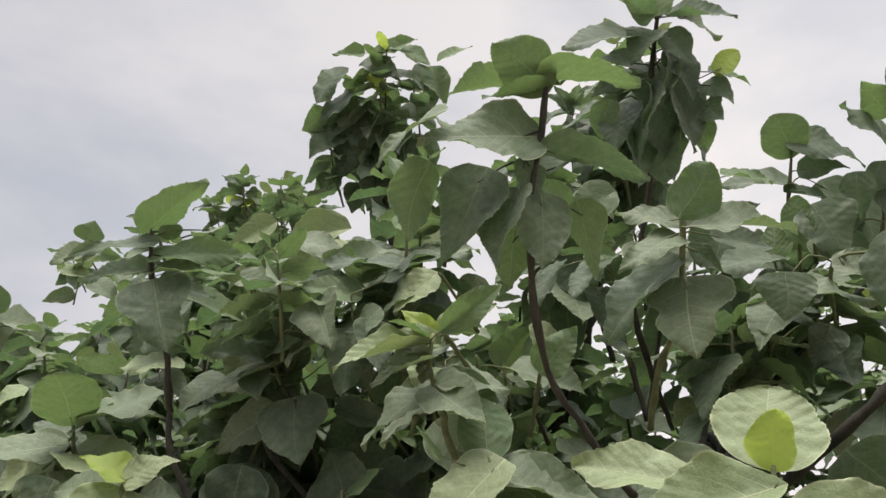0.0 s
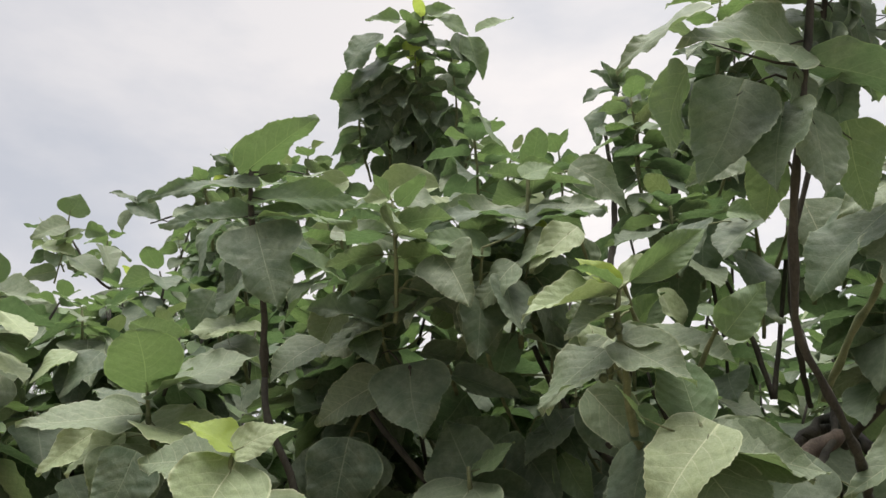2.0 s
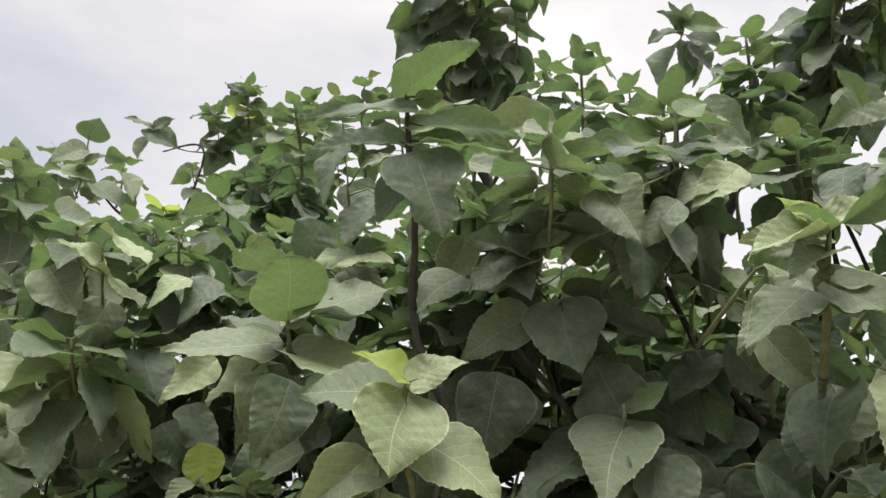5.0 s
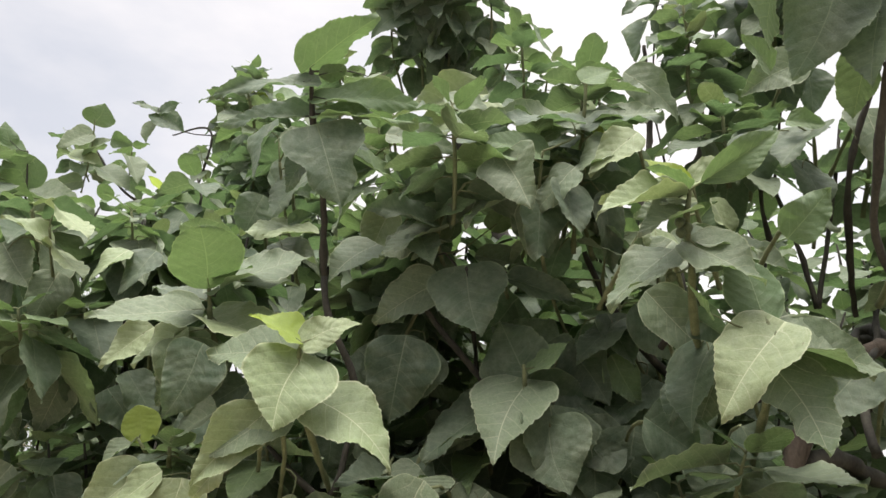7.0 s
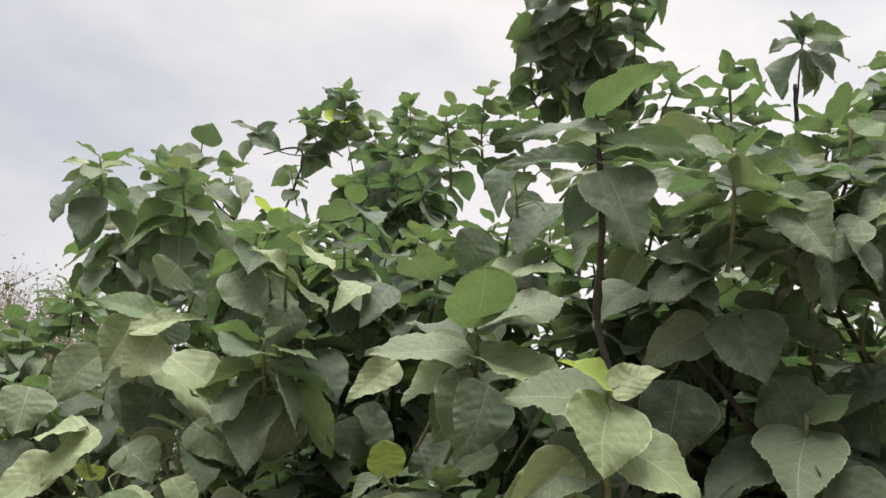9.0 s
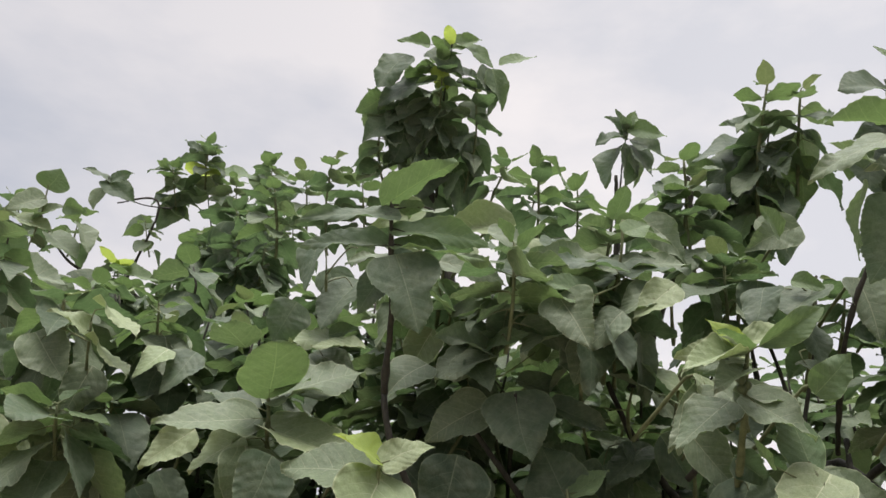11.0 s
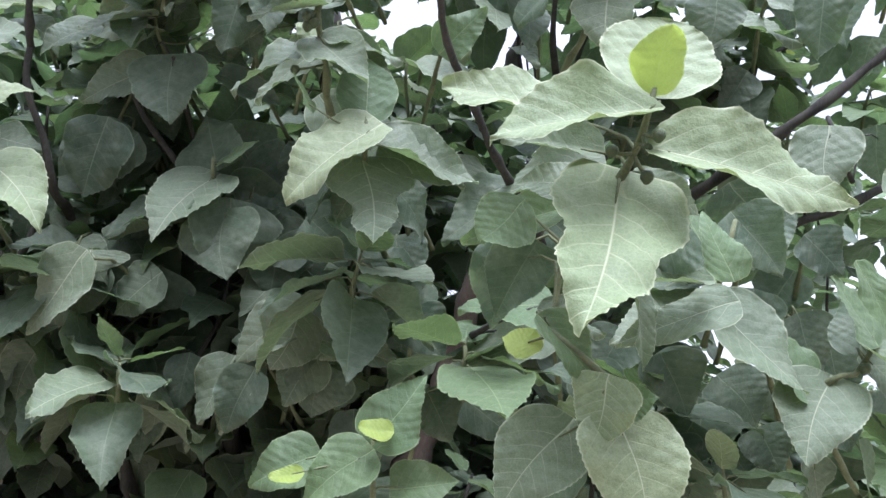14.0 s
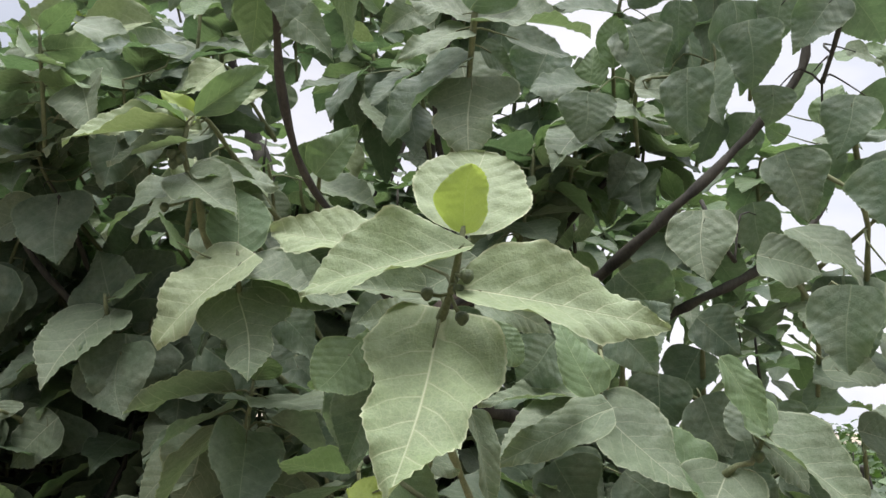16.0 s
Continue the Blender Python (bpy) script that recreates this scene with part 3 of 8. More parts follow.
# tall shoot with a big leaf at its tip
s = Shoot(fig_a, [(-0.553, 1.951, 1.944), (-0.564, 1.874, 2.114), (-0.586, 1.800, 2.242), (-0.595, 1.788, 2.343)], 0.0085, 0.0042, BARK)
s.leaf("heart", "green", (-0.599, 1.785, 2.350), 0.18, 0.105, -108, 37, -10, 2)
s.leaf("heart", "old", (-0.598, 1.777, 2.312), 0.210, 0.070, 95, -2, -64)
s.leaf("heart", "green", (-0.571, 1.786, 2.279), 0.225, 0.072, -95, 5, 60)
s.leaf("heart", "green", (-0.570, 1.796, 2.250), 0.205, 0.068, -104, -2, 50)
s.leaf("round", "green", (-0.573, 1.788, 2.338), 0.053, 0.043, -98, 13, -42)
s.leaf("heart", "old", (-0.605, 1.819, 2.252), 0.200, 0.066, 76, 3, -52)
s.leaf("deep", "old", (-0.564, 1.780, 2.188), 0.150, 0.166, -123, -67, 53, 1)
s.leaf("heart", "old", (-0.585, 1.838, 2.191), 0.110, 0.090, 62, -51, -75)
s.leaf("heart", "pale", (-0.570, 1.833, 2.234), 0.130, 0.081, 66, 10, -45)
s.leaf("heart", "old", (-0.565, 1.833, 2.234), 0.125, 0.078, -65, -10, 63)
s.leaf("heart", "green", (-0.525, 1.910, 2.219), 0.192, 0.120, -54, -12, 51)
s.leaf("heart", "pale", (-0.473, 1.854, 2.374), 0.123, 0.077, 34, 22, -33)
s.done()

# shoot with a round light leaf held up
s = Shoot(fig_a, [(-0.674, 2.373, 1.441), (-0.763, 2.191, 1.683), (-0.798, 2.057, 1.835), (-0.802, 2.021, 1.882), (-0.813, 2.022, 1.943)], 0.006, 0.004)
s.leaf("round", "green", (-0.808, 2.004, 1.932), 0.158, 0.160, 179, 37, 17, 0)
s.leaf("long", "pale", (-0.829, 2.024, 1.876), 0.227, 0.125, 107, -8, -46)
s.leaf("heart", "pale", (-0.795, 2.026, 1.926), 0.227, 0.186, -86, 27, 34)
s.leaf("heart", "light", (-0.795, 2.030, 1.854), 0.211, 0.173, -111, -12, 29)
s.leaf("heart", "pale", (-0.796, 2.069, 1.801), 0.174, 0.143, 124, -49, -58)
s.leaf("heart", "light", (-0.862, 2.043, 1.828), 0.125, 0.103, 94, -34, -43)
s.leaf("heart", "green", (-0.789, 1.999, 1.945), 0.080, 0.049, -77, 24, 35)
s.leaf("heart", "old", (-0.841, 2.077, 1.911), 0.136, 0.111, 69, 19, -31)
s.leaf("heart", "pale", (-0.736, 2.077, 1.953), 0.127, 0.079, -73, 12, 40)
s.done()

# shoot with a bright folded tip leaf
s = Shoot(fig_a, [(-0.481, 2.155, 1.391), (-0.539, 1.920, 1.566), (-0.570, 1.836, 1.662), (-0.578, 1.780, 1.736), (-0.575, 1.787, 1.777)], 0.006, 0.004)
s.leaf("long", "fresh", (-0.576, 1.778, 1.774), 0.111, 0.091, 100, 34, -35)
s.leaf("heart", "light", (-0.566, 1.777, 1.774), 0.112, 0.067, -98, 29, 66)
s.leaf("heart", "light", (-0.574, 1.779, 1.740), 0.155, 0.165, 160, -56, -32, 0)
s.leaf("heart", "light", (-0.539, 1.821, 1.670), 0.193, 0.145, -120, -27, 33)
s.leaf("heart", "pale", (-0.612, 1.830, 1.658), 0.155, 0.127, 108, -33, -52)
s.leaf("heart", "pale", (-0.767, 1.980, 1.650), 0.122, 0.100, 66, -25, -52)
s.leaf("heart", "pale", (-0.595, 1.807, 1.754), 0.184, 0.151, 70, 2, -42)
s.done()

# low shoot with one yellow leaf
s = Shoot(fig_a, [(-0.787, 2.555, 1.185), (-0.879, 2.345, 1.409), (-0.924, 2.271, 1.502), (-0.954, 2.257, 1.559), (-0.984, 2.246, 1.606)], 0.006, 0.004)
s.leaf("round", "fresh", (-0.978, 2.246, 1.604), 0.080, 0.092, 86, 81, 96)
s.leaf("long", "pale", (-0.993, 2.248, 1.597), 0.109, 0.044, 115, -34, -17)
s.leaf("heart", "pale", (-0.956, 2.264, 1.533), 0.177, 0.145, 108, -35, -33)
s.leaf("heart", "pale", (-0.924, 2.270, 1.507), 0.145, 0.121, -118, -21, 78)
s.leaf("heart", "old", (-0.826, 2.307, 1.677), 0.146, 0.120, 95, -43, -58)
s.leaf("heart", "old", (-1.045, 2.333, 1.758), 0.135, 0.111, -98, -54, 44)
s.done()

# shoot at the thicket's edge
s = Shoot(fig_a, [(-1.640, 2.984, 1.512), (-1.661, 2.712, 1.773), (-1.692, 2.575, 1.910), (-1.725, 2.560, 1.971), (-1.732, 2.568, 2.022)], 0.006, 0.004)
s.leaf("long", "green", (-1.736, 2.553, 2.000), 0.139, 0.087, 94, 19, -32)
s.leaf("heart", "green", (-1.706, 2.557, 1.979), 0.116, 0.072, -99, 29, 69)
s.leaf("heart", "light", (-1.711, 2.561, 1.967), 0.149, 0.145, 145, -61, -63)
s.leaf("heart", "light", (-1.647, 2.581, 1.880), 0.248, 0.203, -108, -30, 25)
s.leaf("heart", "pale", (-1.673, 2.634, 1.876), 0.206, 0.169, 143, -75, -27)
s.leaf("heart", "light", (-1.471, 2.656, 1.775), 0.102, 0.084, -118, 61, 76)
s.leaf("round", "green", (-1.721, 2.550, 2.010), 0.057, 0.046, -74, 61, -41)
s.leaf("heart", "pale", (-1.598, 2.689, 1.857), 0.193, 0.158, -110, -59, 28)
s.leaf("heart", "pale", (-1.835, 2.684, 1.897), 0.177, 0.145, 122, -54, -62)
s.done()

# low shoot at the thicket's edge
s = Shoot(fig_a, [(-1.559, 2.685, 1.139), (-1.607, 2.415, 1.391), (-1.638, 2.279, 1.527), (-1.667, 2.263, 1.591), (-1.678, 2.243, 1.668)], 0.006, 0.004)
s.leaf("long", "light", (-1.688, 2.244, 1.665), 0.124, 0.102, 87, -7, -29)
s.leaf("heart", "light", (-1.669, 2.246, 1.656), 0.147, 0.121, 116, -42, -36)
s.leaf("round", "green", (-1.611, 2.279, 1.521), 0.102, 0.130, -130, -48, 38)
s.leaf("round", "fresh", (-1.646, 2.269, 1.565), 0.059, 0.048, 95, 21, -51)
s.leaf("round", "fresh", (-1.653, 2.271, 1.559), 0.035, 0.034, -108, 50, 122)
s.leaf("heart", "light", (-1.761, 2.288, 1.581), 0.149, 0.122, 116, -44, -44)
s.leaf("heart", "light", (-1.653, 2.288, 1.489), 0.135, 0.111, 120, -43, -43)
s.leaf("heart", "pale", (-1.864, 2.329, 1.752), 0.113, 0.125, -166, -63, -14)
s.leaf("heart", "light", (-1.495, 2.371, 1.560), 0.110, 0.090, -119, -45, 33)
s.done()

# hanging leaf with a pale rib
s = Shoot(fig_a, [(-0.149, 2.301, 1.581), (-0.207, 2.089, 1.814), (-0.241, 1.951, 1.946), (-0.250, 1.913, 1.966)], 0.006, 0.004, BARK)
s.leaf("heart", "old", (-0.250, 1.916, 1.958), 0.153, 0.169, -154, -69, 38)
s.leaf("heart", "old", (-0.319, 2.006, 2.018), 0.121, 0.099, -60, -59, 97)
s.done()

# shoot in the hedge's face
s = Shoot(fig_a, [(-0.037, 2.206, 1.464), (-0.105, 1.988, 1.656), (-0.125, 1.912, 1.726), (-0.129, 1.900, 1.763)], 0.005, 0.004)
s.leaf("heart", "pale", (-0.125, 1.914, 1.720), 0.204, 0.167, 145, -39, -9)
s.leaf("heart", "old", (-0.126, 1.934, 1.756), 0.121, 0.155, 68, 65, -84)
s.leaf("long", "green", (-0.115, 1.903, 1.751), 0.100, 0.082, -109, 37, 39)
s.leaf("heart", "old", (-0.090, 1.999, 1.713), 0.140, 0.128, -93, -3, 96)
s.done()

# long bare-stemmed shoot with hanging leaves at its top
s = Shoot(fig_a, [(0.623, 1.797, 1.616), (0.453, 1.499, 1.706), (0.373, 1.394, 1.760), (0.315, 1.346, 1.834), (0.272, 1.308, 1.881), (0.243, 1.239, 1.954), (0.229, 1.190, 2.028), (0.225, 1.131, 2.132), (0.243, 1.113, 2.237), (0.253, 1.095, 2.316)], 0.0072, 0.0042, BARK)
s.leaf("heart", "green", (0.258, 1.122, 2.330), 0.195, 0.098, 56, 22, -3)
s.leaf("round", "green", (0.249, 1.097, 2.311), 0.106, 0.087, 94, 45, 54)
s.leaf("heart", "green", (0.249, 1.098, 2.307), 0.099, 0.062, 87, -6, -0)
s.leaf("heart", "green", (0.254, 1.091, 2.327), 0.147, 0.081, -89, -3, 9)
s.leaf("heart", "pale", (0.227, 1.115, 2.232), 0.179, 0.107, 106, -6, -69)
s.leaf("heart", "pale", (0.084, 1.086, 2.257), 0.130, 0.072, 72, -19, -53)
s.leaf("heart", "old", (0.151, 1.138, 2.174), 0.148, 0.121, 90, -61, -67, 1)
s.leaf("heart", "green", (0.066, 1.117, 2.174), 0.118, 0.097, 66, -67, 14)
s.leaf("heart", "old", (0.201, 1.129, 2.138), 0.123, 0.101, 110, -69, -26)
s.leaf("heart", "green", (0.200, 1.168, 2.088), 0.086, 0.071, 9, -56, 2)
s.leaf("heart", "old", (0.241, 1.131, 2.132), 0.117, 0.096, 175, -83, -23)
s.leaf("heart", "green", (0.303, 1.153, 2.127), 0.113, 0.093, -49, -61, 12)
s.leaf("heart", "old", (0.255, 1.124, 2.209), 0.160, 0.075, -91, -12, -3)
s.leaf("round", "old", (0.209, 1.111, 2.186), 0.060, 0.050, -46, -62, 111)
s.leaf("heart", "pale", (0.129, 1.144, 2.243), 0.098, 0.080, 53, 52, -22)
s.leaf("heart", "green", (0.265, 1.160, 2.196), 0.101, 0.082, -58, 46, 23)
s.done()

# tall shoot, thick with dark leaves
s = Shoot(fig_a, [(0.660, 1.994, 1.915), (0.582, 1.861, 2.039), (0.525, 1.733, 2.178), (0.553, 1.619, 2.390), (0.547, 1.543, 2.532), (0.553, 1.498, 2.647), (0.570, 1.479, 2.752)], 0.007, 0.0045, BARK)
s.leaf("heart", "old", (0.499, 1.484, 2.686), 0.165, 0.103, 105, -15, -47)
s.leaf("heart", "old", (0.598, 1.467, 2.728), 0.133, 0.083, -112, -12, 49)
s.leaf("heart", "pale", (0.614, 1.465, 2.730), 0.104, 0.065, -82, -22, 68)
s.leaf("heart", "old", (0.522, 1.505, 2.630), 0.146, 0.091, 111, -4, -62)
s.leaf("heart", "old", (0.510, 1.514, 2.607), 0.115, 0.071, 112, -24, -58)
s.leaf("heart", "old", (0.602, 1.497, 2.650), 0.115, 0.095, -114, -69, 50)
s.leaf("heart", "old", (0.535, 1.527, 2.572), 0.172, 0.141, 84, -72, -38)
s.leaf("heart", "old", (0.565, 1.525, 2.578), 0.169, 0.139, -28, -87, 118)
s.leaf("heart", "old", (0.615, 1.529, 2.566), 0.142, 0.116, -103, -83, 46)
s.leaf("round", "fresh", (0.695, 1.510, 2.613), 0.068, 0.055, -114, 46, 94)
s.leaf("heart", "green", (0.685, 1.509, 2.616), 0.092, 0.058, -88, -7, 55)
s.leaf("heart", "old", (0.671, 1.535, 2.549), 0.070, 0.067, -156, -57, 69)
s.leaf("heart", "green", (0.458, 1.537, 2.549), 0.083, 0.068, 34, -65, -110)
s.leaf("heart", "green", (0.659, 1.548, 2.515), 0.070, 0.064, -32, -66, 170)
s.leaf("heart", "old", (0.498, 1.539, 2.543), 0.116, 0.095, 111, -67, -29)
s.leaf("heart", "old", (0.546, 1.467, 2.728), 0.089, 0.055, 130, -0, -143)
s.leaf("heart", "green", (0.564, 1.462, 2.740), 0.108, 0.089, -130, 59, 94)
s.leaf("heart", "old", (0.546, 1.480, 2.693), 0.108, 0.088, 112, -56, -46)
s.leaf("heart", "old", (0.583, 1.480, 2.693), 0.102, 0.084, -118, -60, 58)
s.leaf("heart", "green", (0.546, 1.463, 2.739), 0.089, 0.073, 103, 31, -89)
s.leaf("heart", "old", (0.671, 1.519, 2.590), 0.077, 0.063, -132, -43, 55)
s.leaf("heart", "old", (0.571, 1.507, 2.624), 0.127, 0.104, 106, -72, -47)
s.leaf("heart", "old", (0.608, 1.502, 2.636), 0.166, 0.136, -23, -88, 119)
s.leaf("heart", "old", (0.523, 1.556, 2.497), 0.107, 0.088, -148, -79, 20)
s.leaf("heart", "old", (0.578, 1.560, 2.486), 0.129, 0.106, 113, -80, -8)
s.done()

# shoot with a translucent leaf above a large dusty one
s = Shoot(fig_a, [(0.529, 1.711, 1.873), (0.519, 1.570, 1.962), (0.531, 1.493, 2.021), (0.538, 1.430, 2.102), (0.534, 1.381, 2.173), (0.540, 1.381, 2.230)], 0.007, 0.004)
s.leaf("round", "green", (0.532, 1.365, 2.216), 0.108, 0.096, -123, 54, -66)
s.leaf("heart", "pale", (0.552, 1.374, 2.191), 0.179, 0.108, -109, -1, 42)
s.leaf("heart", "pale", (0.515, 1.381, 2.173), 0.128, 0.080, 108, -24, -50)
s.leaf("lobed", "pale", (0.542, 1.413, 2.091), 0.148, 0.166, 165, -68, 4, 0)
s.leaf("heart", "pale", (0.529, 1.399, 2.209), 0.114, 0.071, 81, 21, -51)
s.leaf("heart", "old", (0.616, 1.427, 2.192), 0.120, 0.075, -87, -9, 67)
s.leaf("heart", "old", (0.568, 1.435, 2.172), 0.082, 0.051, -78, -29, 87)
s.leaf("heart", "old", (0.525, 1.428, 2.135), 0.188, 0.154, 71, -39, -45)
s.leaf("heart", "green", (0.650, 1.429, 2.325), 0.095, 0.059, -89, -3, 51)
s.leaf("heart", "old", (0.667, 1.456, 2.252), 0.055, 0.034, -100, 22, 77)
s.done()

# thin shoot against the sky
s = Shoot(fig_a, [(1.114, 2.236, 2.109), (1.028, 2.053, 2.252), (0.983, 1.953, 2.374), (0.986, 1.873, 2.499), (0.990, 1.834, 2.600)], 0.006, 0.004)
s.leaf("round", "green", (0.990, 1.837, 2.591), 0.110, 0.123, 127, 58, 24)
s.leaf("heart", "old", (0.997, 1.827, 2.618), 0.185, 0.111, -104, -14, 58)
s.leaf("heart", "old", (1.019, 1.853, 2.550), 0.110, 0.069, -122, -0, 74)
s.leaf("heart", "old", (0.985, 1.874, 2.496), 0.110, 0.068, -89, -3, 47)
s.leaf("heart", "old", (0.989, 1.893, 2.531), 0.174, 0.108, 90, 3, -44)
s.leaf("round", "green", (1.007, 1.915, 2.305), 0.095, 0.079, -167, 68, -37)
s.leaf("heart", "pale", (1.036, 1.923, 2.284), 0.193, 0.120, 104, -7, -41)
s.leaf("heart", "old", (1.102, 1.912, 2.534), 0.163, 0.134, -92, -62, 83)
s.leaf("heart", "old", (1.191, 1.916, 2.521), 0.174, 0.143, -75, -80, 93)
s.leaf("heart", "old", (1.088, 2.008, 2.285), 0.160, 0.100, -106, -16, 53)
s.leaf("heart", "old", (0.979, 1.996, 2.234), 0.123, 0.144, -130, -82, 76)
s.leaf("heart", "pale", (0.933, 1.925, 2.363), 0.115, 0.114, 110, -31, -86)
s.done()

# leafy shoot beside it
s = Shoot(fig_a, [(1.195, 1.985, 2.202), (1.195, 1.866, 2.372), (1.187, 1.735, 2.572), (1.179, 1.671, 2.740)], 0.006, 0.004)
s.leaf("heart", "green", (1.179, 1.711, 2.637), 0.103, 0.085, 115, 48, 16)
s.leaf("heart", "old", (1.187, 1.740, 2.560), 0.156, 0.128, 112, 44, -67)
s.leaf("heart", "old", (1.180, 1.760, 2.508), 0.175, 0.144, -49, -85, 123)
s.leaf("heart", "old", (1.207, 1.715, 2.624), 0.132, 0.108, -106, -36, 80)
s.leaf("heart", "old", (1.174, 1.775, 2.469), 0.146, 0.091, 97, -22, -46)
s.done()

# single light leaf on a side twig
s = Shoot(fig_a, [(0.290, 2.094, 1.929), (0.254, 1.979, 2.027), (0.250, 1.972, 2.072)], 0.004, 0.003)
s.leaf("heart", "green", (0.250, 1.973, 2.068), 0.127, 0.104, -94, 55, -42)
s.done()

# shoot with a yellow bud
s = Shoot(fig_a, [(0.000, 2.155, 2.040), (0.009, 1.979, 2.212), (0.006, 1.890, 2.302), (0.009, 1.861, 2.430)], 0.006, 0.004)
s.leaf("round", "fresh", (0.031, 1.875, 2.280), 0.019, 0.033, -141, 61, 134)
s.leaf("heart", "green", (0.005, 1.875, 2.422), 0.091, 0.056, -95, 0, -25)
s.leaf("heart", "pale", (-0.004, 1.888, 2.308), 0.119, 0.074, 105, -28, -46)
s.leaf("heart", "pale", (0.015, 1.885, 2.314), 0.175, 0.105, -99, 10, 50)
s.leaf("heart", "pale", (0.076, 1.877, 2.265), 0.148, 0.121, 96, -40, -37)
s.leaf("heart", "pale", (0.001, 1.914, 2.298), 0.222, 0.111, 86, 16, -52)
s.leaf("heart", "old", (-0.033, 1.916, 2.242), 0.162, 0.133, 101, -60, -42)
s.leaf("heart", "green", (-0.196, 1.954, 2.183), 0.135, 0.111, 83, -43, -59)
s.leaf("heart", "old", (0.037, 1.948, 2.229), 0.169, 0.106, -82, -14, 53)
s.leaf("heart", "green", (-0.026, 2.176, 2.678), 0.145, 0.119, 14, 66, 33)
s.done()

# shoot low beside the near one
s = Shoot(fig_a, [(1.053, 1.604, 1.306), (0.900, 1.439, 1.467), (0.757, 1.315, 1.563), (0.712, 1.284, 1.568), (0.726, 1.305, 1.597)], 0.005, 0.004)
s.leaf("heart", "green", (0.708, 1.282, 1.598), 0.123, 0.101, 58, 63, -36)
s.leaf("heart", "pale", (0.711, 1.287, 1.547), 0.170, 0.102, 100, -20, -29)
s.leaf("heart", "pale", (0.719, 1.285, 1.553), 0.171, 0.128, -130, -35, 37)
s.leaf("heart", "old", (0.697, 1.322, 1.586), 0.127, 0.104, 79, -12, -22)
s.leaf("heart", "green", (0.892, 1.328, 1.453), 0.132, 0.109, 86, 43, -51)
s.done()

# shoot at the tree's edge
s = Shoot(fig_a, [(1.262, 1.637, 1.211), (1.020, 1.430, 1.366), (0.929, 1.320, 1.467), (0.966, 1.310, 1.485), (0.982, 1.303, 1.523)], 0.006, 0.004)
s.leaf("long", "green", (0.989, 1.300, 1.537), 0.118, 0.096, 71, 55, -43)
s.leaf("heart", "pale", (0.986, 1.302, 1.524), 0.205, 0.112, -133, -38, 30)
s.leaf("heart", "pale", (0.930, 1.320, 1.465), 0.156, 0.128, 137, -48, -19)
s.leaf("heart", "old", (1.004, 1.356, 1.529), 0.099, 0.085, 12, 60, -49)
s.leaf("heart", "pale", (1.015, 1.356, 1.513), 0.096, 0.080, -126, -41, 33)
s.leaf("heart", "pale", (1.159, 1.343, 1.410), 0.085, 0.071, -95, -33, 69)
s.leaf("heart", "green", (1.027, 1.371, 1.375), 0.085, 0.071, -82, -69, 60)
s.leaf("heart", "pale", (0.959, 1.388, 1.338), 0.090, 0.074, -81, -70, 83)
s.fig((0.971, 1.297, 1.495), 0.009)
s.done()


# upright shoots of the crown's top
grown(fig_a, (0.059, 2.072, 2.249), (0.040, 1.992, 2.491), 11, 0.13, 100)
grown(fig_a, (-0.032, 2.427, 2.468), (-0.057, 2.320, 2.791), 10, 0.13, 101)
grown(fig_a, (0.420, 2.208, 2.401), (0.372, 2.161, 2.708), 10, 0.13, 102)
grown(fig_a, (0.002, 1.991, 2.030), (-0.031, 1.934, 2.205), 9, 0.14, 103)
grown(fig_a, (-0.418, 2.224, 2.205), (-0.456, 2.164, 2.392), 10, 0.14, 104)
grown(fig_a, (-0.271, 2.131, 2.138), (-0.268, 2.046, 2.235), 9, 0.14, 105)
grown(fig_a, (-0.838, 2.628, 2.481), (-0.871, 2.527, 2.676), 11, 0.095, 106)
grown(fig_a, (-1.118, 2.531, 2.059), (-1.143, 2.473, 2.236), 10, 0.14, 107, hang=True)
grown(fig_a, (-1.339, 2.450, 2.030), (-1.378, 2.392, 2.212), 11, 0.15, 108, hang=True)
grown(fig_a, (-1.282, 2.337, 1.729), (-1.295, 2.228, 1.897), 10, 0.15, 109, hang=True)
grown(fig_a, (-1.677, 2.834, 2.189), (-1.711, 2.749, 2.526), 14, 0.15, 110, hang=True)
grown(fig_a, (-2.022, 2.993, 2.400), (-2.042, 2.938, 2.620), 8, 0.14, 111, hang=True)
grown(fig_a, (-1.218, 2.499, 1.846), (-1.207, 2.423, 1.943), 8, 0.15, 112, hang=True)
grown(fig_a, (-1.093, 2.559, 2.007), (-1.085, 2.515, 2.181), 8, 0.14, 113, hang=True)
grown(fig_a, (-1.531, 2.581, 1.547), (-1.522, 2.542, 1.698), 8, 0.14, 114, hang=True)
grown(fig_a, (-0.436, 2.431, 2.066), (-0.458, 2.341, 2.180), 9, 0.14, 115)
grown(fig_a, (-0.308, 2.439, 1.861), (-0.304, 2.342, 1.991), 9, 0.14, 116)
grown(fig_a, (-0.230, 2.439, 1.690), (-0.228, 2.346, 1.808), 9, 0.14, 117)
grown(fig_a, (0.195, 2.351, 1.867), (0.202, 2.304, 2.005), 8, 0.14, 118)
grown(fig_a, (0.132, 2.421, 1.673), (0.127, 2.333, 1.777), 8, 0.14, 119)
grown(fig_a, (-0.324, 2.279, 1.776), (-0.321, 2.207, 1.890), 8, 0.13, 120)
grown(fig_a, (-0.328, 2.274, 1.529), (-0.324, 2.201, 1.646), 8, 0.15, 121)
grown(fig_a, (-0.074, 2.187, 1.581), (-0.073, 2.118, 1.680), 8, 0.15, 122)
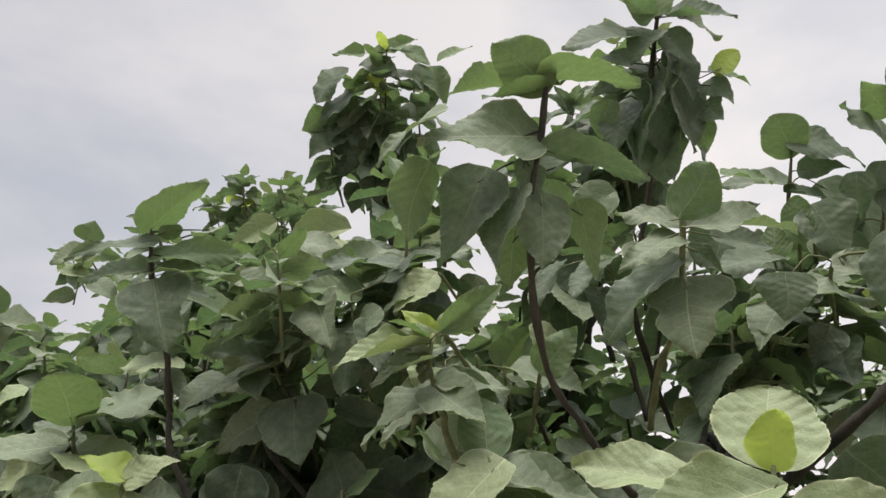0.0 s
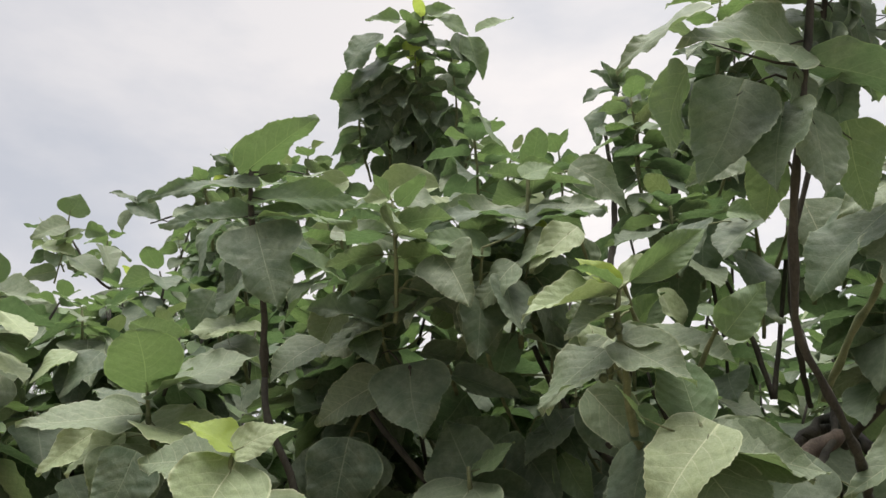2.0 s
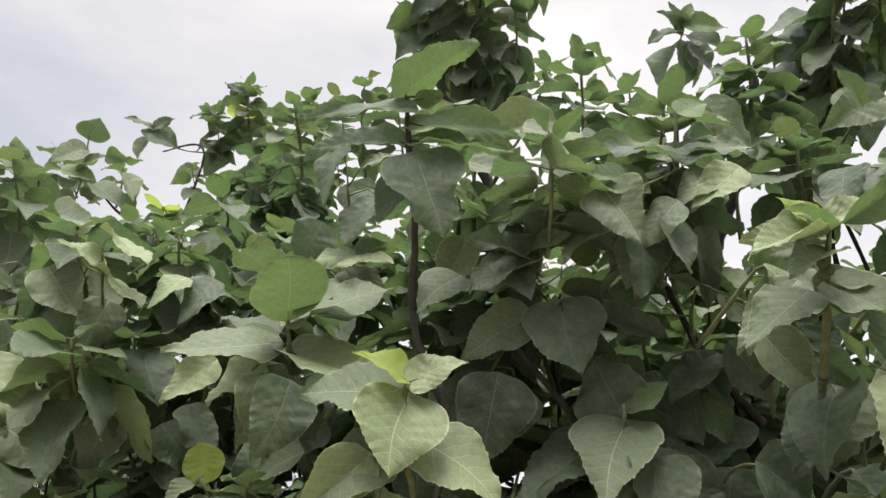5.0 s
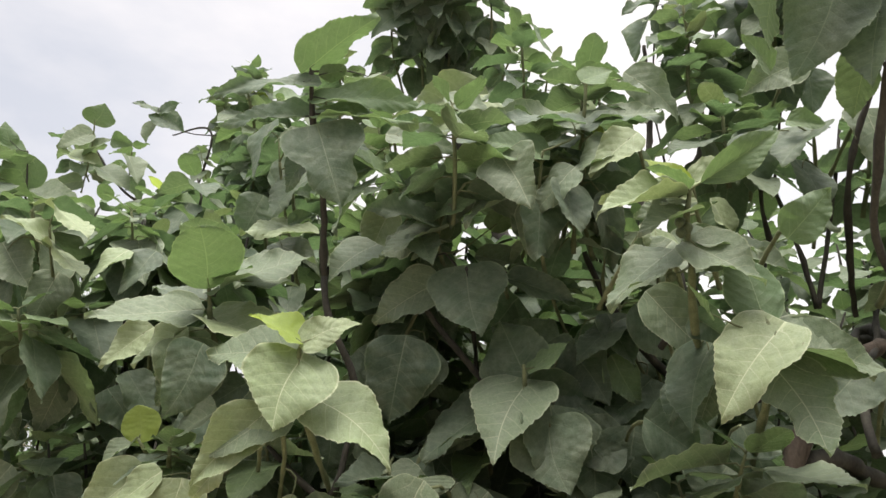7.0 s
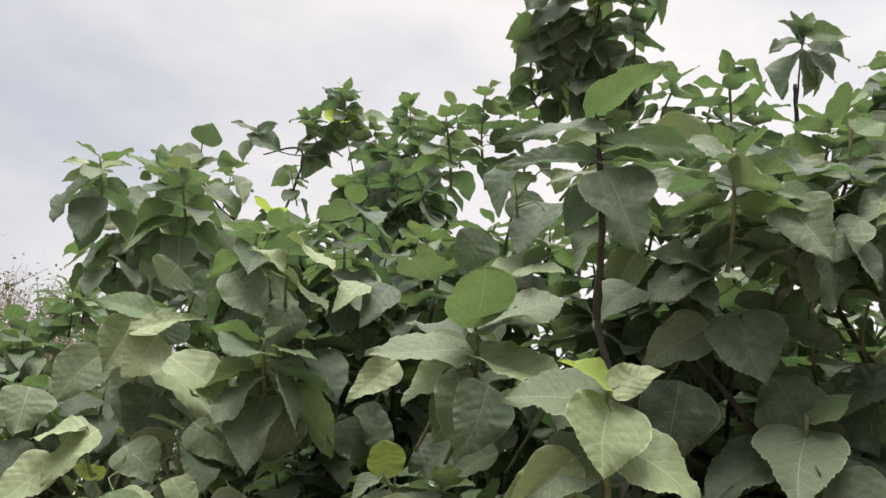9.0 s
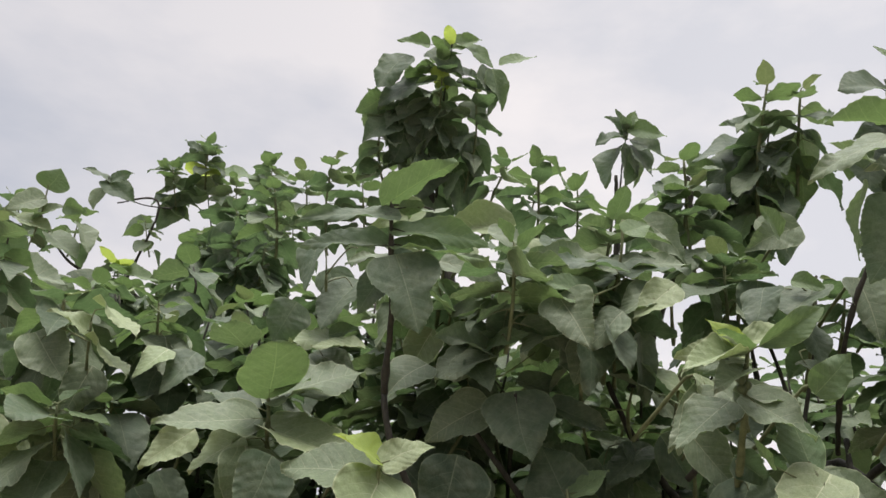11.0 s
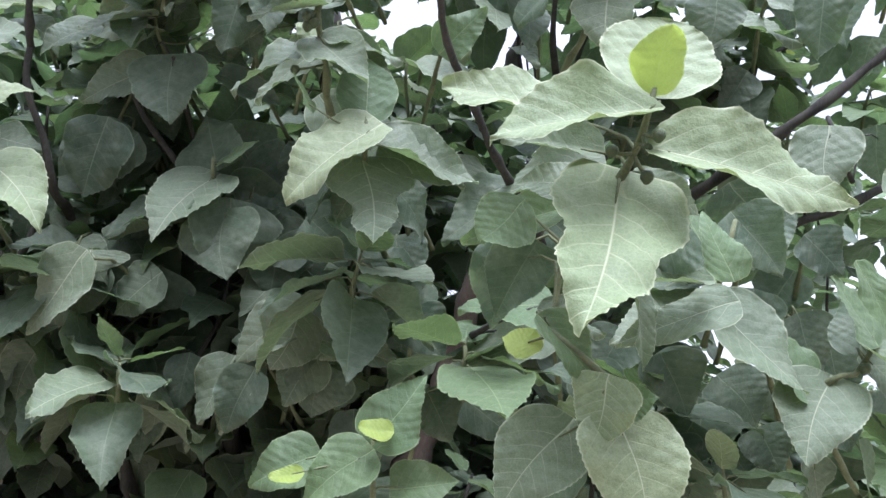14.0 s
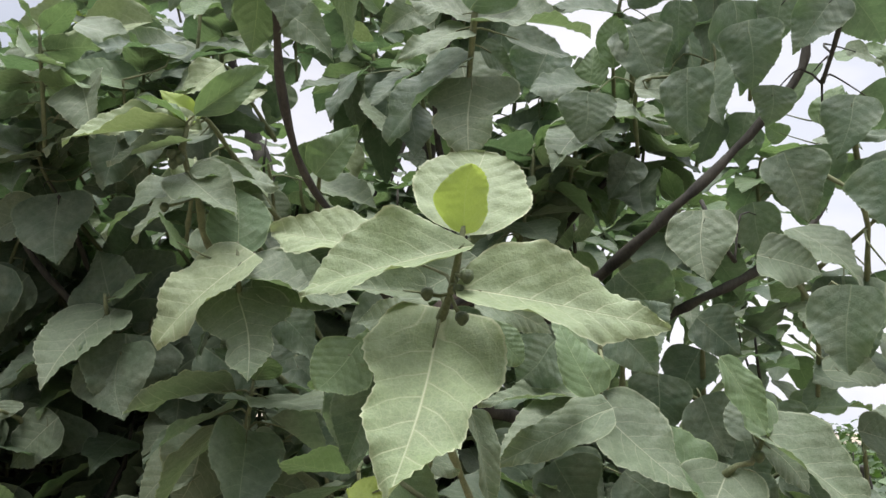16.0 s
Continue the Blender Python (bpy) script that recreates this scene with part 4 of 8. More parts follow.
grown(fig_a, (-0.392, 2.001, 1.382), (-0.426, 1.934, 1.490), 9, 0.15, 123)
grown(fig_a, (-0.744, 2.237, 1.412), (-0.774, 2.167, 1.531), 9, 0.15, 124)
grown(fig_a, (-0.911, 2.281, 1.263), (-0.940, 2.208, 1.399), 9, 0.15, 125)
grown(fig_a, (-0.601, 2.149, 1.252), (-0.635, 2.078, 1.382), 9, 0.15, 126)
grown(fig_a, (0.084, 2.113, 1.334), (0.058, 2.040, 1.470), 8, 0.16, 127)
grown(fig_a, (0.244, 2.038, 1.374), (0.208, 1.962, 1.531), 7, 0.16, 128)
grown(fig_a, (-0.073, 2.246, 1.259), (-0.103, 2.177, 1.374), 8, 0.16, 129)
grown(fig_a, (-0.364, 2.173, 1.874), (-0.368, 2.159, 2.039), 7, 0.16, 130)
grown(fig_a, (-0.163, 2.130, 1.532), (-0.180, 2.068, 1.685), 8, 0.16, 131)
grown(fig_a, (-0.344, 2.210, 1.434), (-0.374, 2.200, 1.583), 8, 0.17, 132)
grown(fig_a, (0.192, 1.691, 1.462), (0.204, 1.628, 1.587), 8, 0.16, 133)
grown(fig_a, (-0.218, 1.863, 1.195), (-0.231, 1.854, 1.318), 8, 0.16, 134)
grown(fig_a, (0.397, 1.475, 1.355), (0.388, 1.468, 1.446), 6, 0.15, 135)
grown(fig_a, (0.751, 1.781, 1.997), (0.750, 1.771, 2.118), 9, 0.14, 136)
grown(fig_a, (1.073, 1.753, 1.897), (1.074, 1.743, 2.005), 8, 0.15, 137)
grown(fig_a, (1.473, 1.920, 1.774), (1.470, 1.906, 1.935), 9, 0.15, 138)
grown(fig_a, (1.415, 1.998, 2.103), (1.428, 1.984, 2.246), 9, 0.14, 139)
grown(fig_a, (1.339, 2.038, 1.756), (1.346, 2.031, 1.827), 6, 0.1, 140)
grown(fig_a, (0.669, 1.447, 1.308), (0.666, 1.438, 1.419), 8, 0.15, 141)
grown(fig_a, (1.263, 1.586, 1.249), (1.231, 1.530, 1.360), 8, 0.15, 142)
grown(fig_a, (0.796, 1.338, 1.235), (0.780, 1.333, 1.310), 6, 0.15, 143)
grown(fig_a, (0.423, 2.077, 2.245), (0.405, 2.046, 2.440), 10, 0.14, 144)
grown(fig_a, (0.748, 2.055, 2.176), (0.772, 2.017, 2.385), 10, 0.14, 145)
grown(fig_a, (1.021, 1.930, 2.146), (1.031, 1.899, 2.319), 9, 0.14, 146)
grown(fig_a, (-0.283, 1.895, 2.056), (-0.298, 1.803, 2.294), 11, 0.115, 147)
grown(fig_a, (-0.118, 1.966, 2.145), (-0.105, 1.910, 2.291), 8, 0.105, 148)
grown(fig_a, (0.832, 1.893, 2.033), (0.858, 1.844, 2.159), 8, 0.14, 149)
grown(fig_a, (1.034, 1.881, 2.059), (1.033, 1.833, 2.184), 9, 0.15, 150)
grown(fig_a, (0.551, 2.233, 2.271), (0.533, 2.151, 2.483), 8, 0.13, 151)
grown(fig_a, (0.730, 1.841, 1.893), (0.742, 1.804, 1.988), 7, 0.14, 152)

# trunk and limbs of the front tree
limb(fig_a, "trunk", [(0.280, 2.050, -0.050), (0.270, 2.000, 0.600), (0.451, 2.043, 1.348), (0.484, 1.990, 1.590), (0.582, 1.981, 1.763), (0.743, 2.037, 1.859)], [0.055, 0.045, 0.03, 0.026, 0.022, 0.018], "reddish brown trunk leaning over", TRUNK_BARK)
limb(fig_a, "limb", [(0.487, 1.992, 1.571), (0.594, 2.031, 1.598), (0.812, 2.172, 1.542), (1.124, 2.349, 1.545)], [0.0234, 0.0203, 0.0172, 0.014], "")
limb(fig_a, "limb", [(0.508, 1.735, 1.593), (0.521, 1.777, 1.653), (0.580, 1.860, 1.762), (0.730, 2.038, 1.858), (0.795, 2.119, 1.979)], [0.0094, 0.0086, 0.0086, 0.0078, 0.007], "")
limb(fig_a, "limb", [(0.050, 2.150, 0.900), (-0.097, 2.152, 1.390), (-0.216, 2.129, 1.408), (-0.320, 2.180, 1.391), (-0.453, 2.285, 1.442)], [0.0234, 0.0172, 0.014, 0.0109, 0.0078], "")
limb(fig_a, "limb", [(1.223, 1.441, 2.424), (1.203, 1.453, 2.271), (1.175, 1.465, 2.181), (1.051, 1.505, 2.030), (0.961, 1.538, 1.937), (0.876, 1.642, 1.840), (0.807, 1.877, 1.761), (0.825, 2.197, 1.923), (0.746, 2.182, 1.868)], [0.0056, 0.0066, 0.0076, 0.0086, 0.0096, 0.0105, 0.0125, 0.015, 0.017], "")
limb(fig_a, "limb", [(1.425, 1.714, 2.067), (1.347, 1.690, 1.965), (1.202, 1.678, 1.855), (1.044, 1.722, 1.765), (0.945, 1.892, 1.693), (0.809, 2.192, 1.897), (0.671, 2.168, 1.808)], [0.005, 0.0066, 0.008, 0.0095, 0.011, 0.013, 0.015], "")
limb(fig_a, "limb", [(1.145, 1.836, 2.260), (0.968, 1.874, 2.103), (0.853, 1.945, 1.960), (0.783, 2.096, 1.842)], [0.005, 0.0075, 0.0094, 0.0112], "")
limb(fig_a, "limb", [(-0.553, 1.950, 1.949), (-0.537, 1.937, 1.853), (-0.487, 1.946, 1.750), (-0.458, 1.977, 1.648), (-0.431, 2.118, 1.550), (-0.200, 2.200, 0.900)], [0.006, 0.007, 0.008, 0.0095, 0.012, 0.016], "")
limb(fig_a, "limb", [(-0.654, 2.030, 1.590), (-0.524, 2.002, 1.488), (-0.483, 1.994, 1.610)], [0.0047, 0.007, 0.0062], "")
limb(fig_a, "limb", [(0.510, 2.094, 2.354), (0.579, 2.085, 2.142), (0.626, 2.086, 1.949)], [0.004, 0.0055, 0.0075], "")
limb(fig_a, "limb", [(0.758, 2.112, 2.463), (0.693, 2.072, 2.257), (0.626, 2.086, 1.949)], [0.004, 0.005, 0.007], "")
limb(fig_a, "limb", [(0.530, 2.092, 2.359), (0.533, 2.137, 2.243), (0.570, 2.181, 2.126)], [0.0045, 0.0055, 0.007], "")
limb(fig_a, "limb", [(0.045, 2.057, 2.055), (0.099, 2.039, 1.922), (0.180, 2.059, 1.826), (0.284, 2.120, 1.760)], [0.0062, 0.0086, 0.0101, 0.0117], "")
limb(fig_a, "limb", [(-0.364, 1.998, 1.938), (-0.285, 1.960, 1.824), (-0.139, 2.023, 1.673)], [0.0055, 0.007, 0.0094], "")
limb(fig_a, "limb", [(0.163, 1.781, 1.988), (0.174, 1.790, 1.876), (0.151, 1.867, 1.803)], [0.0045, 0.006, 0.0075], "")
# leaves of the crown's face, by twigs
s = Shoot(fig_a, [(0.035, 2.141, 1.831), (-0.068, 1.964, 1.969), (-0.105, 1.837, 2.101), (-0.113, 1.768, 2.183)], 0.005, 0.003)
s.leaf("heart", "pale", (-0.191, 1.779, 2.165), 0.140, 0.125, -144, -59, 62)
s.leaf("heart", "old", (-0.114, 1.798, 2.093), 0.142, 0.116, 171, -74, -26)
s.leaf("heart", "old", (-0.062, 1.787, 2.115), 0.130, 0.106, -156, -67, 0)
s.leaf("heart", "green", (-0.107, 1.797, 2.189), 0.134, 0.084, 98, 9, -57)
s.leaf("heart", "pale", (0.057, 1.794, 2.227), 0.128, 0.105, 93, -35, -38)
s.leaf("heart", "old", (-0.029, 1.814, 2.278), 0.191, 0.119, 89, 9, -41)
s.leaf("heart", "old", (0.006, 1.834, 2.275), 0.166, 0.103, -99, 16, 41)
s.leaf("heart", "green", (-0.011, 1.803, 2.371), 0.079, 0.065, -88, 33, 64)
s.done()

s = Shoot(fig_a, [(-1.201, 2.760, 1.556), (-1.265, 2.461, 1.827), (-1.268, 2.328, 2.003), (-1.268, 2.259, 2.114)], 0.005, 0.003)
s.leaf("heart", "light", (-1.267, 2.267, 2.087), 0.125, 0.078, 141, 17, -52)
s.leaf("heart", "light", (-1.243, 2.244, 2.153), 0.148, 0.121, -122, -30, -0)
s.leaf("heart", "light", (-1.252, 2.275, 2.062), 0.149, 0.123, -121, -31, -6)
s.leaf("heart", "light", (-1.080, 2.264, 2.060), 0.111, 0.091, 132, -39, -24)
s.leaf("heart", "pale", (-1.400, 2.332, 2.078), 0.150, 0.128, -116, -46, 57)
s.leaf("heart", "pale", (-1.261, 2.327, 2.003), 0.129, 0.106, 136, -69, -56)
s.leaf("heart", "light", (-1.276, 2.343, 1.865), 0.151, 0.124, -129, -63, -25)
s.leaf("heart", "light", (-1.353, 2.340, 1.889), 0.175, 0.144, -116, -58, 11)
s.leaf("heart", "old", (-1.011, 2.261, 2.055), 0.127, 0.104, 126, -51, -36)
s.done()

s = Shoot(fig_a, [(-0.268, 2.479, 1.579), (-0.312, 2.187, 1.824), (-0.325, 2.081, 1.986), (-0.323, 1.984, 2.115)], 0.005, 0.003)
s.leaf("heart", "pale", (-0.455, 2.020, 2.035), 0.134, 0.110, 119, -34, -33)
s.leaf("heart", "light", (-0.600, 2.117, 2.089), 0.122, 0.076, 87, 1, -29)
s.leaf("heart", "pale", (-0.327, 1.996, 2.079), 0.148, 0.121, 114, -32, -22)
s.leaf("heart", "green", (-0.195, 1.953, 2.183), 0.141, 0.116, 81, -41, -46)
s.leaf("heart", "old", (-0.299, 1.978, 2.127), 0.122, 0.076, 125, -19, -42)
s.leaf("heart", "old", (-0.306, 2.094, 1.787), 0.160, 0.131, 111, -36, -40)
s.leaf("heart", "old", (-0.360, 2.066, 1.879), 0.125, 0.102, 135, -58, -17)
s.leaf("heart", "pale", (-0.295, 2.002, 2.057), 0.117, 0.073, 128, -14, -29)
s.leaf("heart", "old", (-0.309, 2.096, 1.938), 0.128, 0.105, -113, -65, 62)
s.leaf("heart", "old", (-0.388, 2.086, 1.984), 0.101, 0.083, 98, -44, -69)
s.done()

s = Shoot(fig_a, [(0.266, 2.184, 1.691), (0.180, 2.108, 1.806), (0.081, 2.017, 1.938), (0.067, 1.958, 2.023)], 0.005, 0.003)
s.leaf("heart", "green", (-0.068, 1.991, 1.951), 0.115, 0.071, -115, -9, 35)
s.leaf("heart", "old", (0.182, 1.984, 1.923), 0.108, 0.088, -142, -37, 33)
s.leaf("heart", "old", (0.111, 2.001, 1.886), 0.156, 0.128, 112, -28, -23)
s.leaf("heart", "old", (0.087, 2.003, 1.886), 0.129, 0.106, -143, -61, 25)
s.leaf("heart", "old", (0.006, 2.032, 1.814), 0.145, 0.131, -127, -56, 76)
s.leaf("heart", "old", (0.179, 2.043, 1.750), 0.152, 0.125, 113, -41, -32)
s.done()

s = Shoot(fig_a, [(0.563, 1.969, 2.065), (0.525, 1.866, 2.179), (0.498, 1.810, 2.275)], 0.005, 0.003)
s.leaf("heart", "old", (0.470, 1.830, 2.212), 0.133, 0.109, -151, -63, 11)
s.leaf("heart", "green", (0.447, 1.805, 2.303), 0.081, 0.051, -125, -21, 76)
s.leaf("heart", "pale", (0.481, 1.859, 2.108), 0.097, 0.061, -151, -29, 29)
s.leaf("heart", "old", (0.362, 1.821, 2.271), 0.140, 0.114, 121, -48, -6)
s.leaf("heart", "green", (0.392, 1.778, 2.415), 0.102, 0.063, 127, 27, -100)
s.leaf("heart", "pale", (0.465, 1.949, 2.526), 0.112, 0.092, -106, -36, 63)
s.leaf("heart", "old", (0.497, 1.806, 2.287), 0.159, 0.130, 113, -41, -8)
s.done()

# low leaves here mostly take the dark colour to stand for their shade
s = Shoot(fig_a, [(-0.362, 2.305, 1.282), (-0.339, 2.081, 1.490), (-0.336, 2.005, 1.567), (-0.296, 2.100, 1.640)], 0.005, 0.003)
s.leaf("heart", "old", (-0.364, 2.014, 1.550), 0.128, 0.122, -155, -36, 43)
s.leaf("heart", "old", (-0.336, 2.025, 1.482), 0.195, 0.160, 107, -55, -37)
s.leaf("heart", "old", (-0.297, 2.055, 1.580), 0.188, 0.155, -114, -53, 56)
s.leaf("heart", "old", (-0.219, 2.127, 1.466), 0.086, 0.071, 74, -32, -82)
s.leaf("heart", "light", (-1.006, 2.302, 1.208), 0.172, 0.141, -121, 7, 43)
s.leaf("heart", "pale", (-0.895, 2.340, 1.486), 0.155, 0.139, 175, -71, -20)
s.done()

s = Shoot(fig_a, [(0.005, 2.034, 1.522), (-0.080, 1.882, 1.639), (-0.049, 1.981, 1.695)], 0.005, 0.003)
s.leaf("heart", "old", (-0.083, 1.882, 1.641), 0.144, 0.162, -154, -64, 40)
s.leaf("heart", "old", (0.028, 2.060, 1.809), 0.150, 0.153, -82, -52, 112)
s.leaf("heart", "old", (0.165, 1.699, 1.774), 0.155, 0.127, 103, -49, -16)
s.leaf("heart", "old", (-0.097, 2.091, 1.750), 0.139, 0.114, 54, -64, -75)
s.leaf("heart", "old", (0.109, 2.021, 1.670), 0.136, 0.122, -89, -38, 105)
s.done()

s = Shoot(fig_a, [(0.193, 2.014, 1.329), (0.120, 1.886, 1.432), (0.132, 1.939, 1.451)], 0.005, 0.003)
s.leaf("heart", "old", (0.111, 1.887, 1.436), 0.150, 0.131, 94, -19, -84)
s.leaf("heart", "old", (0.130, 1.885, 1.435), 0.160, 0.148, -110, -14, 89)
s.leaf("heart", "old", (0.175, 1.976, 1.510), 0.092, 0.078, 89, 31, -100)
s.leaf("heart", "old", (-0.101, 2.063, 1.309), 0.116, 0.118, -96, -12, 87)
s.done()

s = Shoot(fig_a, [(0.149, 2.095, 1.194), (0.070, 1.946, 1.320), (0.028, 1.969, 1.359)], 0.005, 0.003)
s.leaf("heart", "pale", (0.024, 1.914, 1.338), 0.153, 0.125, 113, -58, -22)
s.leaf("heart", "old", (0.172, 1.889, 1.383), 0.115, 0.119, 126, -55, -52)
s.leaf("heart", "old", (-0.338, 2.109, 1.484), 0.187, 0.153, 115, -55, -36)
s.leaf("heart", "pale", (-0.564, 2.201, 1.449), 0.136, 0.111, 100, -51, -27)
s.leaf("heart", "old", (-0.305, 2.112, 1.787), 0.172, 0.141, 93, -50, -45)
s.leaf("heart", "old", (-0.394, 2.258, 1.318), 0.116, 0.095, 78, -31, -55)
s.leaf("heart", "pale", (-0.483, 2.216, 1.292), 0.148, 0.121, 71, -50, -63)
s.leaf("heart", "pale", (-0.358, 2.194, 1.325), 0.158, 0.130, 60, -67, -74)
s.leaf("heart", "old", (-0.202, 2.149, 1.482), 0.146, 0.120, 77, -35, -73)
s.leaf("heart", "old", (-0.209, 2.243, 1.610), 0.155, 0.127, 56, -70, -118)
s.leaf("heart", "old", (-0.552, 2.245, 1.163), 0.111, 0.092, 70, -54, -114)
s.leaf("heart", "old", (-0.260, 2.199, 1.224), 0.131, 0.108, 66, -61, -72)
s.done()

s = Shoot(fig_a, [(0.402, 1.492, 1.464), (0.432, 1.368, 1.499), (0.483, 1.358, 1.522), (0.519, 1.373, 1.537)], 0.005, 0.003, BARK)
s.leaf("heart", "green", (0.481, 1.358, 1.523), 0.131, 0.108, 81, -7, -42)
s.leaf("heart", "pale", (0.468, 1.484, 1.465), 0.138, 0.113, 76, -32, -17)
s.leaf("heart", "old", (0.459, 1.550, 1.414), 0.082, 0.067, -94, -26, 90)
s.leaf("heart", "old", (0.421, 1.623, 1.353), 0.127, 0.104, -93, -29, 77)
s.done()

s = Shoot(fig_a, [(1.046, 1.476, 1.828), (0.977, 1.424, 1.882), (0.974, 1.452, 1.930)], 0.005, 0.003, BARK)
s.leaf("heart", "pale", (0.962, 1.426, 1.893), 0.124, 0.113, 157, -70, 4)
s.leaf("heart", "old", (1.106, 1.503, 1.939), 0.102, 0.086, -70, -73, 142)
s.leaf("heart", "old", (0.876, 1.576, 1.803), 0.132, 0.141, -91, -50, 113)
s.done()

s = Shoot(fig_a, [(1.291, 1.594, 1.852), (1.321, 1.459, 1.921), (1.310, 1.398, 1.950), (1.347, 1.397, 2.047)], 0.005, 0.003)
s.leaf("heart", "old", (1.333, 1.381, 2.026), 0.160, 0.159, 163, -77, 25)
s.leaf("heart", "old", (1.255, 1.563, 2.080), 0.134, 0.140, -56, -77, 158)
s.leaf("heart", "pale", (1.159, 1.443, 1.883), 0.150, 0.123, -142, -36, 20)
s.leaf("heart", "old", (1.235, 1.442, 1.789), 0.165, 0.134, 164, -78, 2)
s.leaf("heart", "old", (1.344, 1.445, 1.639), 0.211, 0.172, 103, -1, -21)
s.leaf("heart", "pale", (1.306, 1.442, 1.701), 0.109, 0.090, -171, -36, 15)
s.leaf("heart", "old", (1.369, 1.523, 1.826), 0.101, 0.101, -87, -58, 131)
s.leaf("heart", "old", (1.410, 1.421, 1.688), 0.092, 0.075, 175, -17, 30)
s.done()

s = Shoot(fig_a, [(1.638, 1.819, 1.314), (1.535, 1.636, 1.498), (1.494, 1.568, 1.612)], 0.005, 0.003)
s.leaf("heart", "pale", (1.490, 1.576, 1.567), 0.188, 0.155, 105, -14, -7)
s.leaf("heart", "pale", (1.429, 1.602, 1.489), 0.120, 0.099, -171, -46, 3)
s.leaf("heart", "green", (1.457, 1.929, 1.586), 0.167, 0.137, -104, 9, 23)
s.leaf("heart", "old", (1.484, 1.572, 1.601), 0.100, 0.082, -173, -25, 36)
s.leaf("heart", "pale", (1.524, 1.572, 1.546), 0.122, 0.100, 177, -51, 6)
s.leaf("heart", "old", (1.450, 1.805, 1.638), 0.092, 0.076, 67, -48, -37)
s.done()

s = Shoot(fig_a, [(0.833, 1.779, 2.045), (0.821, 1.667, 2.131), (0.843, 1.703, 2.219)], 0.005, 0.003)
s.leaf("heart", "pale", (0.845, 1.662, 2.145), 0.158, 0.130, 115, -40, -22)
s.leaf("heart", "old", (0.830, 1.715, 2.148), 0.100, 0.062, -95, -25, 83)
s.leaf("heart", "pale", (0.842, 1.659, 2.168), 0.176, 0.110, -125, -13, 36)
s.leaf("heart", "old", (0.794, 1.779, 2.092), 0.109, 0.089, 65, -65, -72)
s.leaf("heart", "old", (0.962, 1.751, 2.099), 0.098, 0.085, 67, -62, -101)
s.done()

s = Shoot(fig_a, [(1.164, 1.849, 2.121), (1.172, 1.756, 2.276), (1.151, 1.714, 2.387)], 0.005, 0.003)
s.leaf("heart", "old", (1.155, 1.721, 2.328), 0.161, 0.132, 149, -65, 24)
s.leaf("round", "fresh", (1.174, 1.932, 2.254), 0.093, 0.076, 5, -82, -12)
s.leaf("heart", "old", (1.085, 1.831, 2.352), 0.112, 0.092, -82, -66, 97)
s.leaf("heart", "pale", (1.007, 1.844, 2.349), 0.094, 0.077, -94, -31, 71)
s.done()

s = Shoot(fig_a, [(1.462, 1.871, 1.916), (1.399, 1.745, 2.049), (1.386, 1.671, 2.160), (1.386, 1.663, 2.210)], 0.005, 0.003)
s.leaf("heart", "green", (1.387, 1.664, 2.202), 0.097, 0.080, -132, 72, 86)
s.leaf("heart", "green", (1.617, 1.723, 2.249), 0.174, 0.142, 113, 73, -99)
s.leaf("heart", "old", (1.606, 1.621, 2.173), 0.209, 0.130, 102, -8, -51)
s.leaf("heart", "green", (1.483, 1.728, 2.389), 0.124, 0.078, -105, 17, 48)
s.leaf("heart", "old", (1.309, 1.733, 2.236), 0.055, 0.078, 86, 40, -124)
s.leaf("heart", "green", (1.280, 1.806, 2.188), 0.096, 0.080, 94, 60, -70)
s.leaf("heart", "pale", (1.377, 1.673, 2.165), 0.101, 0.063, -167, -16, 29)
s.leaf("heart", "green", (1.358, 1.786, 2.207), 0.053, 0.054, 85, 35, -122)
s.leaf("heart", "green", (1.449, 1.721, 2.130), 0.094, 0.078, -90, -51, 129)
s.done()

s = Shoot(fig_a, [(0.207, 2.028, 1.912), (0.192, 1.966, 2.015), (0.179, 1.909, 2.075)], 0.005, 0.003)
s.leaf("heart", "light", (0.089, 1.925, 2.056), 0.151, 0.094, -131, -23, 18)
s.leaf("heart", "pale", (0.023, 1.938, 2.038), 0.200, 0.125, -122, -21, 24)
s.leaf("heart", "pale", (0.274, 1.899, 2.036), 0.185, 0.116, -124, -17, 33)
s.leaf("heart", "pale", (0.161, 2.020, 2.027), 0.111, 0.091, -92, -42, 65)
s.leaf("heart", "light", (0.334, 1.975, 2.164), 0.117, 0.096, -86, -60, 55)
s.leaf("heart", "pale", (0.350, 2.050, 2.349), 0.141, 0.115, -71, -74, 70)
s.leaf("heart", "pale", (0.188, 2.078, 2.328), 0.105, 0.086, 62, -68, -112)
s.done()

s = Shoot(fig_a, [(-0.170, 2.273, 1.844), (-0.289, 2.030, 1.997), (-0.308, 1.929, 2.072), (-0.258, 1.888, 2.150)], 0.005, 0.003)
s.leaf("heart", "pale", (-0.280, 2.028, 2.413), 0.168, 0.105, -88, -10, 44)
s.leaf("heart", "old", (-0.139, 2.027, 2.405), 0.155, 0.097, -87, -15, 53)
s.leaf("heart", "pale", (-0.205, 1.999, 2.317), 0.117, 0.073, 92, 10, -50)
s.leaf("heart", "light", (-0.222, 1.978, 2.198), 0.123, 0.077, 86, -11, -32)
s.leaf("heart", "old", (-0.327, 1.911, 2.065), 0.153, 0.095, 124, 6, -58)
s.leaf("heart", "green", (-0.320, 1.909, 2.072), 0.101, 0.062, -129, 24, 51)
s.leaf("heart", "pale", (-0.138, 1.888, 2.143), 0.172, 0.141, 113, -31, -15)
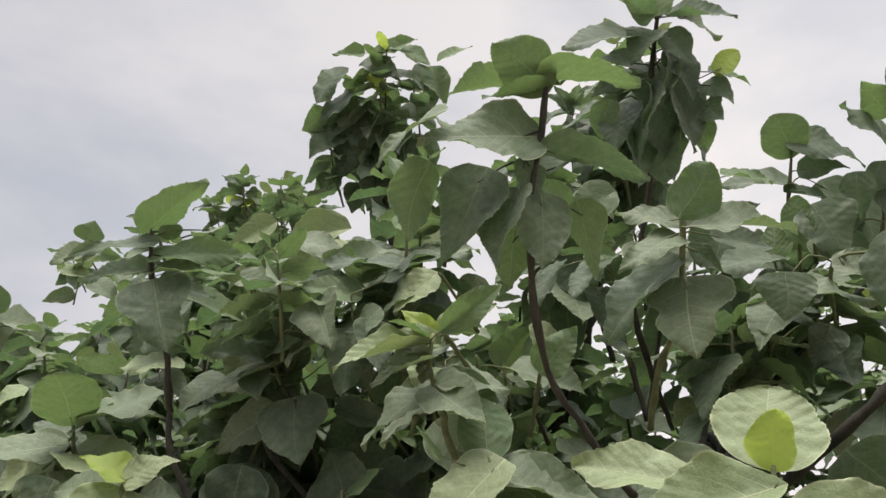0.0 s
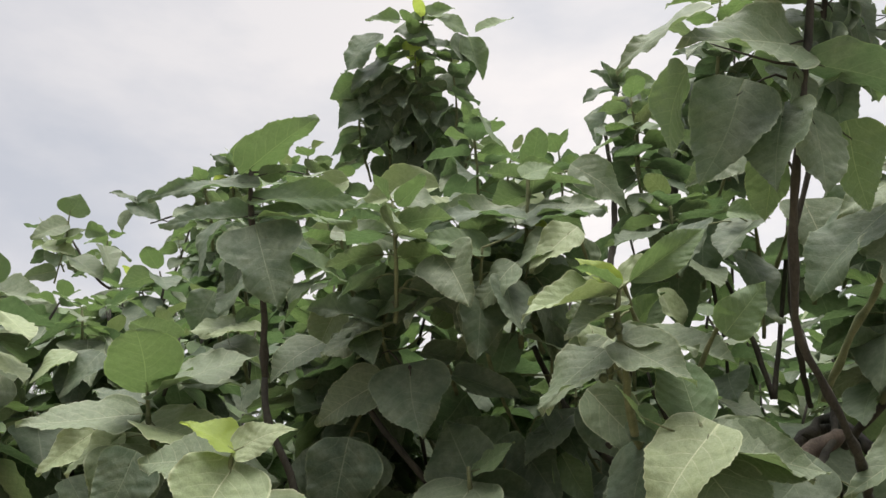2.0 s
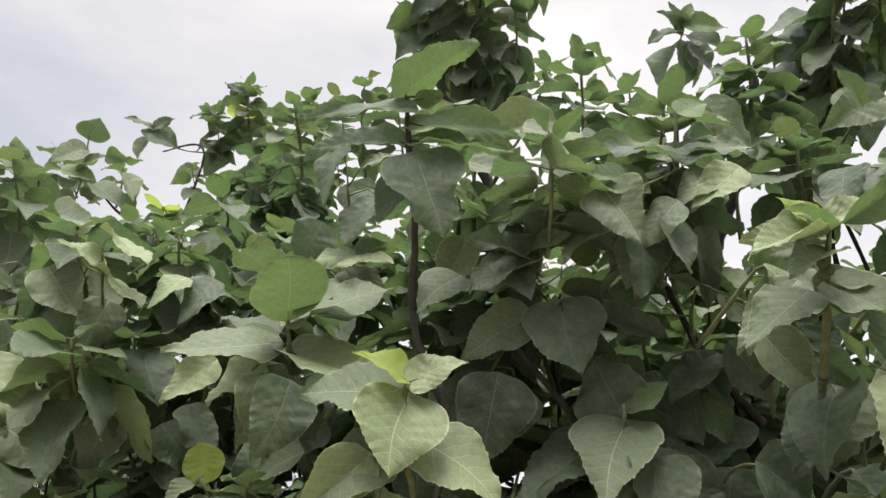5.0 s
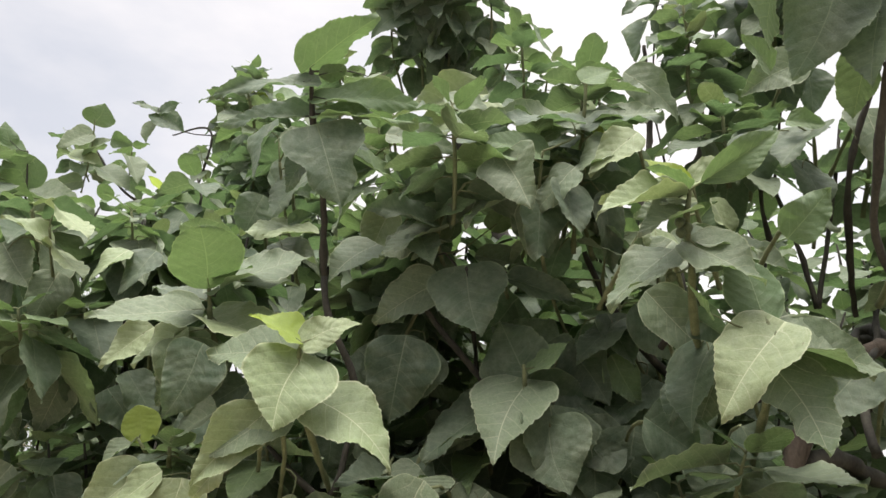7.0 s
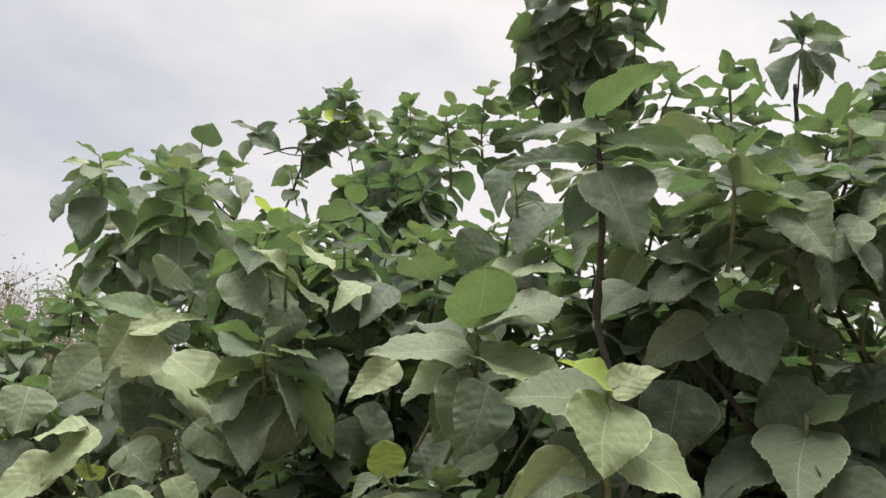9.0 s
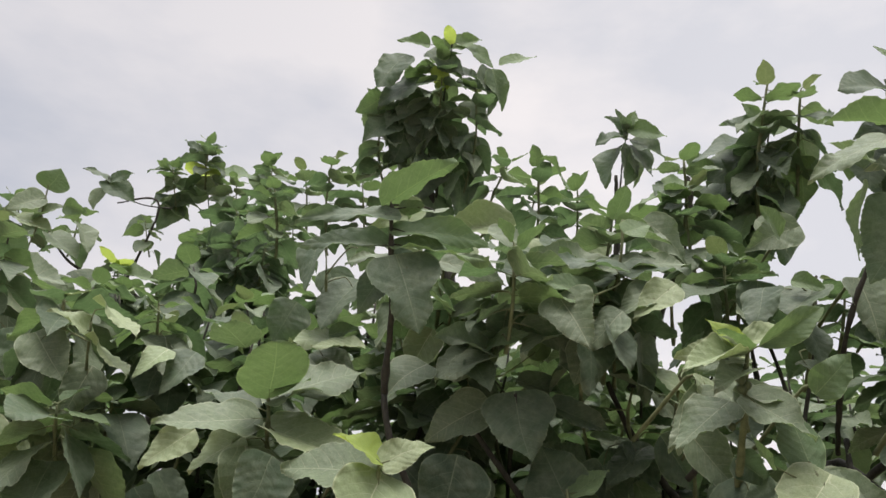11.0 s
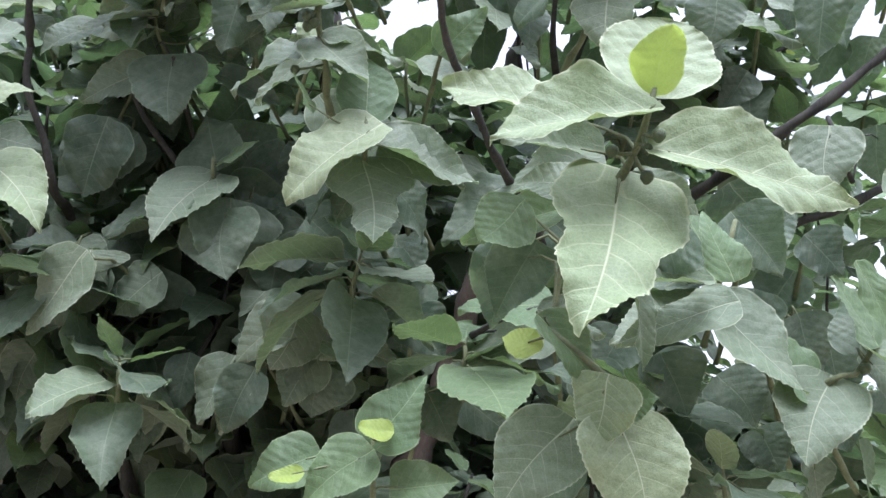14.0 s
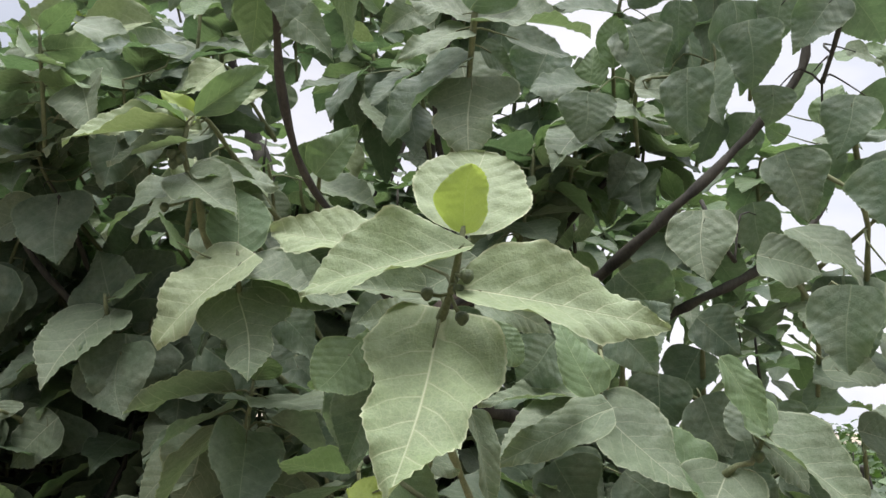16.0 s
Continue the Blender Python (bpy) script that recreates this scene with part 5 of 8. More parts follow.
s.leaf("heart", "pale", (-0.314, 1.915, 2.048), 0.152, 0.095, 118, -24, -12)
s.leaf("heart", "old", (-0.349, 1.920, 2.030), 0.097, 0.079, -162, -43, 18)
s.leaf("heart", "green", (-0.178, 2.005, 2.088), 0.074, 0.064, -115, 58, 101)
s.done()

s = Shoot(fig_a, [(-0.656, 2.392, 2.023), (-0.684, 2.230, 2.176), (-0.700, 2.171, 2.290)], 0.005, 0.003)
s.leaf("heart", "old", (-0.621, 2.173, 2.273), 0.169, 0.138, 119, -55, -19)
s.leaf("heart", "light", (-0.650, 2.211, 2.127), 0.148, 0.092, 121, -8, -30)
s.leaf("heart", "green", (-0.612, 2.056, 2.328), 0.057, 0.054, 38, -72, -137)
s.leaf("heart", "green", (-0.665, 2.208, 2.140), 0.083, 0.052, -129, 11, 81)
s.leaf("heart", "old", (-0.732, 2.151, 2.371), 0.154, 0.126, 138, -66, 9)
s.leaf("heart", "pale", (-0.690, 2.229, 2.057), 0.141, 0.116, 122, -33, -21)
s.leaf("heart", "pale", (-0.691, 2.222, 2.085), 0.147, 0.092, -122, -23, 33)
s.done()

s = Shoot(fig_a, [(-0.355, 2.120, 1.443), (-0.396, 1.994, 1.539), (-0.388, 2.036, 1.573)], 0.005, 0.003)
s.leaf("heart", "old", (-0.404, 1.995, 1.536), 0.127, 0.104, 128, -6, -26)
s.leaf("heart", "pale", (-0.395, 1.994, 1.539), 0.127, 0.104, -129, -30, 49)
s.leaf("heart", "old", (-0.178, 1.953, 1.683), 0.193, 0.158, 92, -35, -26)
s.leaf("heart", "old", (0.044, 2.105, 1.677), 0.161, 0.138, -120, -78, 88)
s.leaf("heart", "old", (-0.331, 2.115, 1.868), 0.084, 0.069, 77, -39, -77)
s.leaf("heart", "old", (-0.403, 2.264, 1.694), 0.149, 0.122, 67, -56, -52)
s.leaf("heart", "old", (-0.727, 2.058, 1.717), 0.114, 0.094, 102, -28, -63)
s.done()

s = Shoot(fig_a, [(0.902, 1.954, 2.080), (0.911, 1.858, 2.214), (0.894, 1.816, 2.292)], 0.005, 0.003)
s.leaf("heart", "green", (0.894, 1.816, 2.297), 0.099, 0.081, 173, 80, 144)
s.leaf("heart", "old", (0.936, 1.827, 2.204), 0.193, 0.159, 108, -36, -20)
s.leaf("heart", "pale", (0.971, 1.817, 2.242), 0.139, 0.087, -130, -17, 38)
s.leaf("heart", "old", (0.893, 1.814, 2.304), 0.185, 0.115, 109, -14, -37)
s.leaf("heart", "green", (1.155, 1.916, 2.147), 0.106, 0.087, -144, 77, 65)
s.leaf("heart", "old", (1.211, 1.696, 2.205), 0.091, 0.075, 32, -78, -107)
s.leaf("heart", "old", (0.766, 1.945, 2.212), 0.105, 0.086, -107, 49, 54)
s.done()

# dusty leaves hanging in the crown's shaded face, mostly coloured dark for that shade
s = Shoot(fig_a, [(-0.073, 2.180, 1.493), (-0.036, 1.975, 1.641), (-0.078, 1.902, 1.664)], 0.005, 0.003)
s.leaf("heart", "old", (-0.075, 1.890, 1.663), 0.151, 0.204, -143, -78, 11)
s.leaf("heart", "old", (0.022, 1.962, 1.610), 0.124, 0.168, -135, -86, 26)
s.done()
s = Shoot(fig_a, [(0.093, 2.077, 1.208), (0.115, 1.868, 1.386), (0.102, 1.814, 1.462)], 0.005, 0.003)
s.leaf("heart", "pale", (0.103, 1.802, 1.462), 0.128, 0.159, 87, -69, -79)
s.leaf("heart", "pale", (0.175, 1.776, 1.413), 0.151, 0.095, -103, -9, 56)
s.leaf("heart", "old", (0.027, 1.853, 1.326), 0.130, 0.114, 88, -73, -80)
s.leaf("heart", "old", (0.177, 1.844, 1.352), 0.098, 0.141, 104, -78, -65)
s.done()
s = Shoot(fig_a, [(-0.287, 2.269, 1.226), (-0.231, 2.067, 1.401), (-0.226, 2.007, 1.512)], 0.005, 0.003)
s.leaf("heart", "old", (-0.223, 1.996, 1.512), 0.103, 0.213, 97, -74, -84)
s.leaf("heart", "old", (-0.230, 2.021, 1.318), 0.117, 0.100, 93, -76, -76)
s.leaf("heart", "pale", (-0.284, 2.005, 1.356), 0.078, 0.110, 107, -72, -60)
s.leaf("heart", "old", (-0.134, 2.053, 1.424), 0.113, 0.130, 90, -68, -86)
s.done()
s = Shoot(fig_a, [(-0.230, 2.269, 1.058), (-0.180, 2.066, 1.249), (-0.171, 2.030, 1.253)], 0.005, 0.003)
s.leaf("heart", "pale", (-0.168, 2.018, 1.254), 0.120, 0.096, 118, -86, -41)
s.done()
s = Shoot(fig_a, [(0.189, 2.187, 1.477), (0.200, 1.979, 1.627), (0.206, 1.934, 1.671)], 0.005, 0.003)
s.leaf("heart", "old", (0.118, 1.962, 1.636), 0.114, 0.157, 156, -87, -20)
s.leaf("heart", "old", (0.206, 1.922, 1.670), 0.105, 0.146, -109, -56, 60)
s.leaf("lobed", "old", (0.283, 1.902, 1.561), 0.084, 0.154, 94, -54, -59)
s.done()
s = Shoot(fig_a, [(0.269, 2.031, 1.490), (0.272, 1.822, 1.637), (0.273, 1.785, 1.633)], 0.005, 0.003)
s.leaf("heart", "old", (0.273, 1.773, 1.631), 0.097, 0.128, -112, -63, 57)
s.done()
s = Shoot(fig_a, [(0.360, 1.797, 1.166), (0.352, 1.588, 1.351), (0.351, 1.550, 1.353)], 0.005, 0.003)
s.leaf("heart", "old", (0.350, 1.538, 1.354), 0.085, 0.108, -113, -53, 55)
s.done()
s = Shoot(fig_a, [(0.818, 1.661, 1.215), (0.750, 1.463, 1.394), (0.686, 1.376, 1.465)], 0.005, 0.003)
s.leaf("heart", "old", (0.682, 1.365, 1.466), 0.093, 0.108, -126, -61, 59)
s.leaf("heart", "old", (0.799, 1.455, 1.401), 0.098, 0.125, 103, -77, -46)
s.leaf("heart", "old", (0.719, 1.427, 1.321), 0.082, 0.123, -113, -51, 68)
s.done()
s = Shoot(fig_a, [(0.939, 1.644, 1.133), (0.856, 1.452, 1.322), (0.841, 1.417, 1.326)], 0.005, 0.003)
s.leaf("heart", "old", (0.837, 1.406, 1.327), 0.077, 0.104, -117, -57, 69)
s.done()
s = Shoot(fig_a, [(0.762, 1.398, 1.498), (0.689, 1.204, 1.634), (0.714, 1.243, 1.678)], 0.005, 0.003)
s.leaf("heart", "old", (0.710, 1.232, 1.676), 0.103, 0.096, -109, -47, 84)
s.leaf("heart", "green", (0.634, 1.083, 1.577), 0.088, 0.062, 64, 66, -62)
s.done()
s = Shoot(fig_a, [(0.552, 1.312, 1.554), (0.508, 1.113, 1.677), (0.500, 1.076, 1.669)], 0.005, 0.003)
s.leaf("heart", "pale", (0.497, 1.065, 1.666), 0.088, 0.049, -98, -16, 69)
s.done()
# dusty leaves of the crown's lower edge
s = Shoot(fig_a, [(-0.622, 2.335, 1.229), (-0.574, 2.131, 1.406), (-0.726, 2.176, 1.480)], 0.005, 0.003)
s.leaf("long", "light", (-0.592, 2.051, 1.445), 0.118, 0.051, 87, -50, -63)
s.leaf("heart", "pale", (-0.515, 2.062, 1.446), 0.168, 0.092, 99, -73, -57)
s.leaf("heart", "pale", (-0.541, 2.069, 1.303), 0.104, 0.096, 89, -57, -79)
s.leaf("heart", "pale", (-0.440, 2.066, 1.362), 0.121, 0.088, 87, -43, -66)
s.leaf("heart", "old", (-0.723, 2.164, 1.481), 0.090, 0.103, 91, -44, -71)
s.done()
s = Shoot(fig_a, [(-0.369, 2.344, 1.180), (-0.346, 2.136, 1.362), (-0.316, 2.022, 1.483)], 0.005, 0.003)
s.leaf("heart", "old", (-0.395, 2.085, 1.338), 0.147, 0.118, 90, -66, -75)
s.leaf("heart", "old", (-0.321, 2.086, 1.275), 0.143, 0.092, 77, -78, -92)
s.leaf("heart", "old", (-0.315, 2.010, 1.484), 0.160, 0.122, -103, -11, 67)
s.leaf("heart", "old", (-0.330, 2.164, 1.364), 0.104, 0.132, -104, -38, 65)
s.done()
s = Shoot(fig_a, [(-0.683, 2.302, 1.001), (-0.629, 2.101, 1.200), (-0.623, 2.043, 1.216)], 0.005, 0.003)
s.leaf("heart", "light", (-0.620, 2.032, 1.217), 0.132, 0.090, 99, -52, -65)
s.leaf("heart", "pale", (-0.613, 2.075, 1.196), 0.120, 0.114, -103, -30, 48)
s.done()
s = Shoot(fig_a, [(-0.838, 2.394, 1.175), (-0.773, 2.195, 1.356), (-0.761, 2.159, 1.358)], 0.005, 0.003)
s.leaf("heart", "pale", (-0.757, 2.148, 1.359), 0.129, 0.117, -103, -22, 49)
s.done()
s = Shoot(fig_a, [(-0.366, 2.194, 1.345), (-0.341, 1.986, 1.510), (-0.340, 1.915, 1.527)], 0.005, 0.003)
s.leaf("heart", "pale", (-0.331, 1.969, 1.492), 0.171, 0.129, 93, -56, -68)
s.leaf("heart", "pale", (-0.339, 1.903, 1.527), 0.046, 0.145, -135, -61, 22)
s.done()
s = Shoot(fig_a, [(-0.152, 2.336, 1.137), (-0.150, 2.126, 1.323), (-0.121, 2.097, 1.374)], 0.005, 0.003)
s.leaf("heart", "old", (-0.178, 2.067, 1.280), 0.118, 0.126, 86, -83, -85)
s.leaf("heart", "old", (-0.121, 2.085, 1.375), 0.089, 0.116, 117, -84, -52)
s.done()
s = Shoot(fig_a, [(0.111, 2.117, 1.212), (0.084, 1.909, 1.392), (0.109, 1.848, 1.468)], 0.005, 0.003)
s.leaf("heart", "pale", (-0.022, 1.894, 1.341), 0.139, 0.114, 104, -68, -52)
s.leaf("heart", "pale", (0.148, 1.847, 1.373), 0.111, 0.125, 99, -64, -51)
s.leaf("heart", "pale", (0.107, 1.836, 1.468), 0.176, 0.117, 87, -44, -61)
s.done()

# leaves before the leaning trunk
s = Shoot(fig_a, [(0.669, 1.644, 1.664), (0.568, 1.465, 1.788), (0.549, 1.433, 1.780)], 0.005, 0.003)
s.leaf("heart", "pale", (0.544, 1.423, 1.777), 0.191, 0.087, 84, -29, -55)
s.done()
s = Shoot(fig_a, [(0.636, 1.948, 1.599), (0.551, 1.759, 1.736), (0.476, 1.703, 1.752)], 0.005, 0.003)
s.leaf("heart", "old", (0.471, 1.692, 1.750), 0.164, 0.132, 89, -42, -58)
s.leaf("heart", "old", (0.591, 1.735, 1.707), 0.130, 0.132, -101, -34, 85)
s.done()
s = Shoot(fig_a, [(0.643, 1.705, 1.314), (0.545, 1.519, 1.482), (0.528, 1.486, 1.482)], 0.005, 0.003)
s.leaf("heart", "pale", (0.522, 1.475, 1.482), 0.194, 0.084, 91, -26, -47)
s.done()
s = Shoot(fig_a, [(0.375, 2.022, 1.338), (0.318, 1.820, 1.503), (0.350, 1.803, 1.554)], 0.005, 0.003)
s.leaf("heart", "old", (0.347, 1.792, 1.554), 0.105, 0.112, 89, -48, -55)
s.leaf("heart", "old", (0.323, 1.755, 1.483), 0.105, 0.116, -103, -44, 73)
s.leaf("heart", "pale", (0.243, 1.768, 1.470), 0.132, 0.120, 86, -38, -59)
s.done()
s = Shoot(fig_a, [(0.291, 1.732, 1.643), (0.236, 1.534, 1.768), (0.226, 1.498, 1.759)], 0.005, 0.003)
s.leaf("heart", "pale", (0.223, 1.487, 1.757), 0.159, 0.107, -102, -16, 73)
s.done()
s = Shoot(fig_a, [(-0.087, 2.307, 1.734), (-0.092, 2.102, 1.861), (-0.118, 2.105, 1.938)], 0.005, 0.003)
s.leaf("heart", "old", (-0.119, 2.093, 1.936), 0.127, 0.163, 75, -41, -85)
s.leaf("heart", "old", (-0.066, 2.012, 1.767), 0.142, 0.176, -94, -17, 78)
s.done()
s = Shoot(fig_a, [(0.158, 1.897, 1.851), (0.124, 1.701, 1.956), (0.118, 1.665, 1.944)], 0.005, 0.003)
s.leaf("heart", "pale", (0.116, 1.654, 1.941), 0.107, 0.103, -100, 15, 62)
s.done()
s = Shoot(fig_a, [(-0.405, 2.263, 1.689), (-0.378, 2.058, 1.820), (-0.316, 1.975, 1.944)], 0.005, 0.003)
s.leaf("heart", "old", (-0.323, 1.990, 1.791), 0.147, 0.150, 77, -52, -86)
s.leaf("heart", "pale", (-0.314, 1.963, 1.941), 0.159, 0.113, 81, -33, -71)
s.leaf("heart", "old", (-0.476, 2.076, 1.699), 0.117, 0.118, -101, 22, 75)
s.done()
s = Shoot(fig_a, [(0.127, 2.144, 1.484), (0.099, 1.937, 1.634), (0.103, 1.818, 1.650)], 0.005, 0.003)
s.leaf("heart", "old", (0.084, 1.969, 1.610), 0.151, 0.129, 83, 0, -65)
s.leaf("heart", "old", (0.102, 1.807, 1.649), 0.120, 0.132, -91, -31, 79)
s.done()
s = Shoot(fig_a, [(-0.689, 2.281, 1.623), (-0.634, 2.081, 1.762), (-0.624, 2.045, 1.756)], 0.005, 0.003)
s.leaf("heart", "pale", (-0.621, 2.033, 1.754), 0.108, 0.097, -97, -4, 58)
s.done()

# leaves along the limbs beside the near shoot
s = Shoot(fig_a, [(0.613, 1.963, 2.232), (0.583, 1.777, 2.310), (0.577, 1.743, 2.294)], 0.005, 0.003)
s.leaf("heart", "pale", (0.576, 1.732, 2.289), 0.147, 0.166, -143, -80, 36)
s.done()
s = Shoot(fig_a, [(0.994, 1.778, 2.120), (0.920, 1.600, 2.205), (0.984, 1.515, 2.199)], 0.005, 0.003)
s.leaf("heart", "old", (0.812, 1.597, 2.171), 0.093, 0.126, 93, -78, -53)
s.leaf("heart", "old", (0.980, 1.505, 2.194), 0.137, 0.108, 55, -87, -75)
s.leaf("heart", "pale", (0.915, 1.572, 2.188), 0.102, 0.073, -102, 1, 69)
s.done()
s = Shoot(fig_a, [(1.180, 1.623, 2.213), (1.086, 1.462, 2.287), (1.068, 1.433, 2.270)], 0.005, 0.003)
s.leaf("heart", "old", (1.063, 1.423, 2.264), 0.119, 0.123, 81, -86, -51)
s.done()
s = Shoot(fig_a, [(1.016, 1.859, 2.297), (0.945, 1.687, 2.371), (0.932, 1.656, 2.353)], 0.005, 0.003)
s.leaf("heart", "old", (0.928, 1.646, 2.348), 0.123, 0.145, -104, -65, 84)
s.done()
s = Shoot(fig_a, [(0.869, 2.116, 2.240), (0.817, 1.931, 2.325), (0.811, 1.882, 2.397)], 0.005, 0.003)
s.leaf("heart", "old", (0.808, 1.872, 2.392), 0.127, 0.156, 79, -68, -76)
s.leaf("heart", "old", (0.801, 1.903, 2.218), 0.141, 0.142, -98, -76, 82)
s.done()
s = Shoot(fig_a, [(0.462, 2.195, 2.277), (0.449, 2.005, 2.360), (0.446, 1.970, 2.344)], 0.005, 0.003)
s.leaf("heart", "old", (0.446, 1.959, 2.339), 0.142, 0.128, 65, -84, -94)
s.done()
s = Shoot(fig_a, [(1.285, 1.448, 1.787), (1.164, 1.286, 1.901), (1.065, 1.328, 1.975)], 0.005, 0.003)
s.leaf("heart", "old", (1.143, 1.154, 1.920), 0.114, 0.143, 114, -80, -13)
s.leaf("heart", "pale", (1.204, 1.270, 1.771), 0.114, 0.090, -108, -37, 81)
s.leaf("heart", "old", (1.058, 1.319, 1.972), 0.110, 0.108, -107, -75, 94)
s.done()
s = Shoot(fig_a, [(1.223, 1.518, 1.597), (1.108, 1.345, 1.734), (1.035, 1.362, 1.815)], 0.005, 0.003)
s.leaf("heart", "old", (1.103, 1.245, 1.739), 0.121, 0.118, 106, -79, -25)
s.leaf("heart", "pale", (1.029, 1.352, 1.813), 0.094, 0.098, -112, -16, 74)
s.leaf("heart", "pale", (1.111, 1.314, 1.628), 0.102, 0.065, -102, -1, 51)
s.done()
s = Shoot(fig_a, [(0.844, 1.514, 1.474), (0.768, 1.319, 1.625), (0.768, 1.292, 1.658)], 0.005, 0.003)
s.leaf("heart", "old", (0.763, 1.281, 1.657), 0.081, 0.097, -111, 42, 80)
s.leaf("long", "green", (0.823, 1.119, 1.618), 0.105, 0.053, -108, -60, 61)
s.leaf("heart", "old", (0.665, 1.418, 1.586), 0.076, 0.091, -101, -10, 69)
s.done()
s = Shoot(fig_a, [(1.368, 1.557, 2.036), (1.251, 1.400, 2.129), (1.229, 1.372, 2.115)], 0.005, 0.003)
s.leaf("heart", "old", (1.223, 1.363, 2.110), 0.109, 0.108, 82, -67, -51)
s.done()
s = Shoot(fig_a, [(1.122, 1.758, 1.589), (1.028, 1.572, 1.731), (1.011, 1.539, 1.725)], 0.005, 0.003)
s.leaf("heart", "old", (1.006, 1.528, 1.724), 0.091, 0.101, -111, -41, 80)
s.done()
s = Shoot(fig_a, [(1.450, 1.707, 1.368), (1.326, 1.538, 1.535), (1.304, 1.507, 1.535)], 0.005, 0.003)
s.leaf("heart", "pale", (1.296, 1.497, 1.535), 0.087, 0.091, -101, -10, 60)
s.done()
s = Shoot(fig_a, [(0.872, 1.737, 1.272), (0.803, 1.539, 1.451), (0.724, 1.491, 1.459)], 0.005, 0.003)
s.leaf("heart", "old", (0.720, 1.479, 1.460), 0.111, 0.118, -108, -44, 73)
s.leaf("heart", "old", (0.853, 1.505, 1.447), 0.100, 0.122, -109, -45, 75)
s.done()
# light leaves low at the thicket's edge
s = Shoot(fig_a, [(-1.712, 2.619, 1.793), (-1.624, 2.431, 1.928), (-1.651, 2.459, 1.988)], 0.005, 0.003)
s.leaf("heart", "light", (-1.609, 2.414, 1.914), 0.123, 0.141, 111, -56, -74)
s.leaf("heart", "light", (-1.656, 2.409, 1.939), 0.175, 0.073, -96, 19, 67)
s.leaf("heart", "green", (-1.646, 2.448, 1.986), 0.155, 0.088, 93, 15, -50)
s.leaf("heart", "light", (-1.501, 2.277, 1.838), 0.225, 0.120, -95, -30, 53)
s.done()
s = Shoot(fig_a, [(-1.733, 2.608, 1.407), (-1.642, 2.418, 1.572), (-1.642, 2.446, 1.633)], 0.005, 0.003)
s.leaf("heart", "light", (-1.604, 2.311, 1.509), 0.159, 0.119, -105, -26, 49)
s.leaf("heart", "pale", (-1.637, 2.435, 1.632), 0.111, 0.130, -93, -39, 49)
s.done()
s = Shoot(fig_a, [(-1.366, 2.612, 1.639), (-1.302, 2.413, 1.784), (-1.337, 2.340, 1.826)], 0.005, 0.003)
s.leaf("heart", "pale", (-1.334, 2.329, 1.824), 0.120, 0.088, -83, -65, 57)
s.leaf("heart", "pale", (-1.240, 2.403, 1.732), 0.128, 0.122, 78, -67, -94)
s.done()
s = Shoot(fig_a, [(-1.031, 2.463, 1.729), (-0.992, 2.260, 1.863), (-0.985, 2.223, 1.857)], 0.005, 0.003)
s.leaf("heart", "light", (-0.983, 2.212, 1.855), 0.137, 0.085, 94, -39, -72)
s.done()
s = Shoot(fig_a, [(-0.943, 2.331, 1.350), (-0.910, 2.124, 1.520), (-0.925, 2.069, 1.526)], 0.005, 0.003)
s.leaf("heart", "light", (-0.923, 2.058, 1.526), 0.180, 0.106, 94, -41, -69)
s.leaf("heart", "pale", (-0.881, 2.091, 1.513), 0.111, 0.144, 96, -75, -72)
s.done()
s = Shoot(fig_a, [(-0.319, 2.330, 1.383), (-0.349, 2.122, 1.550), (-0.354, 2.085, 1.549)], 0.005, 0.003)
s.leaf("heart", "pale", (-0.356, 2.073, 1.549), 0.108, 0.115, -99, -45, 65)
s.done()
s = Shoot(fig_a, [(0.038, 2.276, 1.591), (-0.027, 2.078, 1.737), (-0.062, 2.069, 1.789)], 0.005, 0.003)
s.leaf("heart", "old", (-0.019, 2.004, 1.674), 0.176, 0.190, -64, -87, 123)
s.leaf("heart", "old", (-0.066, 2.058, 1.788), 0.137, 0.169, 101, 38, -90)
s.done()
s = Shoot(fig_a, [(-0.450, 2.389, 1.590), (-0.467, 2.181, 1.736), (-0.469, 2.143, 1.732)], 0.005, 0.003)
s.leaf("heart", "old", (-0.470, 2.131, 1.730), 0.139, 0.120, -97, 21, 62)
s.done()
s = Shoot(fig_a, [(-1.648, 2.810, 1.975), (-1.571, 2.620, 2.098), (-1.526, 2.573, 2.140)], 0.005, 0.003)
s.leaf("heart", "pale", (-1.608, 2.512, 2.136), 0.064, 0.150, 71, -50, -103)
s.leaf("heart", "old", (-1.521, 2.562, 2.137), 0.119, 0.132, -78, -72, 65)
s.leaf("heart", "old", (-1.628, 2.647, 2.016), 0.104, 0.149, 87, -58, -93)
s.leaf("heart", "old", (-1.452, 2.581, 2.059), 0.185, 0.132, -66, -78, 76)
s.done()
s = Shoot(fig_a, [(-1.664, 2.799, 1.600), (-1.584, 2.606, 1.751), (-1.647, 2.613, 1.789)], 0.005, 0.003)
s.leaf("heart", "old", (-1.643, 2.602, 1.788), 0.129, 0.164, 81, -62, -102)
s.leaf("heart", "pale", (-1.486, 2.517, 1.705), 0.148, 0.145, -90, -36, 56)
s.done()
s = Shoot(fig_a, [(-1.366, 2.788, 1.870), (-1.307, 2.591, 1.999), (-1.297, 2.555, 1.991)], 0.005, 0.003)
s.leaf("heart", "pale", (-1.293, 2.544, 1.989), 0.128, 0.131, 80, -65, -89)
s.done()
s = Shoot(fig_a, [(-1.153, 2.604, 1.571), (-1.106, 2.401, 1.722), (-1.097, 2.364, 1.718)], 0.005, 0.003)
s.leaf("heart", "old", (-1.094, 2.352, 1.717), 0.118, 0.123, -87, -56, 64)
s.done()
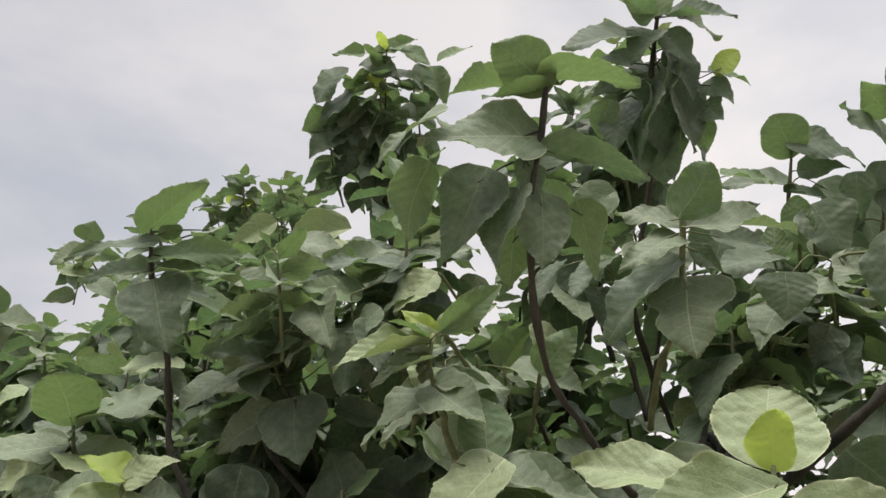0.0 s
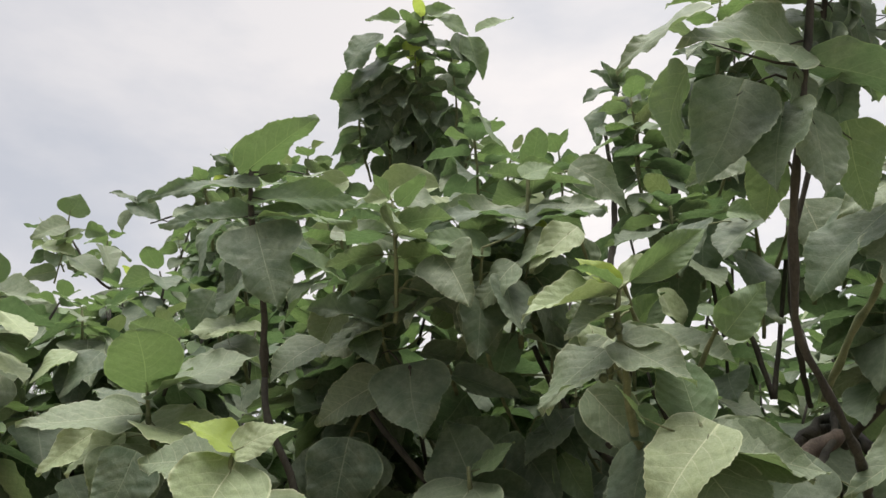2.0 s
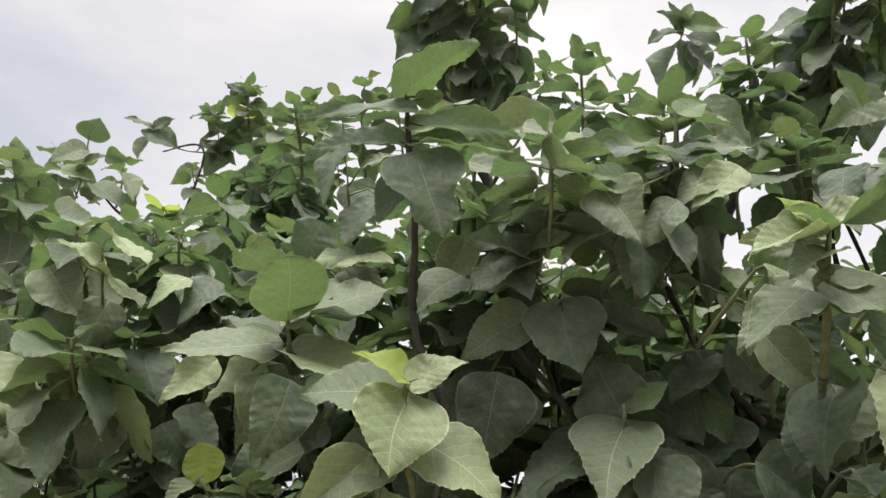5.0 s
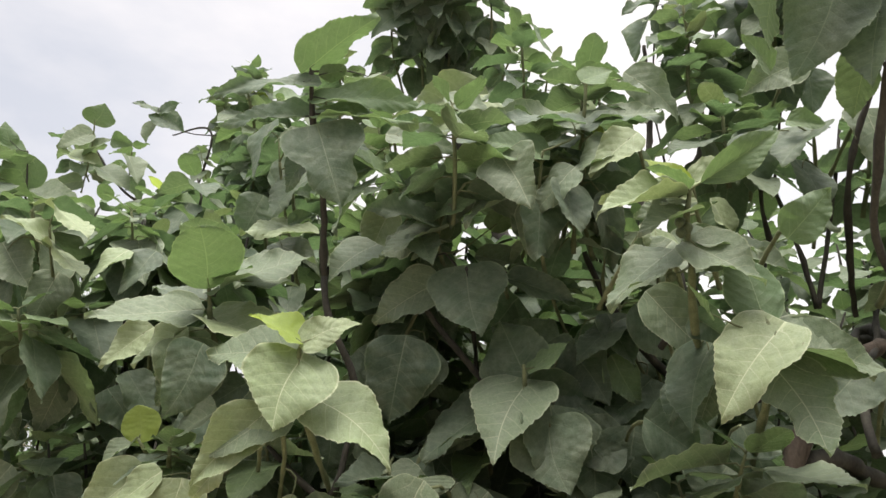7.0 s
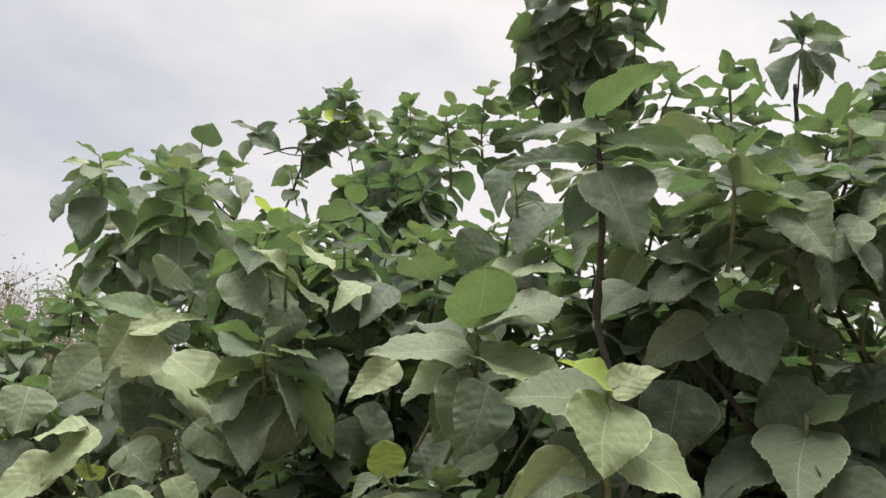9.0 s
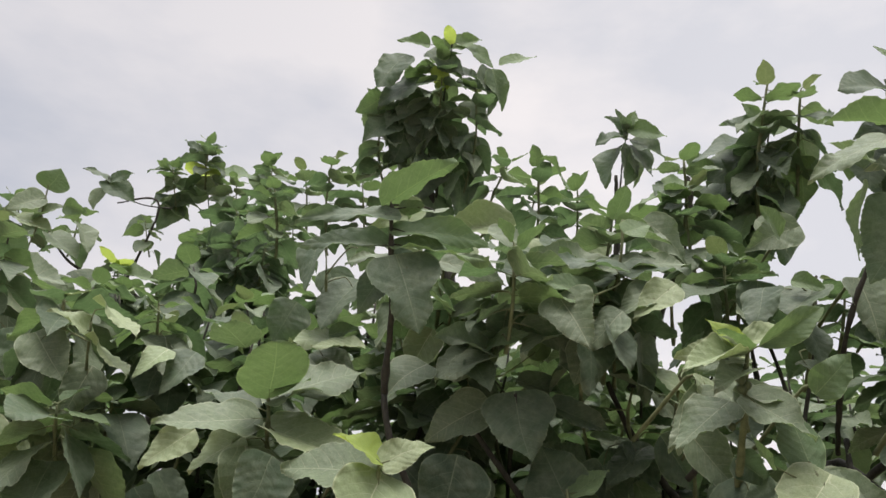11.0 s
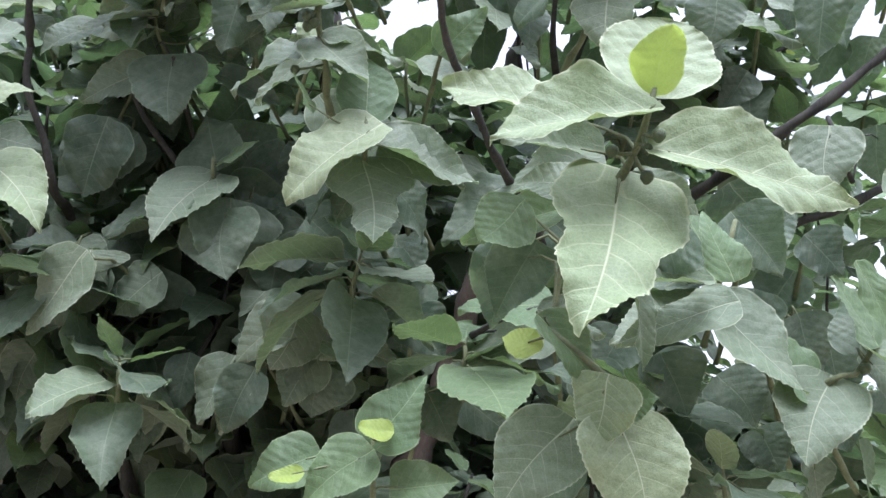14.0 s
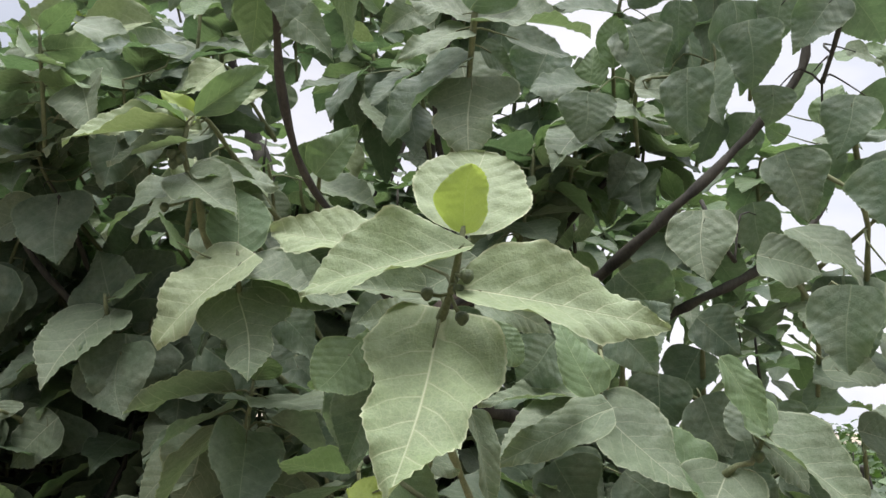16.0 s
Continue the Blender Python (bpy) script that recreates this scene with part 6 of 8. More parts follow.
s = Shoot(fig_a, [(-1.344, 2.630, 1.344), (-1.282, 2.429, 1.515), (-1.337, 2.417, 1.527)], 0.005, 0.003)
s.leaf("heart", "pale", (-1.333, 2.405, 1.527), 0.115, 0.127, 95, -60, -77)
s.leaf("heart", "old", (-1.201, 2.358, 1.503), 0.114, 0.127, -81, -70, 64)
s.done()

# dark leaves under the limbs, added there as a dark backing
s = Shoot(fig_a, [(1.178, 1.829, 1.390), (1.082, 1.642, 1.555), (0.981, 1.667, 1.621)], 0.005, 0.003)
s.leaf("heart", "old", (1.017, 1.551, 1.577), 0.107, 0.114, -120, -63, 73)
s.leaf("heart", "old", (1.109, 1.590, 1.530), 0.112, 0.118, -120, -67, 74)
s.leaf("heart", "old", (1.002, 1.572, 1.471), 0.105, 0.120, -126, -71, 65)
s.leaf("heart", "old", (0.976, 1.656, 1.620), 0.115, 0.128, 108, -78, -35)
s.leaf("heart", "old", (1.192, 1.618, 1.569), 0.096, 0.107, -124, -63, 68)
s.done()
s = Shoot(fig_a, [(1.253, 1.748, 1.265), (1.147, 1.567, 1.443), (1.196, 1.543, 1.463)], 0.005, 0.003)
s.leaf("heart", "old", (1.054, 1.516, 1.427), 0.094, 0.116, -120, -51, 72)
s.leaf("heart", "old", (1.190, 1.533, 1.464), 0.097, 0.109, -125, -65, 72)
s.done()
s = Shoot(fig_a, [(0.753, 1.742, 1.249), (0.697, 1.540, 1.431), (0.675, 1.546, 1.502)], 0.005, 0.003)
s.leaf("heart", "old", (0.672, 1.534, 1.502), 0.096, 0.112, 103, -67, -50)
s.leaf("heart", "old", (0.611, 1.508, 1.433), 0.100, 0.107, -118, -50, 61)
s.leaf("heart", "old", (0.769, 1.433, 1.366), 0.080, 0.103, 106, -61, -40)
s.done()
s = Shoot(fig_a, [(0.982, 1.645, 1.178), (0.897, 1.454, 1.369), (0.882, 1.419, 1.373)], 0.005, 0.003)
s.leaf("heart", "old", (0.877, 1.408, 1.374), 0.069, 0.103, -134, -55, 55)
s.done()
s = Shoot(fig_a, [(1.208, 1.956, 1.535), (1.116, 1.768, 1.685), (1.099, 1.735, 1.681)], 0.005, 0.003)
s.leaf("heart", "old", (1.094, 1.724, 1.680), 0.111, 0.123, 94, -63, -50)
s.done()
# dusty leaves low on the crown's edge, coloured paler to stand for light
s = Shoot(fig_a, [(-0.846, 2.283, 1.321), (-0.795, 2.079, 1.490), (-0.695, 2.092, 1.556)], 0.005, 0.003)
s.leaf("heart", "light", (-0.813, 1.972, 1.506), 0.124, 0.122, 146, -81, -30)
s.leaf("heart", "light", (-0.867, 1.975, 1.524), 0.142, 0.073, 85, -34, -64)
s.leaf("heart", "pale", (-0.761, 2.095, 1.371), 0.124, 0.099, 92, -63, -74)
s.leaf("heart", "old", (-0.692, 2.081, 1.556), 0.137, 0.124, -104, -38, 55)
s.done()
s = Shoot(fig_a, [(-0.642, 2.150, 1.403), (-0.608, 1.943, 1.563), (-0.618, 1.869, 1.651)], 0.005, 0.003)
s.leaf("heart", "light", (-0.616, 1.857, 1.650), 0.230, 0.102, 86, -43, -69)
s.leaf("heart", "light", (-0.585, 1.930, 1.471), 0.164, 0.072, 82, -41, -61)
s.done()
s = Shoot(fig_a, [(-0.912, 2.247, 1.665), (-0.855, 2.048, 1.801), (-0.845, 2.012, 1.795)], 0.005, 0.003)
s.leaf("heart", "pale", (-0.841, 2.000, 1.793), 0.150, 0.163, -100, -80, 51)
s.done()
s = Shoot(fig_a, [(-0.566, 2.247, 1.162), (-0.541, 2.039, 1.346), (-0.580, 1.953, 1.411)], 0.005, 0.003)
s.leaf("heart", "light", (-0.578, 1.941, 1.412), 0.143, 0.077, 88, -79, -69)
s.leaf("heart", "pale", (-0.583, 1.982, 1.313), 0.132, 0.086, 90, -46, -62)
s.leaf("heart", "pale", (-0.535, 2.008, 1.362), 0.120, 0.085, 92, -46, -61)
s.leaf("heart", "pale", (-0.443, 2.027, 1.310), 0.121, 0.120, 96, -74, -67)
s.done()
s = Shoot(fig_a, [(-0.998, 2.342, 1.089), (-0.936, 2.143, 1.279), (-0.951, 2.155, 1.397)], 0.005, 0.003)
s.leaf("heart", "light", (-0.957, 2.066, 1.282), 0.142, 0.102, -109, -2, 52)
s.leaf("heart", "pale", (-0.859, 2.076, 1.171), 0.080, 0.095, 104, -51, -61)
s.leaf("heart", "pale", (-0.947, 2.144, 1.399), 0.093, 0.115, 105, -67, -66)
s.done()
s = Shoot(fig_a, [(-0.728, 2.267, 1.005), (-0.688, 2.063, 1.204), (-0.681, 2.026, 1.210)], 0.005, 0.003)
s.leaf("heart", "light", (-0.679, 2.014, 1.211), 0.116, 0.077, 93, -38, -59)
s.done()
s = Shoot(fig_a, [(-0.271, 2.151, 1.337), (-0.275, 1.941, 1.504), (-0.344, 1.864, 1.508)], 0.005, 0.003)
s.leaf("heart", "pale", (-0.344, 1.852, 1.508), 0.188, 0.130, 88, -60, -73)
s.leaf("heart", "pale", (-0.208, 1.929, 1.498), 0.120, 0.127, 92, -48, -56)
s.done()
s = Shoot(fig_a, [(-0.385, 2.217, 1.679), (-0.378, 2.010, 1.812), (-0.377, 1.973, 1.805)], 0.005, 0.003)
s.leaf("heart", "old", (-0.376, 1.961, 1.803), 0.168, 0.163, 79, -79, -85)
s.done()
s = Shoot(fig_a, [(-0.556, 2.300, 1.496), (-0.533, 2.092, 1.647), (-0.528, 2.055, 1.644)], 0.005, 0.003)
s.leaf("heart", "old", (-0.527, 2.043, 1.643), 0.110, 0.124, 125, -83, -42)
s.done()

# leaves round the figs of the upright shoot
s = Shoot(fig_a, [(0.226, 1.731, 1.902), (0.115, 1.563, 2.012), (0.095, 1.514, 2.026)], 0.005, 0.003)
s.leaf("heart", "light", (0.074, 1.503, 1.999), 0.153, 0.066, 97, -6, -57)
s.leaf("heart", "pale", (0.096, 1.541, 2.006), 0.100, 0.062, 84, -16, -55)
s.leaf("long", "fresh", (0.081, 1.507, 2.019), 0.087, 0.044, 88, 38, -84)
s.leaf("long", "light", (0.088, 1.505, 2.023), 0.123, 0.056, -107, 29, 53)
s.leaf("heart", "pale", (0.103, 1.561, 1.939), 0.130, 0.084, -104, -25, 76)
s.done()
s = Shoot(fig_a, [(0.206, 1.822, 1.834), (0.100, 1.648, 1.953), (0.081, 1.616, 1.944)], 0.005, 0.003)
s.leaf("heart", "pale", (0.075, 1.606, 1.941), 0.154, 0.084, 87, -45, -55)
s.done()
s = Shoot(fig_a, [(0.217, 1.953, 1.754), (0.116, 1.773, 1.884), (0.097, 1.741, 1.877)], 0.005, 0.003)
s.leaf("heart", "pale", (0.091, 1.730, 1.875), 0.156, 0.107, -95, -46, 90)
s.done()
s = Shoot(fig_a, [(0.358, 1.874, 1.637), (0.240, 1.703, 1.781), (0.218, 1.672, 1.776)], 0.005, 0.003)
s.leaf("heart", "pale", (0.212, 1.662, 1.775), 0.157, 0.125, 81, -63, -55)
s.done()
# leaves of the crown's middle, some hanging dark
s = Shoot(fig_a, [(0.068, 2.066, 2.041), (-0.012, 1.884, 2.143), (0.009, 1.899, 2.151)], 0.005, 0.003)
s.leaf("heart", "old", (-0.111, 1.856, 2.095), 0.117, 0.116, -88, -77, 106)
s.leaf("heart", "old", (0.004, 1.888, 2.147), 0.107, 0.088, -76, -74, 121)
s.leaf("long", "old", (0.038, 1.849, 2.123), 0.168, 0.073, -56, -80, 126)
s.leaf("heart", "pale", (-0.056, 1.771, 2.143), 0.121, 0.085, 86, -43, -62)
s.done()
s = Shoot(fig_a, [(0.187, 1.963, 2.148), (0.094, 1.792, 2.239), (0.078, 1.761, 2.225)], 0.005, 0.003)
s.leaf("heart", "light", (0.072, 1.751, 2.220), 0.121, 0.086, 81, -39, -61)
s.done()
s = Shoot(fig_a, [(0.166, 2.274, 1.667), (0.082, 2.083, 1.811), (0.103, 2.083, 1.861)], 0.005, 0.003)
s.leaf("heart", "old", (-0.002, 2.051, 1.767), 0.205, 0.140, -92, -45, 99)
s.leaf("heart", "green", (0.089, 1.990, 1.789), 0.116, 0.080, -89, -57, 96)
s.leaf("heart", "old", (0.098, 2.072, 1.859), 0.139, 0.117, 77, -44, -78)
s.done()
s = Shoot(fig_a, [(0.250, 2.157, 1.770), (0.155, 1.974, 1.903), (0.137, 1.941, 1.896)], 0.005, 0.003)
s.leaf("heart", "old", (0.132, 1.930, 1.894), 0.147, 0.105, -88, -51, 105)
s.done()
s = Shoot(fig_a, [(-0.085, 2.229, 1.569), (-0.150, 2.030, 1.721), (-0.161, 1.994, 1.718)], 0.005, 0.003)
s.leaf("heart", "old", (-0.165, 1.982, 1.717), 0.213, 0.117, 83, -38, -67)
s.done()
s = Shoot(fig_a, [(-0.261, 2.272, 2.018), (-0.305, 2.077, 2.126), (-0.371, 2.007, 2.168)], 0.005, 0.003)
s.leaf("heart", "old", (-0.291, 2.024, 2.107), 0.109, 0.072, 88, 17, -95)
s.leaf("long", "green", (-0.300, 2.024, 2.112), 0.118, 0.053, -107, 28, 77)
s.leaf("heart", "pale", (-0.373, 1.995, 2.164), 0.172, 0.065, -101, 10, 49)
s.leaf("heart", "old", (-0.323, 2.099, 2.083), 0.101, 0.101, -87, -65, 100)
s.leaf("heart", "light", (-0.288, 2.008, 2.089), 0.115, 0.069, 88, -41, -66)
s.done()
s = Shoot(fig_a, [(-0.381, 2.226, 2.201), (-0.413, 2.035, 2.290), (-0.414, 1.992, 2.298)], 0.005, 0.003)
s.leaf("long", "green", (-0.425, 1.997, 2.247), 0.118, 0.049, -90, -53, 75)
s.leaf("heart", "pale", (-0.416, 1.981, 2.294), 0.159, 0.081, -102, -11, 68)
s.done()
s = Shoot(fig_a, [(-0.195, 2.168, 2.231), (-0.245, 1.983, 2.317), (-0.255, 1.949, 2.302)], 0.005, 0.003)
s.leaf("heart", "old", (-0.257, 1.939, 2.297), 0.167, 0.104, -101, -24, 83)
s.done()
s = Shoot(fig_a, [(-0.098, 2.214, 1.876), (-0.160, 2.020, 1.996), (-0.203, 2.010, 2.019)], 0.005, 0.003)
s.leaf("heart", "old", (-0.142, 1.947, 1.953), 0.144, 0.070, -101, -16, 69)
s.leaf("heart", "pale", (-0.207, 1.999, 2.017), 0.129, 0.078, -104, -9, 50)
s.done()
s = Shoot(fig_a, [(-0.345, 2.414, 1.840), (-0.379, 2.211, 1.967), (-0.432, 2.198, 1.989)], 0.005, 0.003)
s.leaf("heart", "old", (-0.434, 2.186, 1.986), 0.129, 0.125, -89, -54, 90)
s.leaf("heart", "old", (-0.341, 2.140, 1.928), 0.119, 0.111, -96, -40, 82)
s.done()
s = Shoot(fig_a, [(-0.429, 2.346, 1.663), (-0.456, 2.139, 1.806), (-0.461, 2.102, 1.801)], 0.005, 0.003)
s.leaf("heart", "old", (-0.463, 2.090, 1.799), 0.146, 0.127, -96, -47, 81)
s.done()
s = Shoot(fig_a, [(-0.686, 2.464, 2.237), (-0.687, 2.269, 2.330), (-0.687, 2.233, 2.316)], 0.005, 0.003)
s.leaf("heart", "old", (-0.687, 2.222, 2.312), 0.117, 0.112, -88, -58, 84)
s.done()
s = Shoot(fig_a, [(-0.777, 2.605, 2.160), (-0.770, 2.406, 2.264), (-0.768, 2.370, 2.251)], 0.005, 0.003)
s.leaf("heart", "old", (-0.768, 2.358, 2.248), 0.119, 0.126, 70, -63, -98)
s.done()
# bunch of leaves hanging close together, all coloured dark for its shade
s = Shoot(fig_b, [(-0.974, 3.934, 2.877), (-0.959, 3.740, 2.968), (-0.892, 3.680, 3.005)], 0.005, 0.003)
s.leaf("heart", "old", (-1.045, 3.692, 2.992), 0.171, 0.119, 21, -82, -158)
s.leaf("heart", "old", (-0.870, 3.731, 2.794), 0.174, 0.138, -66, -77, 109)
s.leaf("heart", "old", (-1.060, 3.695, 2.989), 0.215, 0.153, 36, -77, -136)
s.leaf("heart", "old", (-0.909, 3.682, 2.969), 0.199, 0.152, 32, -79, -136)
s.leaf("heart", "old", (-0.891, 3.669, 3.000), 0.200, 0.135, -30, -81, 144)
s.done()
s = Shoot(fig_b, [(-0.971, 3.974, 2.850), (-0.957, 3.779, 2.943), (-0.870, 3.827, 3.033)], 0.005, 0.003)
s.leaf("heart", "old", (-0.988, 3.683, 2.995), 0.216, 0.138, -68, -72, 107)
s.leaf("heart", "old", (-0.877, 3.712, 2.859), 0.211, 0.136, -65, -74, 108)
s.leaf("heart", "old", (-0.952, 3.709, 2.898), 0.183, 0.147, 55, -74, -132)
s.leaf("heart", "old", (-1.080, 3.744, 2.840), 0.191, 0.136, 36, -79, -145)
s.leaf("heart", "old", (-0.869, 3.816, 3.029), 0.180, 0.147, 22, -81, -156)
s.done()
s = Shoot(fig_b, [(-1.042, 4.124, 2.803), (-1.024, 3.928, 2.900), (-1.100, 3.862, 3.017)], 0.005, 0.003)
s.leaf("heart", "old", (-1.016, 3.889, 2.858), 0.198, 0.156, 33, -79, -152)
s.leaf("heart", "old", (-1.099, 3.851, 3.013), 0.208, 0.131, -58, -76, 113)
s.leaf("heart", "old", (-1.066, 3.868, 2.944), 0.217, 0.165, 54, -71, -116)
s.leaf("heart", "old", (-0.918, 3.895, 2.798), 0.196, 0.165, 61, -69, -111)
s.leaf("heart", "old", (-0.999, 3.905, 2.801), 0.214, 0.133, -34, -80, 139)
s.done()
s = Shoot(fig_b, [(-1.028, 4.140, 2.949), (-1.011, 3.946, 3.040), (-0.962, 3.975, 3.103)], 0.005, 0.003)
s.leaf("heart", "old", (-1.007, 3.830, 3.043), 0.224, 0.133, 13, -80, -172)
s.leaf("heart", "old", (-1.105, 3.846, 3.030), 0.193, 0.133, -64, -75, 112)
s.leaf("heart", "old", (-0.869, 3.838, 2.959), 0.174, 0.123, 55, -75, -129)
s.leaf("heart", "old", (-0.961, 3.964, 3.099), 0.214, 0.144, 57, -70, -112)
s.leaf("heart", "old", (-1.093, 4.020, 2.976), 0.199, 0.171, -61, -76, 107)
s.done()
s = Shoot(fig_b, [(-1.003, 4.239, 2.928), (-0.988, 4.044, 3.022), (-1.009, 3.976, 3.120)], 0.005, 0.003)
s.leaf("heart", "old", (-1.066, 4.004, 3.015), 0.211, 0.143, 57, -70, -115)
s.leaf("heart", "old", (-0.913, 3.992, 2.991), 0.201, 0.136, 60, -69, -124)
s.leaf("heart", "old", (-1.059, 4.048, 2.873), 0.185, 0.168, 58, -72, -120)
s.leaf("heart", "old", (-0.874, 3.977, 3.023), 0.219, 0.166, -67, -73, 101)
s.leaf("heart", "old", (-1.008, 3.965, 3.116), 0.231, 0.171, 38, -76, -131)
s.done()
s = Shoot(fig_b, [(-1.015, 4.263, 2.855), (-0.999, 4.067, 2.953), (-1.037, 4.036, 2.942)], 0.005, 0.003)
s.leaf("heart", "old", (-1.036, 4.025, 2.938), 0.216, 0.163, -60, -75, 108)
s.leaf("heart", "old", (-0.955, 4.016, 2.932), 0.234, 0.165, 31, -77, -154)
s.done()

# level leaves of the crown's inner side, many coloured light to brighten it
s = Shoot(fig_a, [(-0.291, 2.469, 2.433), (-0.243, 2.283, 2.517), (-0.188, 2.211, 2.528)], 0.005, 0.003)
s.leaf("long", "light", (-0.185, 2.200, 2.523), 0.260, 0.097, 80, -6, -69)
s.leaf("heart", "light", (-0.279, 2.278, 2.469), 0.136, 0.091, 75, -28, -86)
s.done()
s = Shoot(fig_a, [(-0.092, 2.318, 2.298), (-0.057, 2.128, 2.386), (-0.047, 2.064, 2.385)], 0.005, 0.003)
s.leaf("long", "light", (-0.045, 2.053, 2.381), 0.240, 0.090, 83, 12, -66)
s.leaf("heart", "pale", (-0.053, 2.112, 2.352), 0.133, 0.076, 77, -19, -74)
s.done()
s = Shoot(fig_a, [(-0.429, 2.349, 2.068), (-0.365, 2.158, 2.176), (-0.370, 2.149, 2.224)], 0.005, 0.003)
s.leaf("long", "green", (-0.366, 2.138, 2.221), 0.137, 0.076, -107, 33, 86)
s.leaf("heart", "light", (-0.422, 2.111, 2.143), 0.120, 0.098, 57, -63, -110)
s.leaf("heart", "pale", (-0.261, 2.090, 2.122), 0.127, 0.098, 77, -20, -77)
s.done()
s = Shoot(fig_a, [(-0.112, 2.114, 2.011), (-0.071, 1.918, 2.116), (-0.038, 1.914, 2.110)], 0.005, 0.003)
s.leaf("heart", "pale", (-0.086, 1.841, 2.095), 0.119, 0.103, 90, -67, -89)
s.leaf("heart", "pale", (-0.035, 1.903, 2.106), 0.114, 0.087, -97, -10, 60)
s.done()
s = Shoot(fig_a, [(0.026, 1.881, 1.883), (0.058, 1.682, 1.993), (0.064, 1.646, 1.982)], 0.005, 0.003)
s.leaf("heart", "light", (0.066, 1.634, 1.979), 0.073, 0.124, -140, -70, 6)
s.done()
s = Shoot(fig_a, [(-0.513, 2.522, 2.433), (-0.450, 2.339, 2.521), (-0.438, 2.339, 2.595)], 0.005, 0.003)
s.leaf("heart", "light", (-0.434, 2.329, 2.590), 0.155, 0.085, 76, -24, -87)
s.leaf("heart", "light", (-0.436, 2.263, 2.413), 0.151, 0.093, 72, -37, -91)
s.done()
s = Shoot(fig_a, [(0.107, 2.333, 2.456), (0.124, 2.146, 2.532), (0.172, 2.052, 2.521)], 0.005, 0.003)
s.leaf("heart", "pale", (0.173, 2.041, 2.516), 0.174, 0.114, -91, -33, 76)
s.leaf("heart", "light", (0.083, 2.162, 2.503), 0.116, 0.109, 71, -41, -91)
s.done()
s = Shoot(fig_a, [(0.297, 2.303, 2.023), (0.297, 2.103, 2.131), (0.298, 2.066, 2.120)], 0.005, 0.003)
s.leaf("long", "green", (0.298, 2.055, 2.117), 0.135, 0.094, -114, 51, 94)
s.done()
s = Shoot(fig_a, [(0.555, 2.112, 2.450), (0.531, 1.930, 2.519), (0.527, 1.897, 2.500)], 0.005, 0.003)
s.leaf("heart", "pale", (0.526, 1.887, 2.494), 0.147, 0.102, 75, -25, -84)
s.done()
s = Shoot(fig_a, [(0.980, 1.886, 2.224), (0.910, 1.708, 2.306), (0.897, 1.676, 2.290)], 0.005, 0.003)
s.leaf("round", "green", (0.894, 1.666, 2.285), 0.101, 0.072, 161, 78, 162)
s.done()
s = Shoot(fig_a, [(-0.469, 2.359, 1.714), (-0.400, 2.163, 1.853), (-0.388, 2.128, 1.847)], 0.005, 0.003)
s.leaf("heart", "pale", (-0.384, 2.117, 1.845), 0.076, 0.101, 61, -59, -113)
s.done()

# fresh leaves beside the near limb
s = Shoot(fig_a, [(0.293, 1.818, 1.874), (0.295, 1.617, 1.982), (0.295, 1.581, 1.971)], 0.005, 0.003)
s.leaf("heart", "green", (0.295, 1.570, 1.968), 0.106, 0.079, -128, 45, 118)
s.done()
# dusty wavy leaf and a dark heart under the light leaves
s = Shoot(fig_a, [(-0.676, 2.074, 1.487), (-0.647, 1.866, 1.643), (-0.642, 1.829, 1.640)], 0.005, 0.003)
s.leaf("long", "light", (-0.640, 1.817, 1.640), 0.183, 0.101, 97, -44, -75)
s.done()
s = Shoot(fig_a, [(-0.848, 2.168, 1.635), (-0.803, 1.965, 1.776), (-0.795, 1.928, 1.771)], 0.005, 0.003)
s.leaf("heart", "old", (-0.792, 1.917, 1.769), 0.147, 0.126, 120, -66, -72)
s.done()

# the left part of the trees behind
s = Shoot(fig_b, [(-1.934, 3.796, 2.076), (-1.916, 3.565, 2.374), (-1.887, 3.459, 2.588), (-1.889, 3.413, 2.769)], 0.005, 0.003, BARK)
s.leaf("heart", "green", (-1.870, 3.423, 2.729), 0.183, 0.173, 68, -55, -133)
s.leaf("heart", "green", (-1.947, 3.424, 2.731), 0.206, 0.169, 98, 32, -38)
s.leaf("heart", "green", (-1.960, 3.407, 2.798), 0.095, 0.078, 134, 70, -104)
s.leaf("heart", "pale", (-1.899, 3.459, 2.588), 0.304, 0.189, 103, -8, -39)
s.leaf("heart", "pale", (-1.921, 3.469, 2.553), 0.254, 0.208, 102, -33, -46)
s.leaf("heart", "pale", (-1.953, 3.484, 2.495), 0.205, 0.184, 112, -63, -94)
s.leaf("heart", "light", (-1.909, 3.468, 2.553), 0.247, 0.203, -105, -36, 38)
s.leaf("heart", "pale", (-1.876, 3.459, 2.589), 0.273, 0.170, -106, -11, 37)
s.leaf("heart", "pale", (-1.891, 3.505, 2.407), 0.210, 0.219, -111, -58, 63)
s.leaf("heart", "pale", (-2.006, 3.514, 2.380), 0.242, 0.207, -106, -63, 63)
s.leaf("heart", "pale", (-1.753, 3.490, 2.458), 0.228, 0.187, -119, -75, 20)
s.leaf("heart", "light", (-2.080, 3.493, 2.468), 0.186, 0.153, 111, -31, -62)
s.leaf("heart", "pale", (-2.108, 3.471, 2.557), 0.160, 0.100, 116, -28, -57)
s.leaf("heart", "green", (-2.023, 3.420, 2.753), 0.045, 0.046, 83, -23, -120)
s.leaf("heart", "pale", (-1.734, 3.466, 2.549), 0.213, 0.174, -109, -46, 55)
s.leaf("heart", "pale", (-1.795, 3.514, 2.365), 0.252, 0.207, -108, -71, 35)
s.done()

